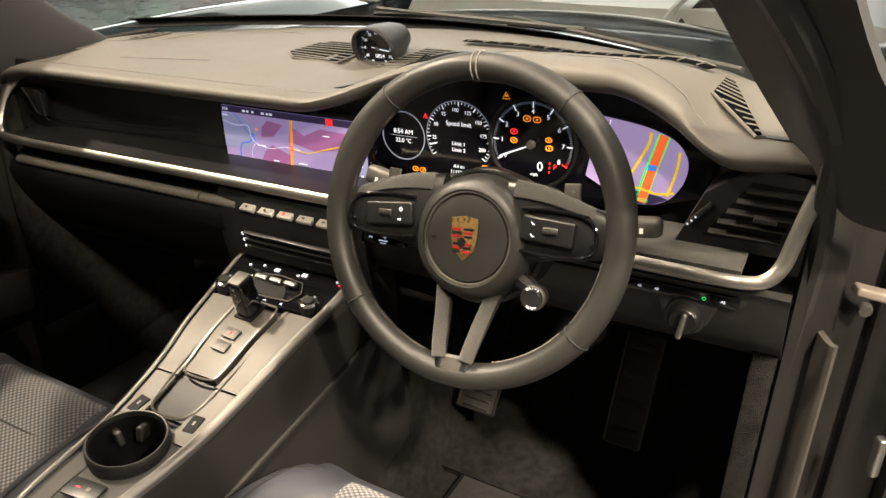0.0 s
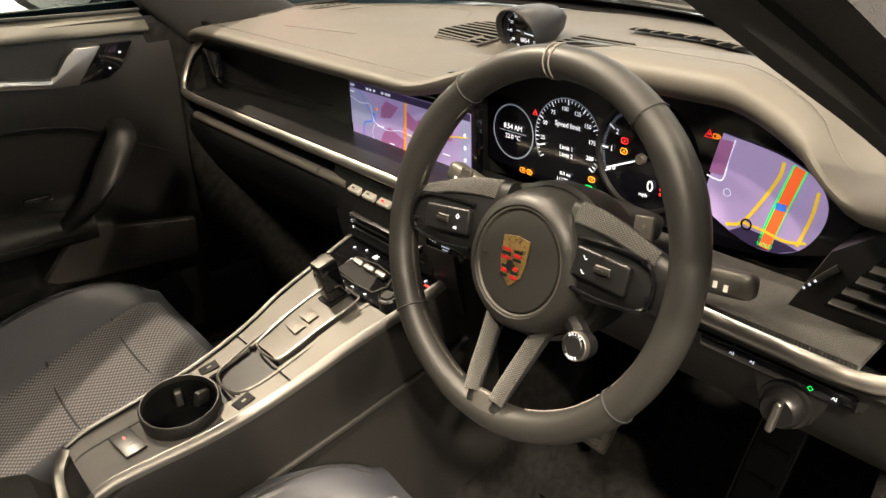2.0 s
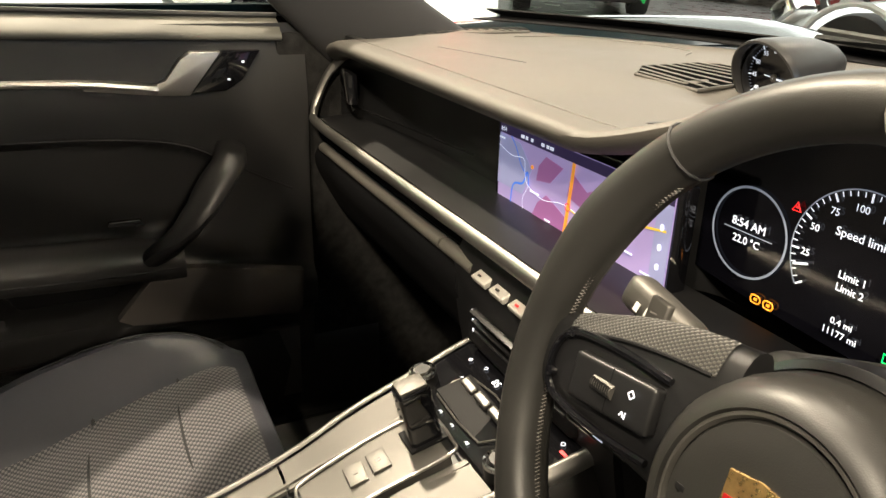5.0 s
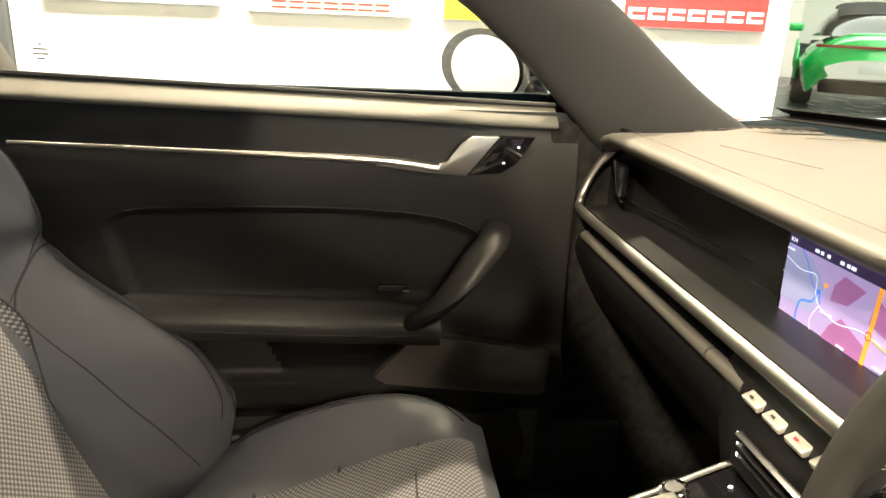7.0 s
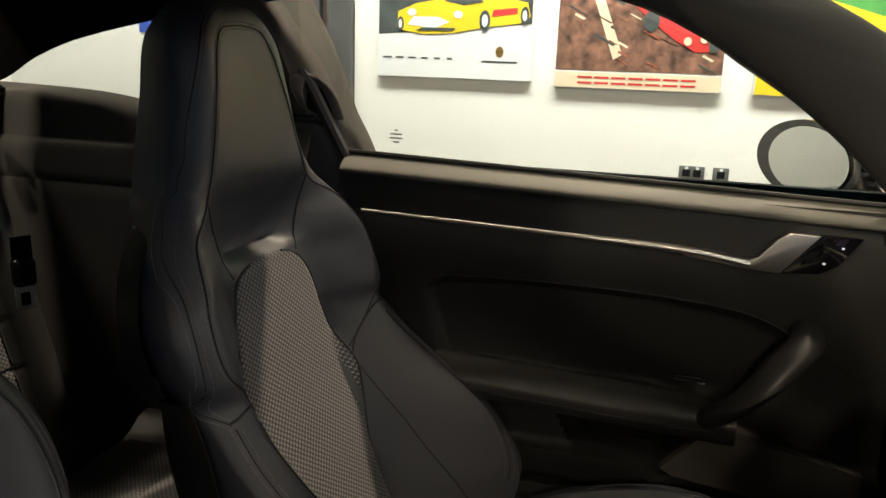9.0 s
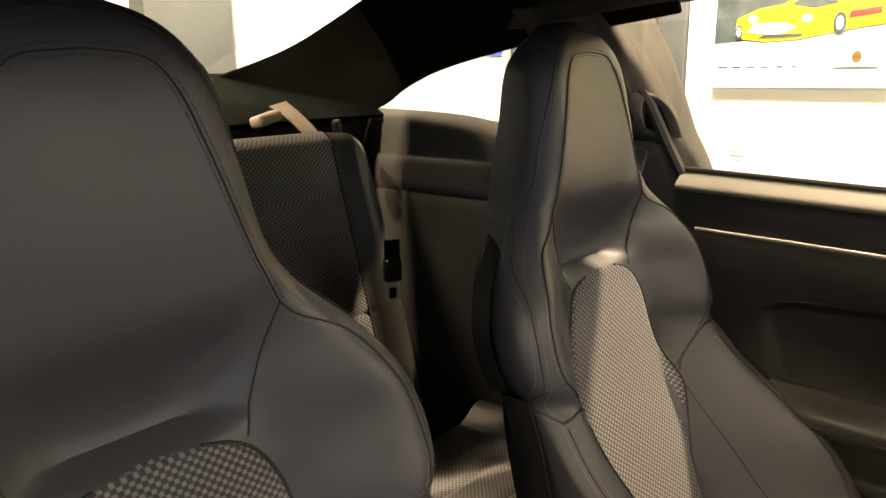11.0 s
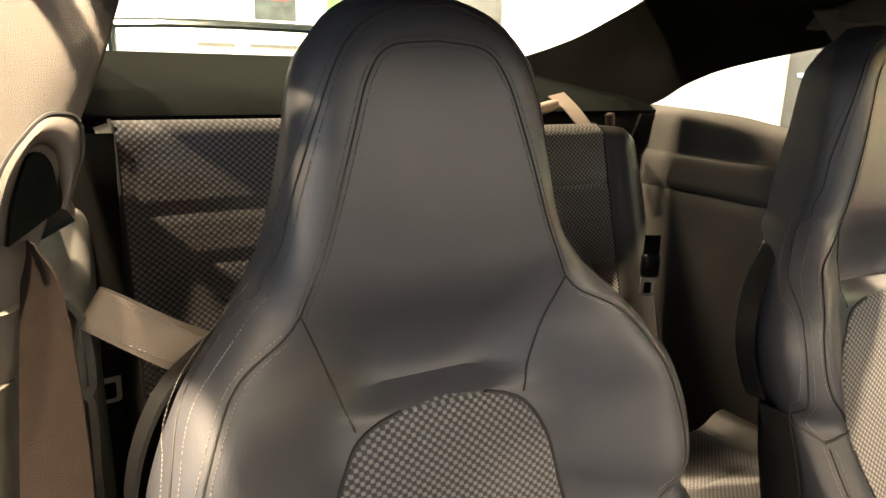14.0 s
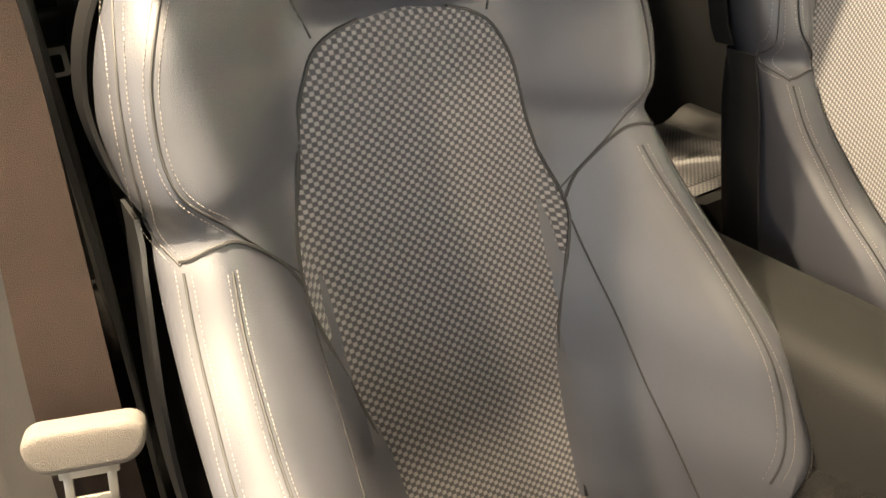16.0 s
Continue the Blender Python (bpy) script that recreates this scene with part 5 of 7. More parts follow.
for y, z in ((0.828, 0.846), (0.805, 0.820)):
    plate_on_door([(y + a, z + b) for a, b in rounded(0.0042, 0.0030, 0.0008, 2)], 0.001, G_SYMBOL, "lit_symbol", -0.6555, "", pod, 0)
rows = []
for k in range(31):
    y = 0.165 + 0.545 * k / 30
    g = 0.052 * ease(0.165, 0.24, y) * (1 - 0.25 * ease(0.6, 0.71, y))
    zc = 0.560 - 0.018 * (y - 0.165) / 0.5 - 0.01 * ease(0.62, 0.71, y)
    h = 0.028 * ease(0.15, 0.2, y) + 0.004
    rows.append([(-0.668, y, zc - h), (-0.660 + g * 0.7, y, zc - h * 0.95), (-0.655 + g, y, zc - 0.3 * h), (-0.655 + g, y, zc + 0.45 * h), (-0.665 + 0.75 * g, y, zc + h * 0.9), (-0.668, y, zc + h * 1.0)])
rest = part("armrest", grid([cr(r, 4) for r in rows], caps=False), LEATHER, door, "black leather armrest")
part("seam", tube([(-0.653 + 0.052 * ease(0.165, 0.24, y) * (1 - 0.25 * ease(0.6, 0.71, y)), y, 0.560 - 0.018 * (y - 0.165) / 0.5 - 0.006) for y in (0.2 + 0.5 * k / 20 for k in range(21))], 0.0013, 5), SEAM, rest)
pull = cr([(-0.628, 0.665, 0.552), (-0.600, 0.700, 0.590), (-0.592, 0.735, 0.635), (-0.600, 0.765, 0.675), (-0.620, 0.790, 0.700), (-0.658, 0.800, 0.712)], 8)
handle = part("pull_handle", tube(pull, [0.030 - 0.008 * abs(k / (len(pull) - 1) - 0.3) for k in range(len(pull))], 12, flat=0.62), LEATHER, door, "black leather pull handle")
part("handle_tip", tube(pull[-14:], 0.0205, 12, flat=0.66), SATIN, handle)
plate_on_door([(0.630 + a, 0.602 + b) for a, b in rounded(0.05, 0.010, 0.004, 3)], 0.006, GLOSS, "window_switch", -0.662, "gloss black window switch")
plate_on_door([(0.652 + a, 0.598 + b) for a, b in rounded(0.012, 0.004, 0.001, 2)], 0.001, CHROME, "switch_edge", -0.655, "", None, 0)
for pts in (((0.03, 0.905), (0.3, 0.898), (0.6, 0.890), (0.885, 0.882)),):
    part("panel_seam", tube([(door_x(a, b) + 0.001, a, b) for a, b in pts], 0.0014, 5), SEAM, door)
stitches([(door_x(a, b) + 0.001, a, b) for a, b in ((0.03, 0.9), (0.3, 0.893), (0.6, 0.885), (0.885, 0.877))], STITCH, door, 0.005, 0.0005)
top = [(y, insert_top(y) + 0.002) for y in (0.20 + 0.60 * k / 30 for k in range(31))] + [(0.85, 0.655), (0.90, 0.630)]
part("insert_seam", tube([(door_x(a, b) + 0.001, a, b) for a, b in top], 0.0014, 5), SEAM, door)
stitches([(door_x(a, b) + 0.0012, a, b + 0.005) for a, b in top], SEAM, door, 0.005, 0.0006)
# Black plate at the pocket's back puts its shade into the colour.
plate_on_door([(0.42, 0.528), (0.668, 0.528), (0.600, 0.460), (0.585, 0.455), (0.47, 0.455), (0.455, 0.462)], 0.004, DARK, "pocket_shade", -0.704, "black plate painting the shade in the pocket")
# Paler than the panel: the light on this wedge is put into its colour.
plate_on_door([(0.697, 0.530), (0.80, 0.514), (0.903, 0.493), (0.899, 0.425), (0.890, 0.412), (0.62, 0.440), (0.60, 0.452), (0.655, 0.515)], 0.02, GREIGE, "door_bin", -0.640, "grey-black raised door bin end")
stowage = plate_on_door([(0.02, 0.21), (0.86, 0.21), (0.88, 0.30), (0.86, 0.365), (0.30, 0.365), (0.26, 0.345), (0.02, 0.345)], 0.02, PLASTIC, "map_pocket", -0.668, "black plastic map pocket")

# door mirror
mir = thing("door_mirror", "black door mirror with clear glass outside the passenger window", "mirror", pose(-0.95, 0.836, 0.947, 0, 0, 0))
rows = []
for k in range(15):
    t = k / 14
    r = math.sqrt(max(0, 1 - t ** 2.6))
    rows.append([((0.150 * r * (1 + 0.10 * math.cos(a)) + 0.002) * math.cos(a), -0.038 + 0.135 * t, (0.070 * r + 0.002) * math.sin(a) * (1 + 0.10 * math.cos(a))) for a in (math.tau * i / 36 for i in range(36))])
ob = part("housing", grid(rows, close_u=True, caps=True), GLOSS, mir, "black mirror housing", m=pose(0, 0, 0, 0, 0, 25) @ pose(-0.012, 0, 0))
bm = prism([(0.116 * (1 + 0.10 * math.cos(a)) * math.cos(a), 0.061 * (1 + 0.10 * math.cos(a)) * math.sin(a)) for a in (math.tau * i / 40 for i in range(40))], 0.003)
bm.transform(pose(0.004, -0.0395, 0, 90, 0, 0))
part("glass", bm, MIRROR, mir, "mirror glass", m=pose(0, 0, 0, 0, 0, 25))
part("foot", tube(cr([(0.09, 0.05, -0.03), (0.16, 0.06, -0.045), (0.24, 0.07, -0.055)], 5), [0.03] * 11, 10, flat=0.5), GLOSS, mir)

# ---- driver side: belt, open door edge ----
belt = thing("front_belt", "brown-grey seat belt hanging from the pillar with a metal tongue", "seat belt", pose(0, 0, 0))


def webbing(pts, width, side, name, host, material=BELT):
    mid, sd = cr(pts, 8), cr(side, 8)
    rows = [[p - Vector(q).normalized() * width / 2, p, p + Vector(q).normalized() * width / 2] for p, q in zip(mid, sd)]
    return part(name, thick(grid(rows), 0.0014), material, host)
webbing([(0.679, -0.008, 0.992), (0.675, 0.016, 0.955), (0.680, 0.075, 0.84), (0.690, 0.145, 0.74), (0.698, 0.200, 0.665), (0.702, 0.230, 0.56), (0.70, 0.20, 0.40), (0.69, 0.12, 0.20)], 0.047, [(-0.12, 0.98, 0.1), (-0.5, 0.82, 0.1), (-0.85, 0.5, 0), (-0.93, 0.35, 0), (-0.95, 0.3, 0), (-0.95, 0.3, 0), (-0.9, 0.4, 0), (-0.8, 0.6, 0)], "webbing", belt)
bm = prism([(a * (1 + 6 * b), b) for a, b in rounded(0.064, 0.028, 0.012, 6)], 0.016, 0.005, 3)
bm.transform(pose(0, 0.006, 0, 90, 0, 0))
tng = part("tongue_grip", bm, GREIGE, belt, "greige tongue grip", m=pose(0.699, 0.222, 0.660, -14, 5, -14 + 180))
for x in (-0.0115, 0.0115):
    part("tongue_arm", obox((x, -0.006, -0.024), (0.005, 0.003, 0.028), (0, 0, 0), 0.001), SILVER, tng, "bright metal tongue arm")
part("tongue_tip", obox((0, -0.006, -0.036), (0.028, 0.003, 0.009), (0, 0, 0), 0.001), SILVER, tng, "bright metal tongue tip")
part("tongue_neck", obox((0, -0.006, -0.0145), (0.032, 0.003, 0.008), (0, 0, 0), 0.001), SILVER, tng)
loop = thing("belt_loop", "beige leather belt guide loop on the seat shoulder", "belt guide", pose(0, 0, 0))
webbing([(0.520, -0.050, 0.845), (0.575, -0.048, 0.877), (0.628, -0.052, 0.915), (0.641, -0.064, 0.922), (0.628, -0.076, 0.913), (0.575, -0.080, 0.877), (0.520, -0.082, 0.845)], 0.036, [(-0.5, 0.1, 0.85)] * 7, "strap", loop, STRAP)
for e in (-0.014, 0.014):
    stitches([(0.52 + 0.112 * k / 12 - 0.5 * e, -0.0455 - 0.004 * abs(k / 12 - 0.5), 0.845 + 0.0735 * k / 12 + 0.85 * e) for k in range(13)], STITCH, loop, 0.004, 0.0005)

jamb = thing("driver_door", "open driver door edge with black inner skin and hinge", "car door", pose(0.80, 1.13, 0, 0, 0, 8))
part("door_edge", box(-0.005, 0.9, 0.0, 0.14, 0.22, 0.92, 0.012), SATIN, jamb)
part("door_skin", box(0.05, 0.9, 0.145, 0.155, 0.22, 0.92, 0.004), PAINT_BLUE, jamb, "dark blue outer skin")
part("inner_skin", box(0.05, 0.88, -0.05, -0.002, 0.25, 0.90, 0.015), PLASTIC, jamb)
# Beige colour stands for warm light on the metal strap.
part("hinge", obox((-0.020, -0.035, 0.737), (0.050, 0.020, 0.012), (0, 12, 14), 0.004, 3), STRAP, jamb, "bare metal check strap")
part("hinge_bolt", lathe([(0.0004, 0.010), (0.007, 0.010), (0.009, 0.004), (0.009, 0.0)], 14), DARKSILVER, jamb, "dark hinge bolt", m=pose(-0.030, -0.048, 0.722, 90, 0, 0))
part("hinge", obox((0.030, -0.055, 0.52), (0.012, 0.016, 0.060), (0, 0, 20), 0.005, 3), ALU, jamb, "bare metal door hinge")
hp = shell("hinge_pillar", thick(patch([[(0.702, 1.02, z), (0.722, 1.03, z), (0.742, 1.06, z), (0.752, 1.12, z), (0.80, 1.16, z)] for z in (0.12, 0.45, 0.75, 0.90)], 4, 3), 0.006), PLASTIC, "dark painted hinge pillar of the driver side", "pillar")
# Greige instead of black rubber: light on the seal's lower run, put into colour.
part("seal_strip", thick(patch([[(0.738, 1.046, z), (0.745, 1.030, z), (0.752, 1.016, z), (0.758, 1.012, z)] for z in (0.30, 0.45, 0.58, 0.70)], 3, 4), 0.008), GREIGE, hp, "greige rubber door seal strip")
tag = thing("type_sticker", "pale printed sticker on the hinge pillar", "sticker", pose(0.7475, 1.075, 0.60, 0, 0, -10))
part("label_paper", box(-0.0015, 0.0, -0.012, 0.012, -0.05, 0.05, 0), WALL_PLATE, tag, smooth=False)
for k in range(3):
    part("print_bar", box(-0.0028, -0.0018, -0.008 + 0.006 * k, -0.005 + 0.006 * k, -0.04, 0.03 - 0.01 * k, 0), POSTERWHITE, tag, smooth=False)

# ---- dashboard ----
DM = pose(0, 0, 0.75, 0, -1.9, 0) @ pose(0, 0, -0.75)
dash = thing("dashboard", "leather topped dashboard with black front and silver trim line", "dashboard", DM)


def arch(x):
    return 0.060 * ease(0.03, 0.26, x) * (1 - ease(0.47, 0.63, x))


def screen_foot(x):
    return 1.535 - 0.78 * x * x


def dash_top(x, y):
    h = arch(x)
    q = (y - 1.005) / (0.155 + 0.20 * ease(0.05, 0.30, x))
    k = 1 - 0.8 * min(1, max(0, q)) - 0.2 * ease(0, 1, q)
    well = 0.020 * math.exp(-(x / 0.036) ** 2 - ((y - 1.185) / 0.045) ** 2)
    return 0.907 - well + (h - 0.007 + 0.019 * ease(0.20, 0.36, x) if h > 0 else 0.0) * k * min(1, h / 0.03) + 0.006 * ease(0.98, 1.2, y) - (0.006 if x > 0 else 0.03) * ease(0.56, 0.70, abs(x)) * (1 - ease(1.0, 1.3, y))


rows = []
xs = [-0.695 + 1.405 * i / 90 for i in range(91)]
for k in range(31):
    row = []
    for x in xs:
        h = arch(x)
        lip = 0.948 + 0.030 * min(1, h / 0.03) + 0.03 * ease(0.60, 0.70, abs(x))
        zl = 0.892 + h - (0.006 if x > 0 else 0.028) * ease(0.56, 0.70, abs(x))
        zt = dash_top(x, lip + 0.05)
        foot = min(max(screen_foot(x), lip + 0.12), 1.545)
        h2 = max(zt - zl, 0.012)
        under = ((lip + 0.09, zl - 0.002), (lip + 0.035, zl - 0.011), (lip + 0.014, zl - 0.009), (lip + 0.004, zl - 0.002), (lip, zl + 0.25 * h2), (lip, zl + 0.5 * h2), (lip + 0.003, zl + 0.75 * h2), (lip + 0.011, zl + 0.92 * h2), (lip + 0.026, zl + 0.985 * h2))
        if k < 9:
            y, z = under[k]
        else:
            t = (k - 9) / 21
            y = lip + 0.05 + (foot - lip - 0.05) * t
            z = dash_top(x, y)
        row.append((x, y, z))
    rows.append(row)
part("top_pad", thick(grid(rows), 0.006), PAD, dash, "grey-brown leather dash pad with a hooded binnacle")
part("lip_seam", tube([(x, 0.948 + 0.030 * min(1, arch(x) / 0.03) + 0.03 * ease(0.60, 0.70, abs(x)) + 0.036, dash_top(x, 1.0) + 0.0001) for x in xs[6:84]], 0.0006, 5), PAD, dash)
part("pad_line", tube([(-0.44 + 0.02 * k, 1.06 + 0.004 * k, dash_top(-0.44 + 0.02 * k, 1.06 + 0.004 * k) + 0.0001) for k in range(10)], 0.0006, 5), SEAM, dash)
part("airbag_outline", tube(cr([(-0.50, 1.22, 0.9135), (-0.47, 1.33, 0.9135), (-0.30, 1.38, 0.9135), (-0.24, 1.33, 0.9135)], 6), 0.0006, 5), PAD, dash)

# front panel behind the screens
rows = []
for z in (0.775, 0.80, 0.84, 0.88, 0.905):
    rows.append([(x, 1.030 + 0.040 * ease(0.06, 0.14, x) * (1 - ease(0.57, 0.64, x)) - 0.03 * ease(0.40, 0.64, -x) + 0.01 * (z - 0.8), z + arch(x) * ease(0.80, 0.905, z)) for x in xs[2:89]])
part("front_panel", thick(grid(rows), 0.012), SATIN, dash, "satin black front panel")
# glove compartment opening and its catch
part("glove_lid_edge", tube([(-0.60, 0.988, 0.80), (-0.40, 0.996, 0.808), (-0.22, 1.008, 0.812)], 0.0015, 5), DARK, dash)
part("cup_flap", obox((-0.585, 0.976, 0.835), (0.07, 0.016, 0.05), (0, 0, -8), 0.006), GLOSS, dash)
part("catch", obox((-0.555, 0.972, 0.806), (0.010, 0.004, 0.004), (0, 30, 0), 0.001), CHROME, dash, "small chrome catch")

# silver line and shelf
line = cr([(-0.640, 0.985, 0.872), (-0.654, 0.965, 0.845), (-0.660, 0.948, 0.808), (-0.650, 0.937, 0.783), (-0.615, 0.931, 0.773), (-0.40, 0.930, 0.772), (0.0, 0.932, 0.772), (0.40, 0.930, 0.772), (0.60, 0.931, 0.769), (0.650, 0.937, 0.767), (0.672, 0.943, 0.771), (0.685, 0.949, 0.787), (0.692, 0.954, 0.815), (0.698, 0.958, 0.843), (0.706, 0.962, 0.876)], 8)
part("trim_strip", tube(line, 0.0085, 10, flat=0.75, up=(0, 1, 0)), SILVER, dash, "satin silver trim strip")
for x0, x1, mtl, lab in ((5, 69, SATIN, "satin black sloping shelf"), (69, 86, CARBON, "woven textured shelf")):
    rows = [[(x, y, z) for x in xs[x0:x1 + 1]] for y, z in ((0.936, 0.780), (0.965, 0.783), (1.0, 0.785), (1.025, 0.787))]
    part("shelf", thick(grid(rows), 0.006), mtl, dash, lab)
# Near-black strip paints the shade between the trim strip and the lower rail.
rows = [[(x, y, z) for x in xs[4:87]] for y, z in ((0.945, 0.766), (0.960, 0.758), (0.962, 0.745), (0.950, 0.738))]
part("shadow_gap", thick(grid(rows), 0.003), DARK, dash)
low = [(x, 0.946, 0.728) for x in (-0.63, -0.50, -0.30, -0.165)]
part("lower_rail", tube(cr(low, 6), 0.0095, 10, flat=0.9), PAD, dash, "slim leather rail")
part("lower_rail", tube([(-0.161, 0.946, 0.728), (-0.12, 0.946, 0.728), (-0.088, 0.947, 0.727)], 0.0095, 10, flat=0.9), PAD, dash)
# Passenger panel is near black: the footwell shadow is put into its colour.
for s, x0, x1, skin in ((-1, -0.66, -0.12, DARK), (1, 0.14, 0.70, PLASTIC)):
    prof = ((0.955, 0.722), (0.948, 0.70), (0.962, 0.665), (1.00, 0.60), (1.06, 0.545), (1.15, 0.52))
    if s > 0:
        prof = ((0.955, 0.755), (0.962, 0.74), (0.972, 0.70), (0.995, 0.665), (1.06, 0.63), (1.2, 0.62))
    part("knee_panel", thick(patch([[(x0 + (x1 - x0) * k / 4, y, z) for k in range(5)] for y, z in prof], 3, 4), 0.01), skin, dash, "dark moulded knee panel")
part("middle_panel", thick(patch([[(-0.13, y, z), (-0.10, y - 0.004, z), (0, y - 0.006, z), (0.12, y - 0.004, z), (0.15, y, z)] for y, z in ((0.962, 0.745), (0.952, 0.72), (0.954, 0.69), (0.962, 0.64), (0.972, 0.60))], 3, 3), 0.01), SATIN, dash)
for k in range(5):
    key = part("toggle_key", obox((-0.058 + 0.0365 * k, 0.940, 0.731), (0.027, 0.018, 0.007), (24, 0, 0), 0.002, 3), IVORY, dash, "silver toggle key")
    part("symbol", obox((-0.058 + 0.0365 * k, 0.9335, 0.7352), (0.005, 0.002, 0.001), (24, 0, 0), 0), G_RED if k == 2 else DARKSILVER, key, smooth=False)
    part("notch", obox((-0.058 + 0.0365 * k, 0.949, 0.728), (0.006, 0.01, 0.016), (24, 0, 0), 0.001), DARK, dash)
vent = part("centre_air_vent", obox((0.01, 0.955, 0.672), (0.20, 0.03, 0.056), (-8, 0, 0), 0.010, 3), DARK, dash, "low black air vent")
for k in range(4):
    part("slat", obox((0.012, 0.936 + 0.003 * k, 0.690 - 0.012 * k), (0.168, 0.010, 0.0025), (18, 0, 0), 0.0008), SATIN, vent)
for k in range(3):
    part("lit_mark", obox((-0.079 + 0.002 * k, 0.939, 0.684 - 0.010 * k), (0.0035, 0.001, 0.0045), (0, 0, 0), 0), G_WHITE, vent, smooth=False)


def grille(name, outline, n, host_label, lift=0.0038):
    """A louvred outlet let into the dash top: outline in x, y."""
    # Flat plate on the pad; its black stands for shade between the slats.
    bm = prism(outline, 0.001)
    for v in bm.verts:
        v.co.z += dash_top(v.co.x, v.co.y) + 0.0022
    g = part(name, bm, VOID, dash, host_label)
    ys = [p[1] for p in outline]
    lo, hi = min(ys), max(ys)
    for k in range(n):
        y = lo + (hi - lo) * (k + 0.5) / n
        cut = []
        for a, b in zip(outline, outline[1:] + outline[:1]):
            if (a[1] - y) * (b[1] - y) < 0:
                cut.append(a[0] + (b[0] - a[0]) * (y - a[1]) / (b[1] - a[1]))
        if len(cut) >= 2:
            x0, x1 = min(cut) + 0.003, max(cut) - 0.003
            if x1 - x0 > 0.006:
                tilt = math.degrees(math.atan2(dash_top(x1, y) - dash_top(x0, y), x1 - x0))
                part("slat", obox(((x0 + x1) / 2, y, (dash_top(x0, y) + dash_top(x1, y)) / 2 + lift), (x1 - x0, (hi - lo) / n * 0.30, 0.0008), (0, -tilt, 0), 0.0005), PAD, g)
    part("surround", tube([(a, b, dash_top(a, b) + 0.0020) for a, b in outline], 0.0022, 6, closed=True), PAD, g)
    return g


for s in (-1, 1):
    o = [(s * 0.040, 1.165), (s * 0.125, 1.155), (s * 0.165, 1.195), (s * 0.170, 1.285), (s * 0.150, 1.305), (s * 0.048, 1.312)]
    grille("top_vent", o if s > 0 else o[::-1], 9, "louvred air vent in the dash top")
    if s > 0:
        grille("side_demister", [(0.562, 1.222), (0.575, 1.222), (0.640, 1.018), (0.633, 1.012), (0.566, 1.106)], 12, "triangular louvred demister vent", 0.0075)
    o = [(s * 0.546, 1.205), (s * 0.545, 1.275), (s * 0.567, 1.262), (s * 0.636, 1.115), (s * 0.622, 1.105)]
    if s < 0:
        grille("side_demister", o[::-1], 11, "triangular louvred demister vent")
    # side air vent
    if s < 0:
        continue
    run = ((0.08, 1.394), (0.11, 1.392), (0.215, 1.384), (0.33, 1.342), (0.437, 1.290), (0.545, 1.218))
    path = [(x, interp(run, x)[0], dash_top(x, interp(run, x)[0]) + 0.0055) for x in (0.08 + 0.463 * k / 30 for k in range(31))]
    # Flattened black tube paints the shaded depth of the slot.
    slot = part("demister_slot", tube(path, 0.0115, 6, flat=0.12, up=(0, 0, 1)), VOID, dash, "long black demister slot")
    for k in range(1, 16):
        x, y, z = path[2 * k - 1]
        part("rib", obox((x, y, z + 0.0012), (0.0026, 0.022, 0.0022), (0, 0, -22), 0.0004), PAD, slot)
    part("slot_edge", tube([(x + 0.004, y + 0.0125, z) for x, y, z in path], 0.0022, 6), PAD, slot)
    face = [(0.565, 0.782), (0.694, 0.782), (0.706, 0.876), (0.640, 0.884), (0.592, 0.846)]
    bm = prism(face, 0.05, 0.004)
    bm.transform(Matrix(((1, 0, 0, 0), (0, 0, -1, 1.03), (0, 1, 0, 0), (0, 0, 0, 1))))
    hs = part("side_air_vent", bm, SATIN, dash, "black side air vent")
    # Thin black plate paints the shade inside the vent.
    bm = prism([(0.596, 0.796), (0.674, 0.798), (0.697, 0.858), (0.694, 0.864), (0.640, 0.866)], 0.0012)
    bm.transform(Matrix(((1, 0, 0, 0), (0, 0, -1, 0.981), (0, 1, 0, 0), (0, 0, 0, 1))))
    part("mouth", bm, DARK, hs, "flat black plate painted as the shaded mouth", smooth=False)
    for k in range(5):
        q = (k + 0.5) / 5
        x0, x1, z = 0.598 + 0.042 * q, 0.676 + 0.020 * q, 0.798 + 0.066 * q
        part("slat", obox(((x0 + x1) / 2, 0.976, z), (x1 - x0, 0.010, 0.0020), (16, 0, 0), 0.0006), PLASTIC, hs)
    part("vent_tab", obox((0.660, 0.970, 0.829), (0.024, 0.010, 0.006), (10, 0, 0), 0.002), PLASTIC, hs)
    part("wheel_slider", obox((0.591, 0.979, 0.822), (0.006, 0.006, 0.036), (0, 40, 0), 0.002), PLASTIC, hs)
    for k in range(3):
        part("lit_mark", obox((0.579 + 0.004 * k, 0.9755, 0.808 + 0.0048 * k), (0.0024, 0.001, 0.0018), (0, 40, 0), 0), G_SYMBOL, hs, smooth=False)

# clock on the dash top
clock = thing("dash_clock", "round black stop clock in a leather hood on the dash", "clock", DM @ pose(0.004, 1.218, 0.9265, 8, 0, 0) @ pose(0, 0, 0, 90, 0, 0))
ring = [(0.0, -0.095), (0.010, -0.092), (0.022, -0.075), (0.032, -0.048), (0.0385, -0.015), (0.0412, 0.004), (0.0415, 0.009), (0.0405, 0.0125), (0.0385, 0.0130), (0.0372, 0.010), (0.0368, 0.004)]
bm = lathe(ring, 48)
for v in bm.verts:
    if v.co.z > -0.02:
        v.co.z += 0.010 * (v.co.y / 0.04) * (v.co.z + 0.02) / 0.03
part("hood", bm, LEATHER, clock, "dark leather covered hood")
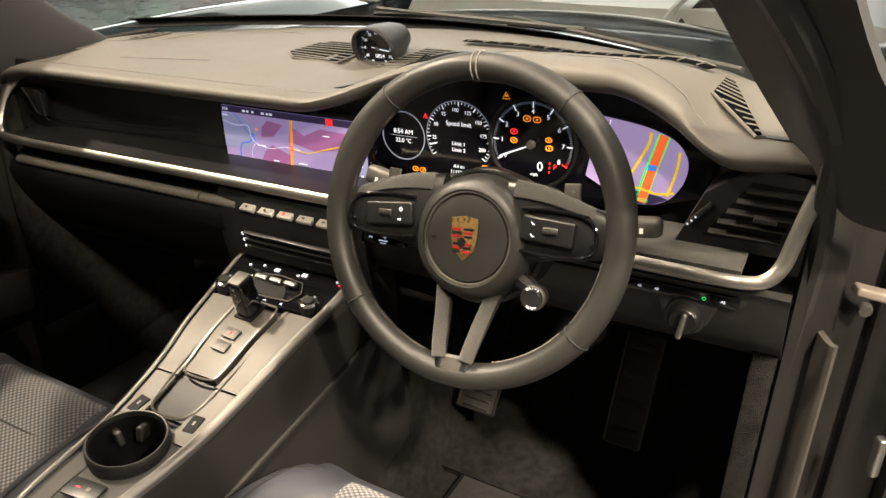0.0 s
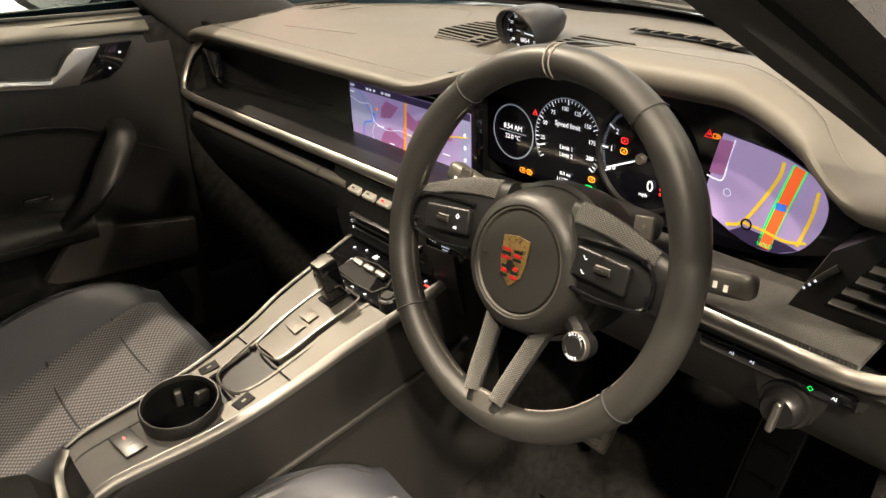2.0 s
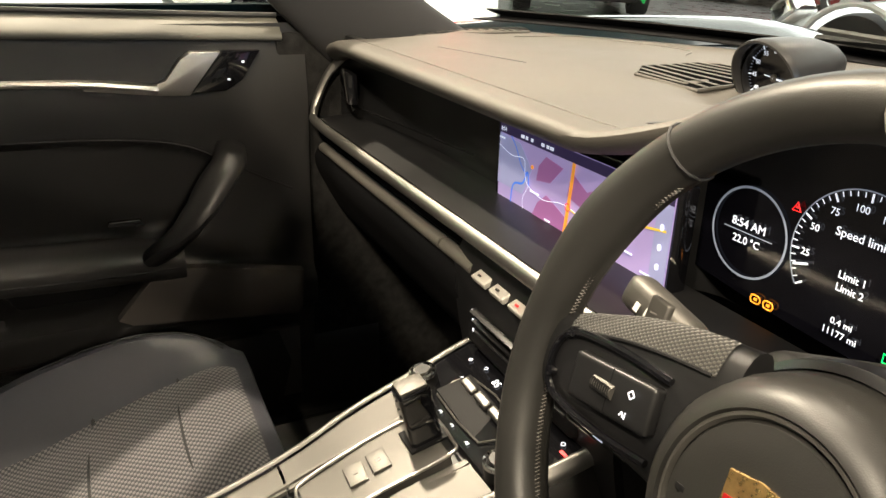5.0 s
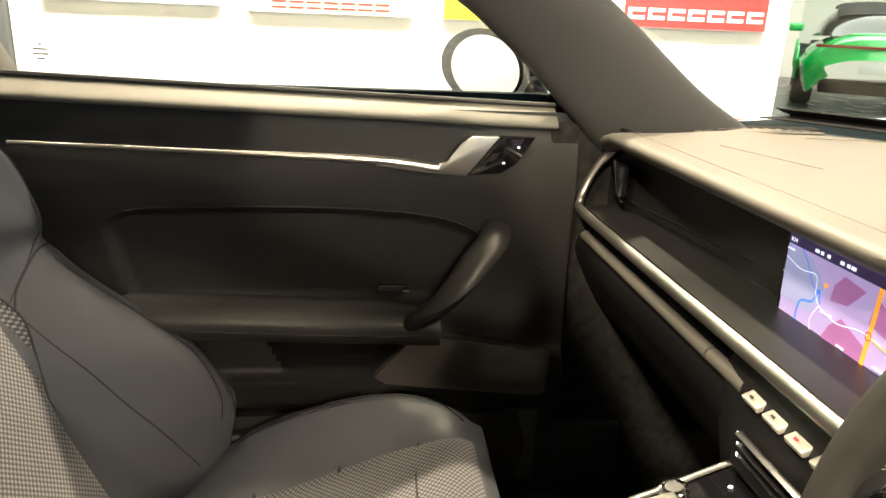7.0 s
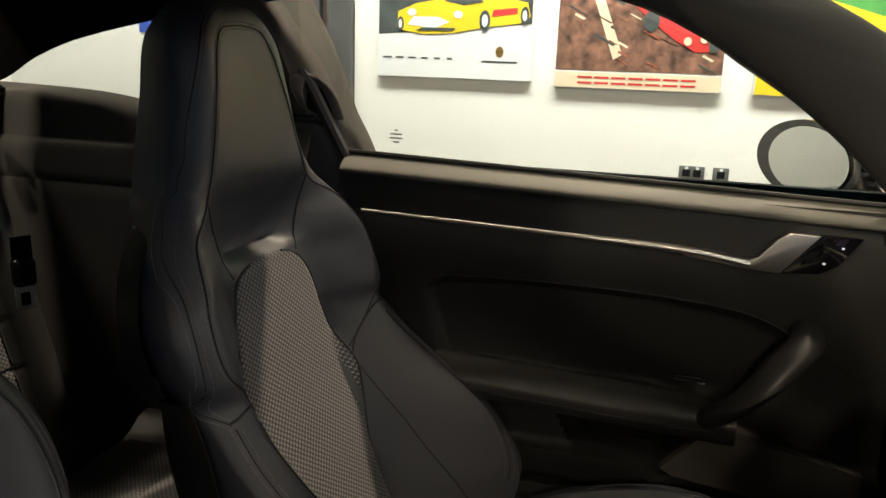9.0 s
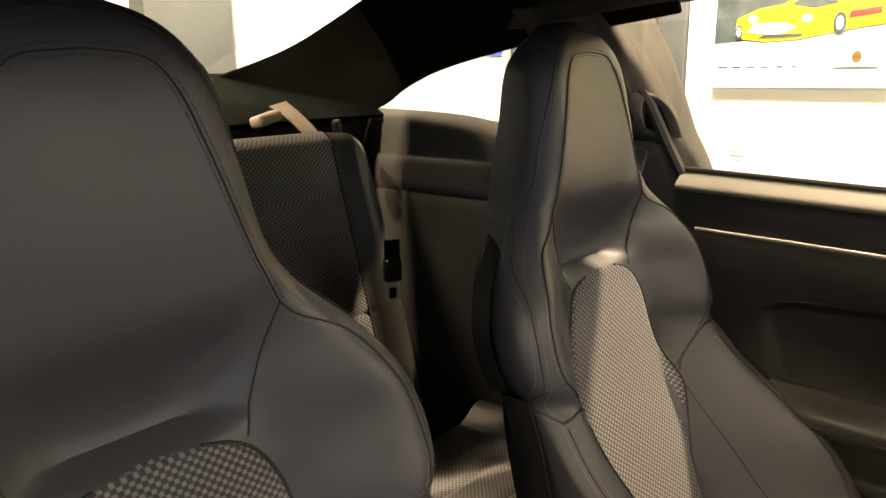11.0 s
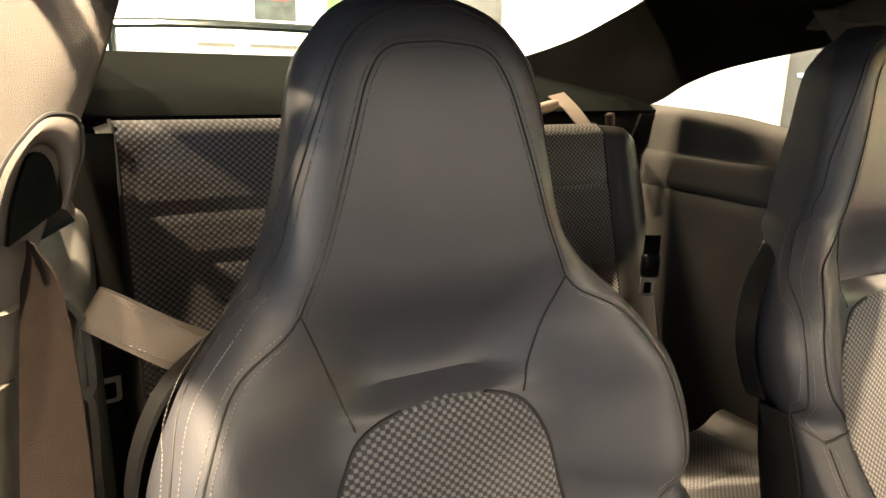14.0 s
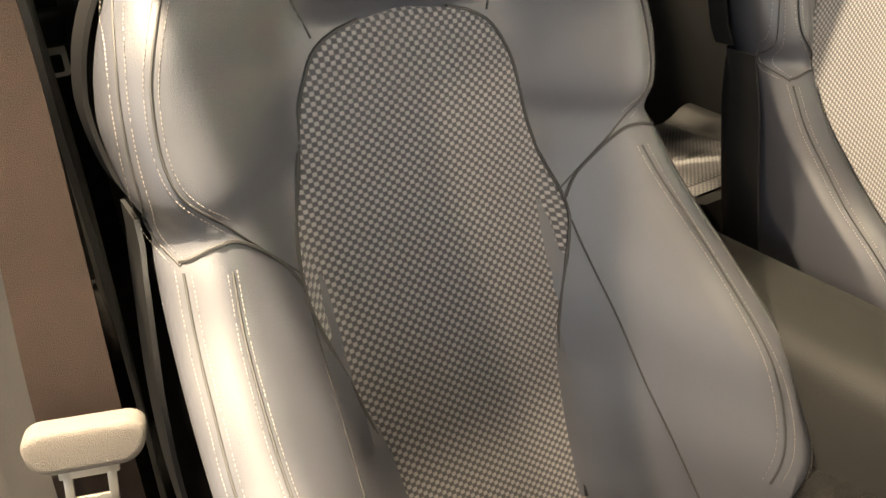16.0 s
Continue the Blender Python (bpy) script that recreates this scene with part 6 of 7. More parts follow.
part("bezel", lathe([(0.0368, 0.0035), (0.0355, 0.0035), (0.0345, 0.001), (0.0340, -0.004)], 48), SATIN, clock, "satin black bezel")
dial = part("dial", lathe([(0.0005, -0.004), (0.0345, -0.004)], 48), G_BLACK, clock)
for k in range(60):
    a = math.tau * k / 60
    big = k % 5 == 0
    part("mark", obox((0.0318 * math.sin(a), 0.0318 * math.cos(a), -0.0033), (0.0011 if big else 0.0005, 0.0036 if big else 0.002, 0.0004), (0, 0, -math.degrees(a)), 0), G_WHITE if big else G_DIM, dial, smooth=False)
for k in range(12):
    a = math.tau * k / 12
    words(str(5 * k if k else 60), 0.0062, G_WHITE, dial, pose(0.0258 * math.sin(a), 0.0258 * math.cos(a), -0.0033))
part("hand", obox((0.011, -0.0015, -0.0018), (0.024, 0.0017, 0.0006), (0, 0, -7), 0), G_WHITE, clock, smooth=False)
part("second_hand", obox((-0.006, 0.0010, -0.0021), (0.012, 0.0009, 0.0005), (0, 0, -7), 0), G_WHITE, clock, smooth=False)
part("hub", lathe([(0.0005, -0.0005), (0.0036, -0.001), (0.004, -0.003)], 18), DARKSILVER, clock)
words("0854", 0.0092, G_WHITE, clock, pose(0.003, -0.0128, -0.0030))


# ---- displays ----
def facing(y):
    """Own axes x, z of a sheet that faces the cabin, raised towards it."""
    return Matrix(((1, 0, 0, 0), (0, 0, -1, y), (0, 1, 0, 0), (0, 0, 0, 1)))


def flat(name, outline, material, parent, d, lift=0.0006, label=""):
    bm = prism(outline, lift)
    bm.transform(pose(0, 0, d))
    return part(name, bm, material, parent, label, smooth=False)


def road(name, pts, w, material, parent, d, n=5):
    """A line of width w drawn on a display."""
    c = cr([(a, b, 0) for a, b in pts], n)
    rows = []
    for i, p in enumerate(c):
        t = (c[min(i + 1, len(c) - 1)] - c[max(i - 1, 0)]).normalized()
        q = Vector((-t.y, t.x, 0)) * w / 2
        rows.append([p + q + Vector((0, 0, d)), p - q + Vector((0, 0, d))])
    return part(name, grid(rows), material, parent, smooth=False)


def rect(x0, x1, z0, z1):
    return [(x0, z0), (x1, z0), (x1, z1), (x0, z1)]


def ringed(name, cx, cz, r, w, material, parent, d, n=48, a0=0.0, a1=math.tau):
    rows = [[(cx + q * math.sin(a), cz + q * math.cos(a), d) for q in (r - w, r)] for a in (a0 + (a1 - a0) * k / n for k in range(n + 1))]
    return part(name, grid(rows), material, parent, smooth=False)


# centre touchscreen with a lilac map
scr = thing("touchscreen", "wide centre touchscreen showing a lilac street map", "screen", DM @ facing(1.004))
part("housing", obox((-0.015, 0.815, -0.008), (0.292, 0.118, 0.014), (0, 0, 0), 0.004), GLOSS, scr, "gloss black glass front")
X0, X1, Z0, Z1 = -0.152, 0.122, 0.764, 0.866
flat("map_ground", rect(X0, X1, Z0, Z1), G_MAP, scr, -0.0005, 0.0008, "lilac map")
flat("map_district", [(-0.152, 0.80), (-0.10, 0.80), (-0.085, 0.83), (-0.11, 0.852), (-0.152, 0.855)], G_MAPGREY, scr, 0.0006)
flat("map_district", [(-0.09, 0.764), (-0.07, 0.80), (-0.055, 0.812), (-0.02, 0.80), (-0.025, 0.764)], G_MAPPINK, scr, 0.0006)
flat("map_district", [(-0.075, 0.822), (-0.05, 0.826), (-0.03, 0.846), (-0.06, 0.850), (-0.072, 0.838)], G_MAPPINK, scr, 0.0006)
flat("map_district", [(-0.02, 0.822), (0.03, 0.812), (0.085, 0.822), (0.09, 0.846), (0.04, 0.848), (0.01, 0.834), (-0.015, 0.846)], G_MAPPINK, scr, 0.0006)
road("map_river", [(-0.118, 0.764), (-0.122, 0.785), (-0.118, 0.806), (-0.100, 0.812), (-0.092, 0.826), (-0.088, 0.812)], 0.0022, G_BLUE, scr, 0.0013)
road("map_river", [(-0.128, 0.856), (-0.116, 0.845), (-0.105, 0.830), (-0.092, 0.822)], 0.0014, G_BLUE, scr, 0.0013)
road("map_road", [(-0.152, 0.842), (-0.125, 0.836), (-0.100, 0.838), (-0.096, 0.822), (-0.088, 0.812), (-0.060, 0.806), (-0.028, 0.812), (0.0, 0.810)], 0.0008, G_WHITE, scr, 0.0016)
road("map_road", [(-0.088, 0.812), (-0.098, 0.795), (-0.092, 0.778), (-0.085, 0.764)], 0.0006, G_WHITE, scr, 0.0016)
road("map_motorway", [(-0.021, 0.764), (-0.017, 0.80), (-0.014, 0.83), (-0.012, 0.856)], 0.0052, G_ROAD, scr, 0.0018)
road("map_route", [(-0.015, 0.811), (0.012, 0.808), (0.034, 0.813), (0.06, 0.822)], 0.0014, G_YELLOW, scr, 0.0020)
road("map_route", [(0.05, 0.818), (0.085, 0.828), (0.118, 0.834)], 0.0020, G_YELLOW, scr, 0.0020)
ringed("map_cursor", -0.016, 0.812, 0.0042, 0.0010, G_RED, scr, 0.0024, 20)
flat("map_marker", blob(-0.082, 0.834, 0.0022, 0.0022, 10), G_ORANGE, scr, 0.0022)
flat("header_bar", rect(X0, X1, 0.856, Z1), G_BAR, scr, 0.0010)
flat("footer_bar", rect(X0, -0.112, Z0, 0.777), G_BAR, scr, 0.0010)
words("8:54", 0.0062, G_WHITE, scr, pose(-0.143, 0.8605, 0.0020))
for x, w in ((-0.104, 0.006), (-0.096, 0.004), (-0.086, 0.004), (-0.066, 0.005), (-0.057, 0.004), (-0.050, 0.006)):
    flat("status_mark", rect(x - w / 2, x + w / 2, 0.8590, 0.8622), G_WHITE, scr, 0.0020)
flat("search_button", rect(0.054, 0.066, 0.8555, 0.8655), G_RED, scr, 0.0022)
for x, z, w in ((-0.145, 0.850, 0.011), (-0.075, 0.808, 0.016), (-0.048, 0.787, 0.010), (-0.046, 0.782, 0.008), (0.004, 0.789, 0.016), (0.075, 0.80, 0.014), (0.052, 0.838, 0.012), (0.10, 0.79, 0.012), (-0.137, 0.770, 0.016)):
    flat("map_caption", rect(x - w / 2, x + w / 2, z, z + 0.0016), G_WHITE, scr, 0.0020)
for k in range(4):
    flat("side_icon", blob(0.113, 0.785 + 0.017 * k, 0.0022, 0.0030, 8), G_WHITE, scr, 0.0022)
flat("side_bar", rect(0.104, X1, Z0, 0.856), G_MAPGREY, scr, 0.0010)

# instrument cluster
clu = thing("instrument_cluster", "dark instrument cluster with lit dials and a map pane", "instrument cluster", DM @ facing(1.042))
part("backplate", thick(patch([[(0.095, 0.80, -0.006), (0.20, 0.790, -0.006), (0.34, 0.786, -0.006), (0.48, 0.786, -0.006), (0.578, 0.815, -0.004)], [(0.09, 0.85, -0.006), (0.20, 0.85, -0.006), (0.34, 0.85, -0.006), (0.48, 0.85, -0.006), (0.590, 0.855, -0.004)], [(0.10, 0.895, -0.006), (0.20, 0.925, -0.006), (0.34, 0.938, -0.006), (0.48, 0.930, -0.006), (0.576, 0.890, -0.004)]], 6, 6), 0.004), G_BLACK, clu, "black glass")
ringed("dial_ring", 0.161, 0.843, 0.036, 0.0018, G_DIM, clu, 0.0)
words("8:54 AM", 0.0095, G_WHITE, clu, pose(0.161, 0.849, 0.0006))
words("22.0 °C", 0.0085, G_WHITE, clu, pose(0.161, 0.836, 0.0006))
flat("divider", rect(0.138, 0.184, 0.8424, 0.8429), G_DIM, clu, 0.0)
SX, SZ = 0.251, 0.851
ringed("dial_ring", SX, SZ, 0.0515, 0.0010, G_DIM, clu, 0.0, 60, radians(-125), radians(125))
for k in range(41):
    a = radians(-125 + 250 * k / 40)
    big = k % 5 == 0
    L = 0.006 if big else 0.0035
    part("tick", obox((SX + (0.050 - L / 2) * math.sin(a), SZ + (0.050 - L / 2) * math.cos(a), 0.0004), (0.0013 if big else 0.0006, L, 0.0004), (0, 0, -math.degrees(a)), 0), G_WHITE, clu, smooth=False)
for k, tx in enumerate(("25", "50", "75", "100", "125", "150", "175", "200")):
    a = radians(-125 + 250 * (k + 1) / 8.5)
    words(tx, 0.0072, G_WHITE, clu, pose(SX + 0.0385 * math.sin(a), SZ + 0.0385 * math.cos(a), 0.0006))
words("Speed limit", 0.0088, G_WHITE, clu, pose(SX, SZ + 0.019, 0.0006))
words("Limit 1", 0.0075, G_WHITE, clu, pose(SX, SZ - 0.009, 0.0006))
words("Limit 2", 0.0075, G_WHITE, clu, pose(SX, SZ - 0.018, 0.0006))
words("0.4 mi", 0.0068, G_WHITE, clu, pose(SX, SZ - 0.042, 0.0006))
words("11177 mi", 0.0072, G_WHITE, clu, pose(SX, SZ - 0.0505, 0.0006))
part("needle", obox((SX - 0.040, SZ - 0.013, 0.001), (0.012, 0.0016, 0.0006), (0, 0, 18), 0), G_WHITE, clu, smooth=False)
TX, TZ = 0.360, 0.856
part("tacho_well", lathe([(0.058, -0.001), (0.060, 0.004), (0.063, 0.004), (0.064, -0.001)], 48), SATIN, clu, m=pose(TX, TZ, 0))
for k in range(81):
    a = radians(-118 + 236 * k / 80)
    big = k % 10 == 0
    L = 0.008 if big else 0.0035
    part("tick", obox((TX + (0.056 - L / 2) * math.sin(a), TZ + (0.056 - L / 2) * math.cos(a), 0.0004), (0.0016 if big else 0.0005, L, 0.0004), (0, 0, -math.degrees(a)), 0), G_RED if k > 77 else (G_WHITE if big else G_DIM), clu, smooth=False)
for k in range(9):
    a = radians(-118 + 236 * k / 8)
    words(str(k), 0.0088, G_WHITE, clu, pose(TX + 0.043 * math.sin(a), TZ + 0.043 * math.cos(a), 0.0006))
part("needle", obox((TX - 0.020, TZ - 0.0095, 0.006), (0.052, 0.0017, 0.0008), (0, 0, 24), 0), G_WHITE, clu, "white needle", smooth=False)
part("needle_hub", lathe([(0.0003, 0.009), (0.005, 0.009), (0.006, 0.007), (0.006, 0.002)], 20), DARKSILVER, clu, m=pose(TX, TZ, 0))
words("0", 0.018, G_WHITE, clu, pose(TX + 0.012, TZ - 0.030, 0.0006))
words("mph", 0.0062, G_WHITE, clu, pose(TX + 0.004, TZ - 0.0415, 0.0006))
words("P", 0.0105, G_RED, clu, pose(TX + 0.033, TZ - 0.028, 0.0006))
for k in range(3):
    flat("gear_mark", rect(TX + 0.0245, TX + 0.0262, TZ - 0.037 + 0.006 * k, TZ - 0.034 + 0.006 * k), G_RED, clu, 0.0003)


def telltale(x, z, material, kind, s=1.0):
    """A small lit warning symbol, drawn in outline with a stroke inside."""
    o = [Vector((x + s * a, z + s * b, 0.0008)) for a, b in kind]
    lamp_icon = part("warning_lamp", tube(o, 0.0007, 4, closed=True, up=(0, 0, 1)), material, clu, smooth=False)
    flat("symbol_stroke", rect(x - 0.0016 * s, x + 0.0016 * s, z - 0.0012 * s, z + 0.0012 * s), material, lamp_icon, 0.0004)
    return lamp_icon


TRI, BOXY = [(-0.005, -0.004), (0.005, -0.004), (0, 0.005)], rounded(0.010, 0.007, 0.003, 2)
LAMP = [(-0.006, -0.003), (0.001, -0.003), (0.005, -0.001), (0.005, 0.001), (0.001, 0.003), (-0.006, 0.003)]
telltale(0.322, 0.916, G_ORANGE, TRI)
for x, z, c, k, s in ((0.352, 0.889, G_ORANGE, BOXY, 1.0), (0.366, 0.889, G_ORANGE, BOXY, 1.0), (0.334, 0.870, G_RED, BOXY, 0.9), (0.334, 0.858, G_ORANGE, BOXY, 0.9), (0.383, 0.864, G_ORANGE, BOXY, 0.8), (0.384, 0.853, G_ORANGE, BOXY, 0.9), (0.199, 0.876, G_RED, TRI, 0.7), (0.180, 0.796, G_ORANGE, BOXY, 0.9), (0.192, 0.796, G_ORANGE, BOXY, 0.9), (0.292, 0.813, G_ORANGE, BOXY, 0.9), (0.290, 0.801, G_GREEN, LAMP, 1.0), (0.434, 0.900, G_RED, TRI, 0.9), (0.443, 0.899, G_ORANGE, LAMP, 0.7)):
    telltale(x, z, c, k, s)
# map pane at the far end
flat("map_pane", [(p.x, p.y) for p in cr([(a, b, 0) for a, b in [(0.449, 0.904), (0.505, 0.896), (0.540, 0.884), (0.556, 0.868), (0.561, 0.850), (0.556, 0.828), (0.542, 0.808), (0.520, 0.798), (0.495, 0.798), (0.470, 0.806), (0.435, 0.824)]], 4)], G_MAP, clu, 0.0, 0.0008, "lilac map pane")
flat("map_district", [(0.447, 0.898), (0.462, 0.898), (0.456, 0.862), (0.440, 0.862)], G_MAPPINK, clu, 0.0012)
road("map_road", [(0.463, 0.900), (0.459, 0.88), (0.456, 0.858), (0.448, 0.856), (0.438, 0.858)], 0.0016, G_WHITE, clu, 0.0016, 3)
road("map_road", [(0.466, 0.812), (0.485, 0.822), (0.510, 0.870), (0.514, 0.890)], 0.0036, G_YELLOW, clu, 0.0018)
road("map_verge", [(0.508, 0.800), (0.517, 0.84), (0.530, 0.888)], 0.0145, G_GREEN, clu, 0.0020)
road("map_motorway", [(0.509, 0.800), (0.518, 0.84), (0.530, 0.888)], 0.0110, G_HOT, clu, 0.0023)
road("map_road", [(0.540, 0.812), (0.548, 0.845), (0.550, 0.870)], 0.0034, G_YELLOW, clu, 0.0018)
road("map_route", [(0.483, 0.820), (0.505, 0.818), (0.528, 0.814), (0.548, 0.818)], 0.0030, G_YELLOW, clu, 0.0026)
flat("road_sign", rect(0.514, 0.524, 0.843, 0.850), G_BLUE, clu, 0.0026)
ringed("map_ring", 0.488, 0.819, 0.0062, 0.0022, G_BLACK, clu, 0.0030, 20)
ringed("map_ring", 0.463, 0.846, 0.0042, 0.0006, G_WHITE, clu, 0.0030, 20)
flat("footer", [(0.470, 0.806), (0.495, 0.798), (0.520, 0.798), (0.542, 0.808), (0.530, 0.811), (0.484, 0.815)], G_BAR, clu, 0.0014)
words("HOLD", 0.0056, G_GREEN, clu, pose(0.510, 0.8035, 0.0034))

# ---- steering wheel ----
SW = pose(0.361, 0.849, 0.828, 72, 0, 0) @ pose(0, 0, 0, 0, 0, 5.4)
wheel = thing("steering_wheel", "black leather sports steering wheel with three spokes", "steering wheel", SW)
R0 = 0.1745
N = 96
rows = []
for k in range(N):
    a = math.tau * k / N
    bulge = 1.0 + 0.10 * (math.exp(-((math.degrees(a) - 60) / 14) ** 2) + math.exp(-((math.degrees(a) - 300) / 14) ** 2))
    rr = 0.0165 * bulge
    row = []
    for i in range(14):
        b = math.tau * i / 14
        q = R0 + rr * 0.95 * math.cos(b)
        row.append((q * math.sin(a), q * math.cos(a), rr * 1.08 * math.sin(b)))
    rows.append(row)
rim = part("rim", grid(rows, close_u=True, close_v=True), RIM, wheel, "smooth black leather rim")
for deg in (38, -38, 128, -128):
    a = radians(deg)
    ring = [((R0 + 0.0164 * math.cos(b)) * math.sin(a), (R0 + 0.0164 * math.cos(b)) * math.cos(a), 0.0182 * math.sin(b)) for b in (math.tau * i / 16 for i in range(16))]
    part("join", tube(ring, 0.0011, 5, closed=True), SEAM, rim)
for o in (-1.1, 1.1):
    a = radians(o)
    ring = [((R0 + 0.0164 * math.cos(b)) * math.sin(a), (R0 + 0.0164 * math.cos(b)) * math.cos(a), 0.0182 * math.sin(b)) for b in (math.tau * i / 16 for i in range(16))]
    part("centre_mark", tube(ring, 0.0009, 5, closed=True), STITCH, rim, "pale thread at the top")
for d0, d1 in ((42, 126), (-126, -42), (132, 164), (-164, -132)):
    path = []
    n = max(30, int((d1 - d0) * 2.4))
    for k in range(n):
        a = radians(d0 + (d1 - d0) * k / (n - 1))
        z = 0.0017 * (1 if k % 2 else -1)
        path.append(((R0 - 0.0160) * math.sin(a), (R0 - 0.0160) * math.cos(a), z))
    part("lacing", tube(path, 0.00045, 5), STITCH, rim, "grey zigzag stitching")
HUBM = pose(0.003, -0.016, 0.0) @ Matrix.Scale(1.09, 4)
part("airbag_cover", lathe([(0.0005, 0.010), (0.030, 0.009), (0.0445, 0.006), (0.0465, 0.002), (0.0475, 0.002), (0.0505, 0.0075), (0.056, 0.0060), (0.0620, -0.001), (0.0660, -0.013), (0.0680, -0.028), (0.0680, -0.042)], 64), RIM, wheel, "round black airbag cover", m=HUBM)
part("cover_ring", lathe([(0.0462, 0.004), (0.0475, 0.0062), (0.0490, 0.0062), (0.0498, 0.0045)], 64), DARKSILVER, wheel, "thin silver ring", m=HUBM)
part("hub_collar", lathe([(0.0690, -0.030), (0.0735, -0.034), (0.0750, -0.050), (0.070, -0.085)], 56), SATIN, wheel, m=HUBM)
for s in (-1, 1):
    part("horn_mark", obox((s * 0.036, -0.017, 0.0085), (0.008, 0.003, 0.0008), (0, 0, 0), 0.0003), SATIN, wheel)
crest = part("badge", (lambda bm: (bm.transform(pose(0.002, -0.015, 0.0095)), bm)[1])(prism([(-0.0165, 0.022), (0, 0.0245), (0.0165, 0.022), (0.0160, 0.0), (0.0125, -0.014), (0, -0.026), (-0.0125, -0.014), (-0.0160, 0.0)], 0.0022, 0.0008)), GOLD, wheel, "gold shield badge")
for x0, z0, x1, z1, c in ((-0.0125, 0.0, -0.002, 0.0125, 0), (0.002, -0.017, 0.0105, -0.004, 0), (-0.0105, -0.017, -0.002, -0.004, 1), (0.002, 0.0, 0.0125, 0.0125, 1)):
    for k in range(3):
        h = (z1 - z0) / 3
        flat("badge_stripe", rect(x0, x1, -0.015 + z0 + h * k, -0.015 + z0 + h * (k + 0.62)), BADGE_RED if k % 2 == c else DARK, crest, 0.0118, 0.0005)
flat("badge_stripe", blob(0, -0.0205, 0.0045, 0.0058, 12), DARK, crest, 0.0121, 0.0006)
def strokes(name, marks, material, parent, m):
    """A small lit symbol drawn with thin strokes (x, y, length, width, turn)."""
    bm = bmesh.new()
    for x, y, l, w, turn in marks:
        c = obox((x, y, 0), (l, w, 0.0003), (0, 0, turn), 0)
        me = bpy.data.meshes.new("stroke")
        c.to_mesh(me)
        c.free()
        bm.from_mesh(me)
        bpy.data.meshes.remove(me)
    return part(name, bm, material, parent, smooth=False, m=m)


SYMBOLS = (((-0.0014, 0, 0.0030, 0.0008, 60), (0.0008, 0.0006, 0.0026, 0.0008, 20), (0.0020, -0.0006, 0.0022, 0.0007, 90)),
           ((-0.0012, 0.0012, 0.0034, 0.0007, 45), (0.0012, 0.0012, 0.0034, 0.0007, -45), (-0.0012, -0.0012, 0.0034, 0.0007, -45), (0.0012, -0.0012, 0.0034, 0.0007, 45)),
           ((-0.0010, 0, 0.0030, 0.0007, 60), (0.0004, 0, 0.0030, 0.0007, -60), (0.0022, 0, 0.0036, 0.0008, 90)),
           ((-0.0012, 0.0006, 0.0030, 0.0009, -50), (0.0010, -0.0010, 0.0022, 0.0009, 20)))
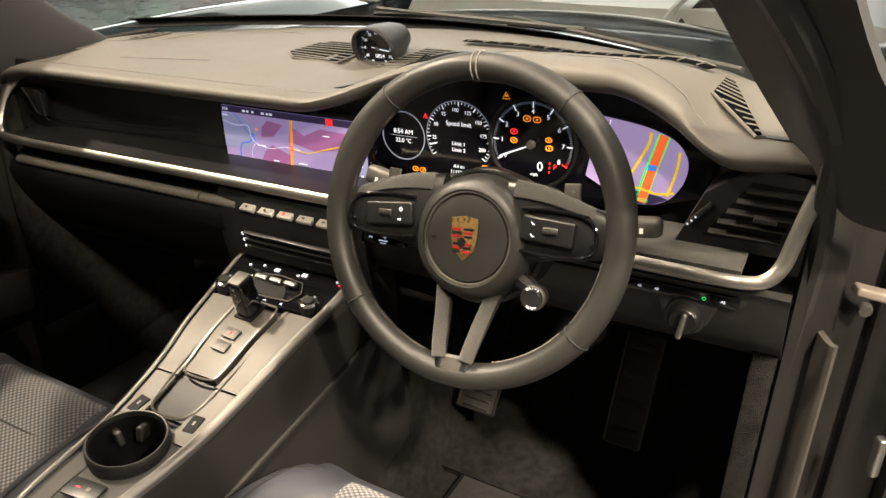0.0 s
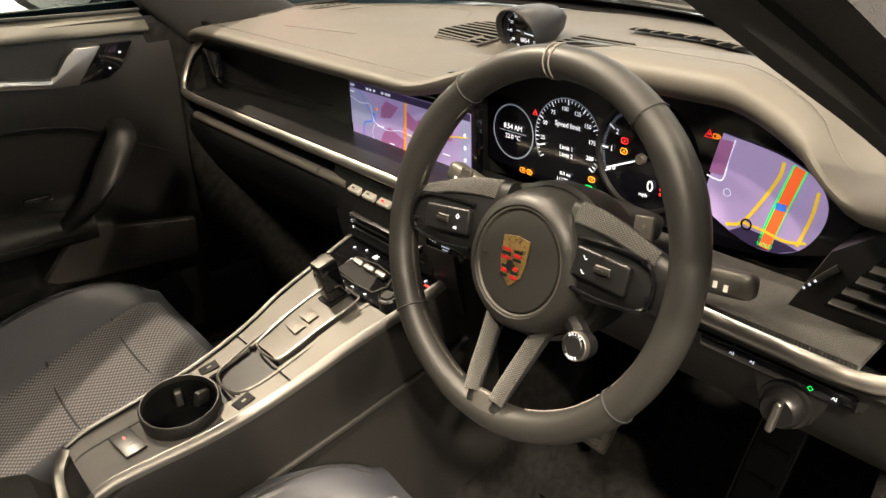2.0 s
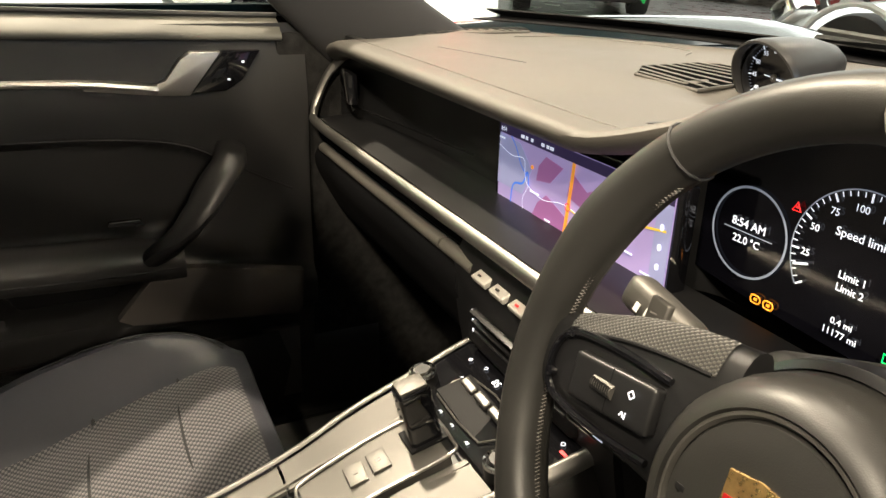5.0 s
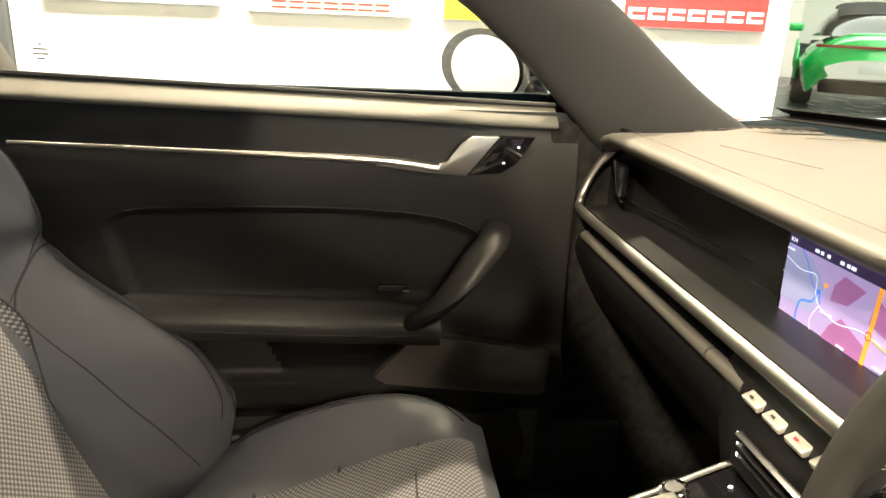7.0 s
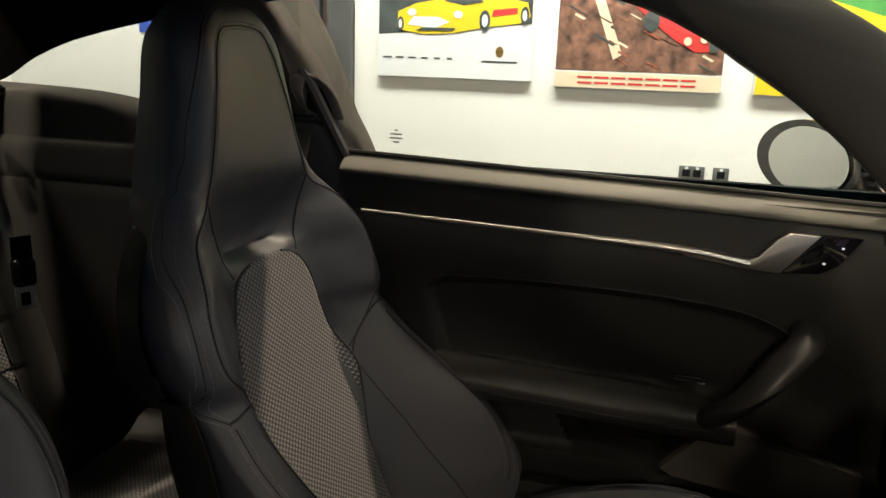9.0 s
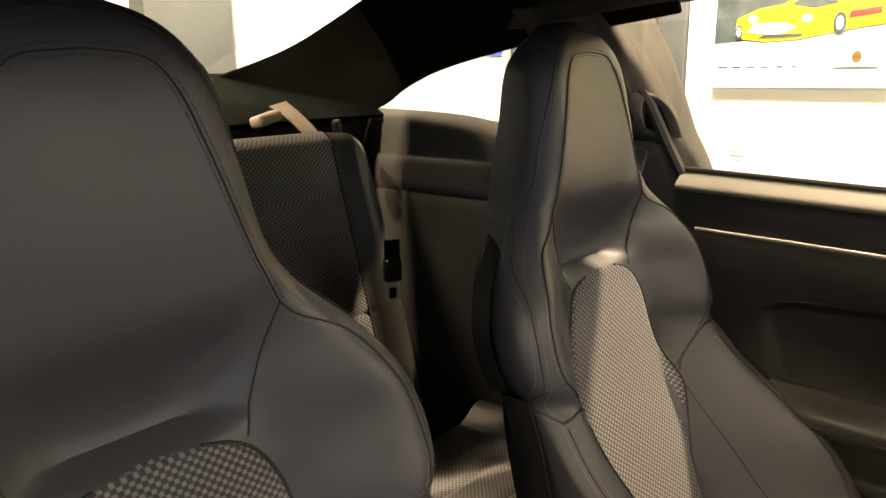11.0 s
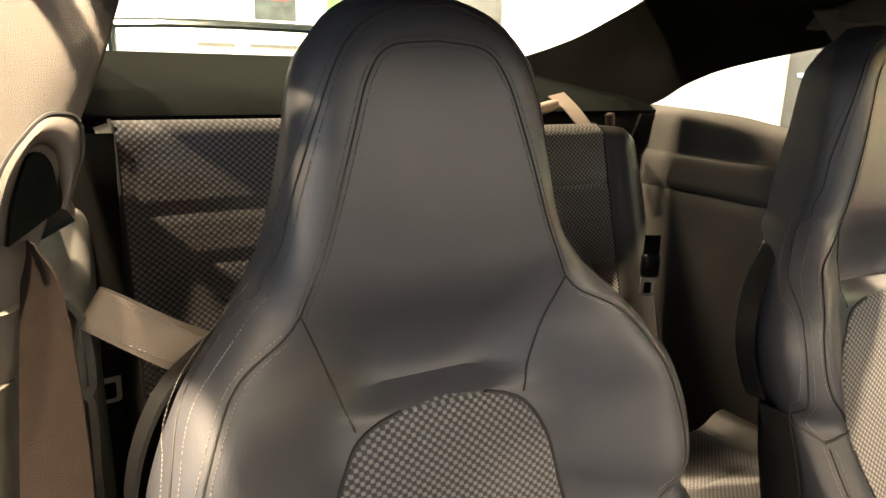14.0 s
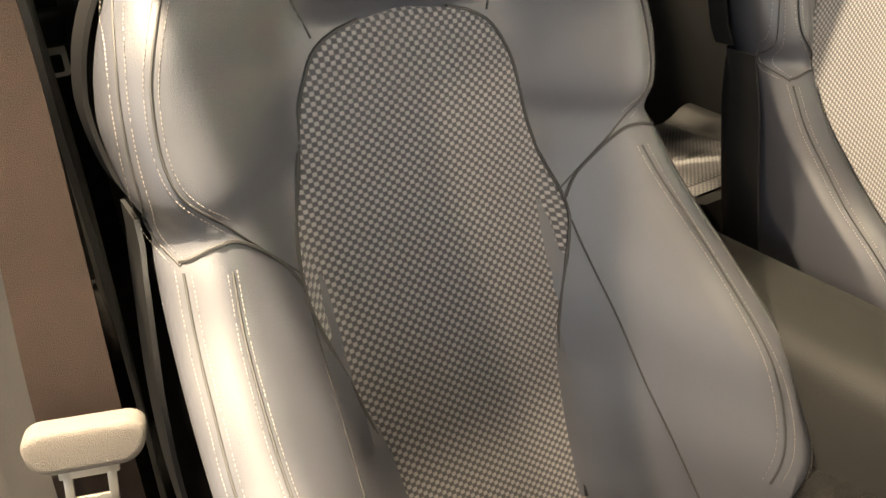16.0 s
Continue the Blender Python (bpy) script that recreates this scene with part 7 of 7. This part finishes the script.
for s in (-1, 1):
    secs = ((0.040, 0.006, 0.048, -0.022, 0.014), (0.070, 0.008, 0.044, -0.014, 0.015), (0.100, 0.008, 0.038, -0.009, 0.0145), (0.130, 0.005, 0.031, -0.006, 0.013), (0.160, 0.002, 0.024, -0.004, 0.011))

    def ring_at(x, lift=0.0, a0=0.0, a1=math.tau, n=26):
        yc, hh, zc, dp = interp(secs, x)
        out = []
        for k in range(n):
            a = a0 + (a1 - a0) * k / (n if a1 - a0 > 6 else n - 1)
            c, d = math.cos(a), math.sin(a)
            out.append((s * x, yc + (hh + lift) * math.copysign(abs(c) ** 0.75, c), zc + (dp + lift) * math.copysign(abs(d) ** 0.75, d)))
        return out

    xr = [0.040 + 0.120 * k / 12 for k in range(13)]
    sp = part("side_spoke", grid([ring_at(x) for x in xr], close_u=True, caps=True), SATIN, wheel, "black side spoke")
    part("spoke_trim", grid([ring_at(x, 0.0012, 0.15, 1.05, 10) for x in (0.050 + 0.096 * k / 12 for k in range(13))]), CARBON, sp, "woven trim on the spoke")
    part("trim_edge", tube([ring_at(x, 0.0014, 1.05, 1.06, 2)[0] for x in (0.052 + 0.092 * k / 12 for k in range(13))], 0.0011, 6), SATIN, sp, "thin satin edge")
    part("key_frame", tube(cr([(s * 0.066, 0.024, 0.004), (s * 0.100, 0.0255, 0.007), (s * 0.134, 0.0225, 0.009), (s * 0.147, 0.014, 0.009), (s * 0.151, 0.000, 0.009), (s * 0.147, -0.016, 0.008), (s * 0.132, -0.022, 0.006), (s * 0.100, -0.024, 0.004), (s * 0.066, -0.022, 0.002)], 6), 0.0024, 8), GLOSS, sp, "gloss black key frame")
    pod = part("key_pad", obox((s * 0.098, 0.003, 0.006), (0.060, 0.027, 0.010), (0, s * -4, s * -4), 0.003, 3), SATIN, wheel, "black key pad")
    part("key_gap", obox((s * 0.098, 0.003, 0.0108), (0.0006, 0.026, 0.0008), (0, s * -4, s * -4), 0), DARK, pod, smooth=False)
    roller = part("thumb_roller", tube([(s * 0.102 - 0.008, 0.0035, 0.010), (s * 0.102 + 0.008, 0.0035, 0.010)], 0.0042, 12), DARKSILVER, pod, "ribbed thumb roller")
    for k in range(9):
        part("rib", obox((s * 0.102 - 0.0068 + 0.0017 * k, 0.0035, 0.0130), (0.0007, 0.006, 0.0028), (0, 0, 0), 0), SATIN, pod, smooth=False)
    for k, (dx, dz) in enumerate(((-0.019, 0.006), (0.019, 0.006), (0.017, -0.006)) if s < 0 else ((-0.018, 0.007), (0.019, 0.001), (-0.018, -0.006))):
        strokes("lit_symbol", SYMBOLS[(k if s < 0 else (3, 1, 3)[k])], G_SYMBOL, pod, pose(s * 0.100 + dx, 0.003 + dz, 0.0118))
    for a, b in ((0.139, 0.021), (0.148, -0.008)):
        part("screw", lathe([(0.0004, 0.0115), (0.0030, 0.0110), (0.0034, 0.007)], 14), GLOSS, sp, m=pose(s * a, b, 0))
    paddle = part("shift_paddle", obox((s * 0.112, 0.042, -0.022), (0.018, 0.026, 0.005), (0, s * 10, s * 4), 0.002, 3), DARKSILVER, wheel, "dark metal shift paddle")
    strokes("paddle_mark", ((0, 0, 0.005, 0.0010, 0),) + (((0, 0, 0.005, 0.0010, 90),) if s > 0 else ()), STITCH, paddle, pose(s * 0.113, 0.046, -0.0188))
    prong = part("lower_spoke", tube(cr([(s * 0.032, -0.075, -0.022), (s * 0.026, -0.105, -0.010), (s * 0.0195, -0.140, 0.004), (s * 0.015, -0.166, 0.012)], 6), [0.011 - 0.00025 * k for k in range(19)], 10, flat=0.8), SATIN, wheel, "woven finish lower spoke")
    part("spoke_skin", tube(cr([(s * 0.032, -0.076, -0.0155), (s * 0.026, -0.105, -0.004), (s * 0.0205, -0.135, 0.009), (s * 0.0170, -0.154, 0.0150)], 6), 0.0085, 8, flat=0.45), CARBON, prong)
part("spoke_bridge", obox((0, -0.163, 0.0105), (0.040, 0.026, 0.009), (-10, 0, 0), 0.004, 3), DARKSILVER, wheel, "satin grey bridge plate")
for s in (-1, 1):
    part("bolt", lathe([(0.0004, 0.0195), (0.0026, 0.0192), (0.003, 0.016)], 12), SATIN, wheel, m=pose(s * 0.0135, -0.172, -0.0045))
knob = part("mode_knob", lathe([(0.0004, 0.010), (0.0125, 0.010), (0.0138, 0.0085), (0.0145, 0.0095), (0.0185, 0.0095), (0.0198, 0.007), (0.0205, -0.006), (0.018, -0.02)], 40), SATIN, wheel, "drive mode dial", m=pose(0.087, -0.071, 0.002) @ Matrix.Scale(0.68, 4))
part("dial_rim", lathe([(0.0186, 0.0097), (0.0199, 0.0080), (0.0206, 0.001), (0.0199, 0.0005)], 40), SILVER, knob, "bright dial rim")
for tx, up, sg in (("DRIVE", 0.0, 1), ("MODE", math.pi, -1)):
    for k, ch in enumerate(tx):
        o = (k - (len(tx) - 1) / 2) * 0.30
        a = up + sg * o if up == 0 else math.pi - o
        words(ch, 0.0052, G_WHITE, knob, pose(0.0163 * math.sin(a), 0.0163 * math.cos(a), 0.0100, 0, 0, -math.degrees(a) + (180 if up else 0)))
part("knob_arm", tube([(0.062, -0.058, -0.020), (0.076, -0.064, -0.014), (0.087, -0.071, -0.010)], 0.010, 8), SATIN, wheel)

col = thing("steering_column", "black steering column shroud behind the wheel", "steering column", pose(0.357, 0.850, 0.832, 72, 0, 0))
part("shroud", lathe([(0.050, -0.045), (0.062, -0.05), (0.064, -0.10), (0.058, -0.20), (0.055, -0.24)], 40), SATIN, col, m=pose(0, -0.03, 0))
part("shroud_top", obox((0, 0.03, -0.10), (0.115, 0.03, 0.12), (0, 0, 0), 0.012, 3), PLASTIC, col)
for s, lab in ((-1, "indicator stalk"), (1, "wiper stalk")):
    st = thing("stalk", "dark grey column " + lab + " with a ribbed end", "stalk", pose(0.357, 0.850, 0.832, 72, 0, 0), group="column stalks")
    part("arm", tube(cr([(s * 0.05, 0.005, -0.075), (s * 0.085, 0.010, -0.072), (s * 0.115, 0.016, -0.066)], 5), 0.009, 8), SATIN, st)
    e = 0.030 if s > 0 else 0.0
    part("head", obox((s * (0.142 + e), 0.020 + 0.15 * e, -0.062), (0.066, 0.024, 0.022), (0, 0, s * 9), 0.009, 3), DARKSILVER, st, "grey stalk head")
    for k in range(4):
        part("print_mark", obox((s * (0.125 + e + 0.010 * k), 0.018 + 0.15 * e, -0.0505), (0.004, 0.006, 0.0005), (0, 0, s * 9), 0), POSTERWHITE, st, smooth=False)

cs = thing("stalk", "short gloss black cruise control stalk below the wheel spoke", "stalk", pose(0.357, 0.850, 0.832, 72, 0, 5.4), group="column stalks")
part("arm", tube([(-0.05, -0.040, -0.055), (-0.09, -0.043, -0.042)], 0.008, 8), SATIN, cs)
head = part("head", obox((-0.114, -0.0435, -0.037), (0.062, 0.021, 0.016), (0, 0, 3), 0.006, 3), GLOSS, cs, "gloss black stalk head")
part("edge", tube([(-0.142, -0.034, -0.032), (-0.114, -0.0325, -0.030), (-0.086, -0.034, -0.032)], 0.0015, 6), DARKSILVER, head)
strokes("print_mark", SYMBOLS[0], G_SYMBOL, head, pose(-0.130, -0.045, -0.0286))
strokes("print_mark", SYMBOLS[1], G_SYMBOL, head, pose(-0.110, -0.043, -0.0286) @ Matrix.Scale(0.7, 4))
strokes("print_mark", ((0, 0, 0.012, 0.0012, 0), (0, -0.003, 0.008, 0.0010, 0)), G_SYMBOL, head, pose(-0.112, -0.047, -0.0286))

# light switch panel
lsw = thing("light_switch", "black light switch panel with a rotary knob", "switch panel", DM @ facing(0.958))
part("panel", (lambda bm: bm)(prism([(0.505, 0.742), (0.660, 0.742), (0.655, 0.728), (0.628, 0.722), (0.618, 0.695), (0.596, 0.680), (0.572, 0.690), (0.560, 0.722), (0.52, 0.725)], 0.006, 0.002)), PLASTIC, lsw)
part("key_strip", obox((0.578, 0.733, 0.0075), (0.145, 0.013, 0.003), (0, 0, 0), 0.001), GLOSS, lsw, "gloss black key strip")
for x, c in ((0.538, G_WHITE), (0.558, G_WHITE), (0.612, G_GREEN), (0.632, G_WHITE)):
    strokes("lit_symbol", SYMBOLS[1] if c is G_GREEN else SYMBOLS[2], c if c is G_GREEN else G_SYMBOL, lsw, pose(x, 0.7325, 0.0094))
kn = part("rotary_knob", lathe([(0.0004, 0.020), (0.015, 0.0195), (0.018, 0.016), (0.0195, 0.006), (0.023, 0.005), (0.024, 0.002)], 36), SATIN, lsw, "black rotary knob", m=pose(0.594, 0.704, 0.004))
part("grip", obox((0, -0.003, 0.0215), (0.007, 0.034, 0.010), (0, 0, -8), 0.003, 3), SILVER, kn, "silver grip bar")

# ---- centre console ----
CTOP = ((0.45, 0.505, 0.046), (0.475, 0.535, 0.052), (0.50, 0.543, 0.055), (0.60, 0.549, 0.066), (0.67, 0.559, 0.074), (0.74, 0.577, 0.082), (0.80, 0.598, 0.092), (0.88, 0.619, 0.103), (0.94, 0.636, 0.110), (1.0, 0.652, 0.112))


def con(u, y, h=0.0):
    """A place on the console: u across in half-widths, y along, h above its top."""
    z, w = interp(CTOP, y)
    x = u * w
    return Vector((0.016 + 0.045 * (0.92 - y) + x, y, z + 0.05 * x + h))


def conx(x, y, h=0.0):
    return con(x / interp(CTOP, y)[1], y, h)


cons = thing("centre_console", "dark silver centre console with bright side rails", "console", pose(0, 0, 0))


CUP = conx(0.0, 0.603, 0.0)


def con_sheet(name, us, y0, y1, h, material, label="", n=14, d=0.004, bow=0.0, host=None, well=False):
    rows = [[con(u, y0 + (y1 - y0) * k / n, h + bow * (1 - u * u)) for u in us] for k in range(n + 1)]
    bm = grid(rows)
    if well:
        gone = [f for f in bm.faces if (f.calc_center_median() - CUP).xy.length < 0.0460]
        bmesh.ops.delete(bm, geom=gone, context="FACES")
    return part(name, thick(bm, d), material, host or cons, label)


US = [-1 + k / 6 for k in range(13)]
con_sheet("deck", [-1 + k / 24 for k in range(49)], 0.455, 0.985, -0.012, SATIN, "black console deck", 150, 0.01, well=True)
for s in (-1, 1):
    rows = []
    for k in range(25):
        y = 0.475 + 0.50 * k / 24
        p = con(s * 1.0, y)
        rows.append([con(s * 0.962, y, 0.0030), con(s * 0.980, y, 0.0044), con(s * 1.0, y, 0.0040), p + Vector((s * 0.0045, 0, 0.0005)), p + Vector((s * 0.006, 0, -0.006))])
    part("side_rail", backed(grid([cr(r, 3) for r in rows]), 0.002), RAIL, cons, "satin silver side rail")
    rows = [[con(s * 1.0, y, -0.004), con(s * 1.06, y, -0.012), con(s * 1.10, y, -0.03), con(s * 1.12, y, -0.07), con(s * 1.14, y, -0.17), con(s * 1.3, y, -0.36)] for y in (0.46, 0.55, 0.65, 0.75, 0.85, 0.95, 1.05)]
    part("side_wall", thick(patch(rows, 3, 4), 0.006), CONSIDE, cons, "dark console side")
    part("side_ledge", tube(cr([con(s * 1.15, y, -0.105 - 0.02 * (0.95 - y)) for y in (0.50, 0.62, 0.75, 0.88, 0.98)], 5), 0.005, 8), CONSIDE, cons, "slim leather ledge along the console side")
    wing = con_sheet("top_panel", [s * (0.44 + 0.5 * k / 6) for k in range(7)], 0.722, 0.864, 0.0015, DARKSILVER, "dark silver top panel")
    con_sheet("lower_panel", [s * (0.46 + 0.48 * k / 6) for k in range(7)], 0.632, 0.7195, 0.0008, DARKSILVER, "dark silver surround")
    btn = part("seat_heat_button", obox((0, 0, 0), (0.017, 0.026, 0.003), (0, 0, 0), 0.001), DARK, cons, "black seat heating button", m=Matrix.Translation(conx(s * 0.050, 0.664, 0.0015)) @ pose(0, 0, 0, 14, 0, s * 6))
    part("symbol", obox((0, 0.001, 0.0017), (0.003, 0.006, 0.0004), (0, 0, 0), 0), STITCH, btn, smooth=False)
    rings = part("climate_knob", lathe([(0.0004, 0.020), (0.008, 0.020), (0.0095, 0.0175), (0.0130, 0.0175), (0.0142, 0.015), (0.0148, 0.0), (0.017, -0.003)], 32), SATIN, cons, "black climate knob", m=Matrix.Translation(conx(s * 0.080, 0.880, 0.0)) @ pose(0, 0, 0, 12, 0, 0))
    part("knob_ring", lathe([(0.0098, 0.0180), (0.0115, 0.0192), (0.0138, 0.0185), (0.0145, 0.0150)], 32), CHROME, rings, "chrome ring")
end = cr([con(-1.0, 0.475), con(-0.8, 0.458, -0.002), con(0, 0.452, -0.004), con(0.8, 0.458, -0.002), con(1.0, 0.475)], 6)
part("end_rail", tube(end, 0.0075, 8, flat=0.6), RAIL, cons, "satin silver end rail")
rows = [[con(u, 0.475 - 0.02 * (1 - u ** 4), -0.004), con(u, 0.47 - 0.02 * (1 - u ** 4), -0.04), con(u * 1.02, 0.46, -0.12), con(u * 1.1, 0.455, -0.36)] for u in US]
part("end_wall", thick(grid(rows), 0.006), LEATHER, cons)
con_sheet("rear_tray", [-0.45 + 1.37 * k / 36 for k in range(37)], 0.475, 0.640, -0.004, TRAY, "satin dark tray", 50, well=True)
con_sheet("tray_side", [-0.96 + 0.50 * k / 14 for k in range(15)], 0.475, 0.630, -0.002, TRAY, "ribbed dark silver tray side", 50, well=True)
# trough, selector plate and lever
con_sheet("trough", [-0.44 + 0.88 * k / 8 for k in range(9)], 0.665, 0.866, -0.0065, SATIN, "dark trough round the selector", 14, 0.003)
edge = cr([con(-0.50, 0.864, 0.001), con(-0.52, 0.76, 0.001), con(-0.52, 0.70, 0.001), con(-0.40, 0.668, 0.001), con(0.0, 0.660, 0.001), con(0.40, 0.668, 0.001), con(0.52, 0.70, 0.001), con(0.52, 0.76, 0.001), con(0.50, 0.864, 0.001)], 6)
part("trough_rim", tube(edge, 0.0024, 6), DARKSILVER, cons, "thin silver rim")
rows = [[con(u, y, 0.006 - 0.002 * abs(u)) for u in (-0.36 + 0.72 * k / 8 for k in range(9))] for y in (0.728 + 0.125 * k / 10 for k in range(11))]
pl = part("selector_plate", thick(grid(rows), 0.010), DARKSILVER, cons, "dark silver selector plate")
part("plate_rim", tube(cr([con(-0.36, 0.853, 0.007), con(-0.38, 0.79, 0.007), con(-0.37, 0.735, 0.007), con(-0.22, 0.724, 0.007), con(0.22, 0.724, 0.007), con(0.37, 0.735, 0.007), con(0.38, 0.79, 0.007), con(0.36, 0.853, 0.007), con(0.2, 0.862, 0.007), con(-0.2, 0.862, 0.007), con(-0.36, 0.853, 0.007)], 4), 0.0018, 6), SILVER, pl, "bright rim")
for x, y in ((0.0, 0.775), (0.0, 0.797)):
    b = part("selector_button", obox((0, 0, 0), (0.024, 0.018, 0.003), (0, 0, 0), 0.001), DARKSILVER, pl, m=Matrix.Translation(conx(x, y, 0.0085)) @ pose(0, 0, 0, 15, 3, 0))
    part("symbol", obox((0, 0, 0.0018), (0.003, 0.004, 0.0003), (0, 0, 0), 0), G_RED if y > 0.78 else STITCH, b, smooth=False)
lev = part("selector_lever", obox((0, 0, 0.030), (0.025, 0.031, 0.066), (0, 0, 0), 0.005, 3), GLOSS, cons, "gloss black selector lever", m=Matrix.Translation(conx(-0.002, 0.843, 0.006)) @ pose(0, 0, 0, 14, 0, 0))
part("lever_cap", obox((0, 0, 0.0635), (0.021, 0.027, 0.004), (0, 0, 0), 0.0018), DARKSILVER, lev, "dark metal cap")
for k in range(3):
    part("lit_mark", obox((0, -0.0160, 0.054 - 0.010 * k), (0.003, 0.0006, 0.003), (0, 0, 0), 0), STITCH, lev, smooth=False)
part("lever_slot", obox((0, 0, 0), (0.032, 0.038, 0.003), (0, 0, 0), 0.001), DARK, cons, m=Matrix.Translation(conx(-0.002, 0.843, 0.008)) @ pose(0, 0, 0, 14, 0, 0))
# climate panel
cl = con_sheet("climate_panel", [-0.95 + 1.9 * k / 10 for k in range(11)], 0.867, 0.956, 0.0025, GLOSS, "gloss black climate panel", 8)
for k in range(3):
    x = -0.034 + 0.028 * k
    part("toggle", obox((0, 0, 0), (0.023, 0.010, 0.007), (0, 0, 0), 0.003, 3), RAIL, cl, "satin metal toggle", m=Matrix.Translation(conx(x, 0.908, 0.008)) @ pose(0, 0, 0, 20, 0, 0))
part("toggle_well", obox((0, 0, 0), (0.090, 0.040, 0.004), (0, 0, 0), 0.002), DARK, cl, m=Matrix.Translation(conx(-0.006, 0.899, 0.003)) @ pose(0, 0, 0, 13, 3, 0))
part("well_rim", tube(cr([conx(-0.050, 0.880, 0.005), conx(-0.050, 0.918, 0.005), conx(0.038, 0.918, 0.005), conx(0.038, 0.880, 0.005), conx(-0.050, 0.880, 0.005)], 2), 0.0012, 6), DARKSILVER, cl, "thin metal rim")
words("85", 0.011, G_WHITE, cl, Matrix.Translation(conx(-0.022, 0.932, 0.0045)) @ pose(0, 0, 0, 14, 0, 0))
words("85", 0.011, G_WHITE, cl, Matrix.Translation(conx(0.030, 0.934, 0.0045)) @ pose(0, 0, 0, 14, 0, 0))
for x, y, w in ((-0.075, 0.945, 0.010), (-0.050, 0.950, 0.010), (-0.055, 0.925, 0.006), (0.02, 0.945, 0.010), (-0.025, 0.886, 0.006), (0.0, 0.886, 0.006), (0.030, 0.886, 0.008), (0.09, 0.950, 0.010)):
    strokes("lit_symbol", SYMBOLS[int(w * 1000) % 3], G_SYMBOL, cl, Matrix.Translation(conx(x, y - 0.014, 0.0046)) @ pose(0, 0, 0, 14, 0, 0))
part("red_mark", obox((0, 0, 0), (0.010, 0.003, 0.0004), (0, 0, 0), 0), G_RED, cl, smooth=False, m=Matrix.Translation(conx(0.100, 0.930, 0.0046)) @ pose(0, 0, 0, 14, 0, 0))
# parking brake button
epb = part("parking_brake", obox((0, 0, 0), (0.048, 0.026, 0.004), (0, 0, 0), 0.0015), SATIN, cons, "black parking brake button", m=Matrix.Translation(conx(0.004, 0.532, 0.0)) @ pose(0, 0, 0, 4, 0, 6))
part("symbol", obox((-0.008, 0, 0.0022), (0.006, 0.002, 0.0004), (0, 0, 0), 0), G_RED, epb, smooth=False)
part("symbol", obox((0.006, 0.001, 0.0022), (0.005, 0.005, 0.0004), (0, 0, 0), 0), STITCH, epb, smooth=False)

cup = thing("cup_holder", "black round cup holder ring in the console tray", "cup holder", Matrix.Translation(conx(0.0, 0.603, 0.0)) @ pose(0, 0, 0, 4, 3, 0))
part("ring", lathe([(0.0448, -0.002), (0.0450, 0.015), (0.0460, 0.0190), (0.0478, 0.0194), (0.0494, 0.0172), (0.0496, 0.010), (0.0480, -0.008)], 48), PLASTIC, cup, "thick satin black ring")
part("well", lathe([(0.0005, -0.060), (0.036, -0.060), (0.041, -0.05), (0.0449, 0.012)], 40), DARK, cup, "deep black well")
for a in (112, 165):
    part("grip_tab", obox((0.034 * math.cos(radians(a)), 0.034 * math.sin(radians(a)), -0.004), (0.022, 0.009, 0.020), (0, 18, a), 0.003, 3), LEATHER, cup, "sprung grip tab")
part("skirt", lathe([(0.0480, -0.008), (0.0465, -0.03)], 40), PLASTIC, cup)

rest = thing("storage_box", "storage box with a dark leather armrest lid between the seats", "storage box", pose(0.035, 0, 0))
rows = []
for k in range(21):
    y = 0.02 + 0.43 * k / 20
    w = 0.072 - 0.012 * ease(0.36, 0.45, y)
    zt = 0.530 + 0.012 * ease(0.1, 0.4, y) - 0.05 * ease(0.41, 0.452, y) ** 2
    rows.append([(w * math.copysign(abs(math.cos(a)) ** 0.6, math.cos(a)), y, 0.47 + (zt - 0.47) * max(0, math.sin(a)) ** 0.5 if a <= math.pi else 0.40) for a in (math.pi * i / 16 for i in range(17))] + [(-w, y, 0.40), (w, y, 0.40)])
part("pad", grid(rows, close_u=True, caps=True), CONSIDE, rest, "dark leather pad")
part("box", box(-0.066, 0.066, 0.0, 0.44, 0.24, 0.41, 0.01), PLASTIC, rest, "black storage box below the pad")

# ---- pedals and mat ----
for nm, lab, (x, y, z), (w, h), rx, mtl in (("brake_pedal", "wide brake pedal with a metal face", (0.215, 1.21, 0.30), (0.075, 0.060), 55, SILVER), ("accelerator", "long dark accelerator pedal", (0.495, 1.235, 0.40), (0.062, 0.200), 62, SATIN)):
    t = thing(nm, lab, "pedal", pose(x, y, z, rx, 0, 0))
    part("pad", obox((0, 0, 0), (w, h, 0.014), (0, 0, 0), 0.005, 3), mtl, t)
    for k in range(4):
        part("grip_strip", obox((0, -h / 2 + h * (k + 0.5) / 4, 0.008), (w * 0.7, h * 0.06, 0.003), (0, 0, 0), 0.001), RUBBER, t)
    for e in (-1, 1):
        part("edge_strip", obox((e * w * 0.49, 0, 0.004), (0.003, h * 0.96, 0.012), (0, 0, 0), 0.001), DARKSILVER, t, "worn bright edge")
    part("arm", tube([(0, 0.0, -0.01), (0, 0.10, -0.03), (0, 0.28, -0.02)], 0.009, 8), DARK, t)
fm = thing("floor_mat", "black pile floor mat with a bound edge", "floor mat", pose(0.43, 0.98, 0.177))
part("mat_top", prism([(a, b) for a, b in rounded(0.40, 0.52, 0.05)], 0.008, 0.002), MATC, fm)
part("binding", tube([(a, b, 0.006) for a, b in rounded(0.40, 0.52, 0.05)], 0.005, 6, closed=True), LINING, fm)
copy_thing(fm, pose(-0.42, 0.98, 0.177))
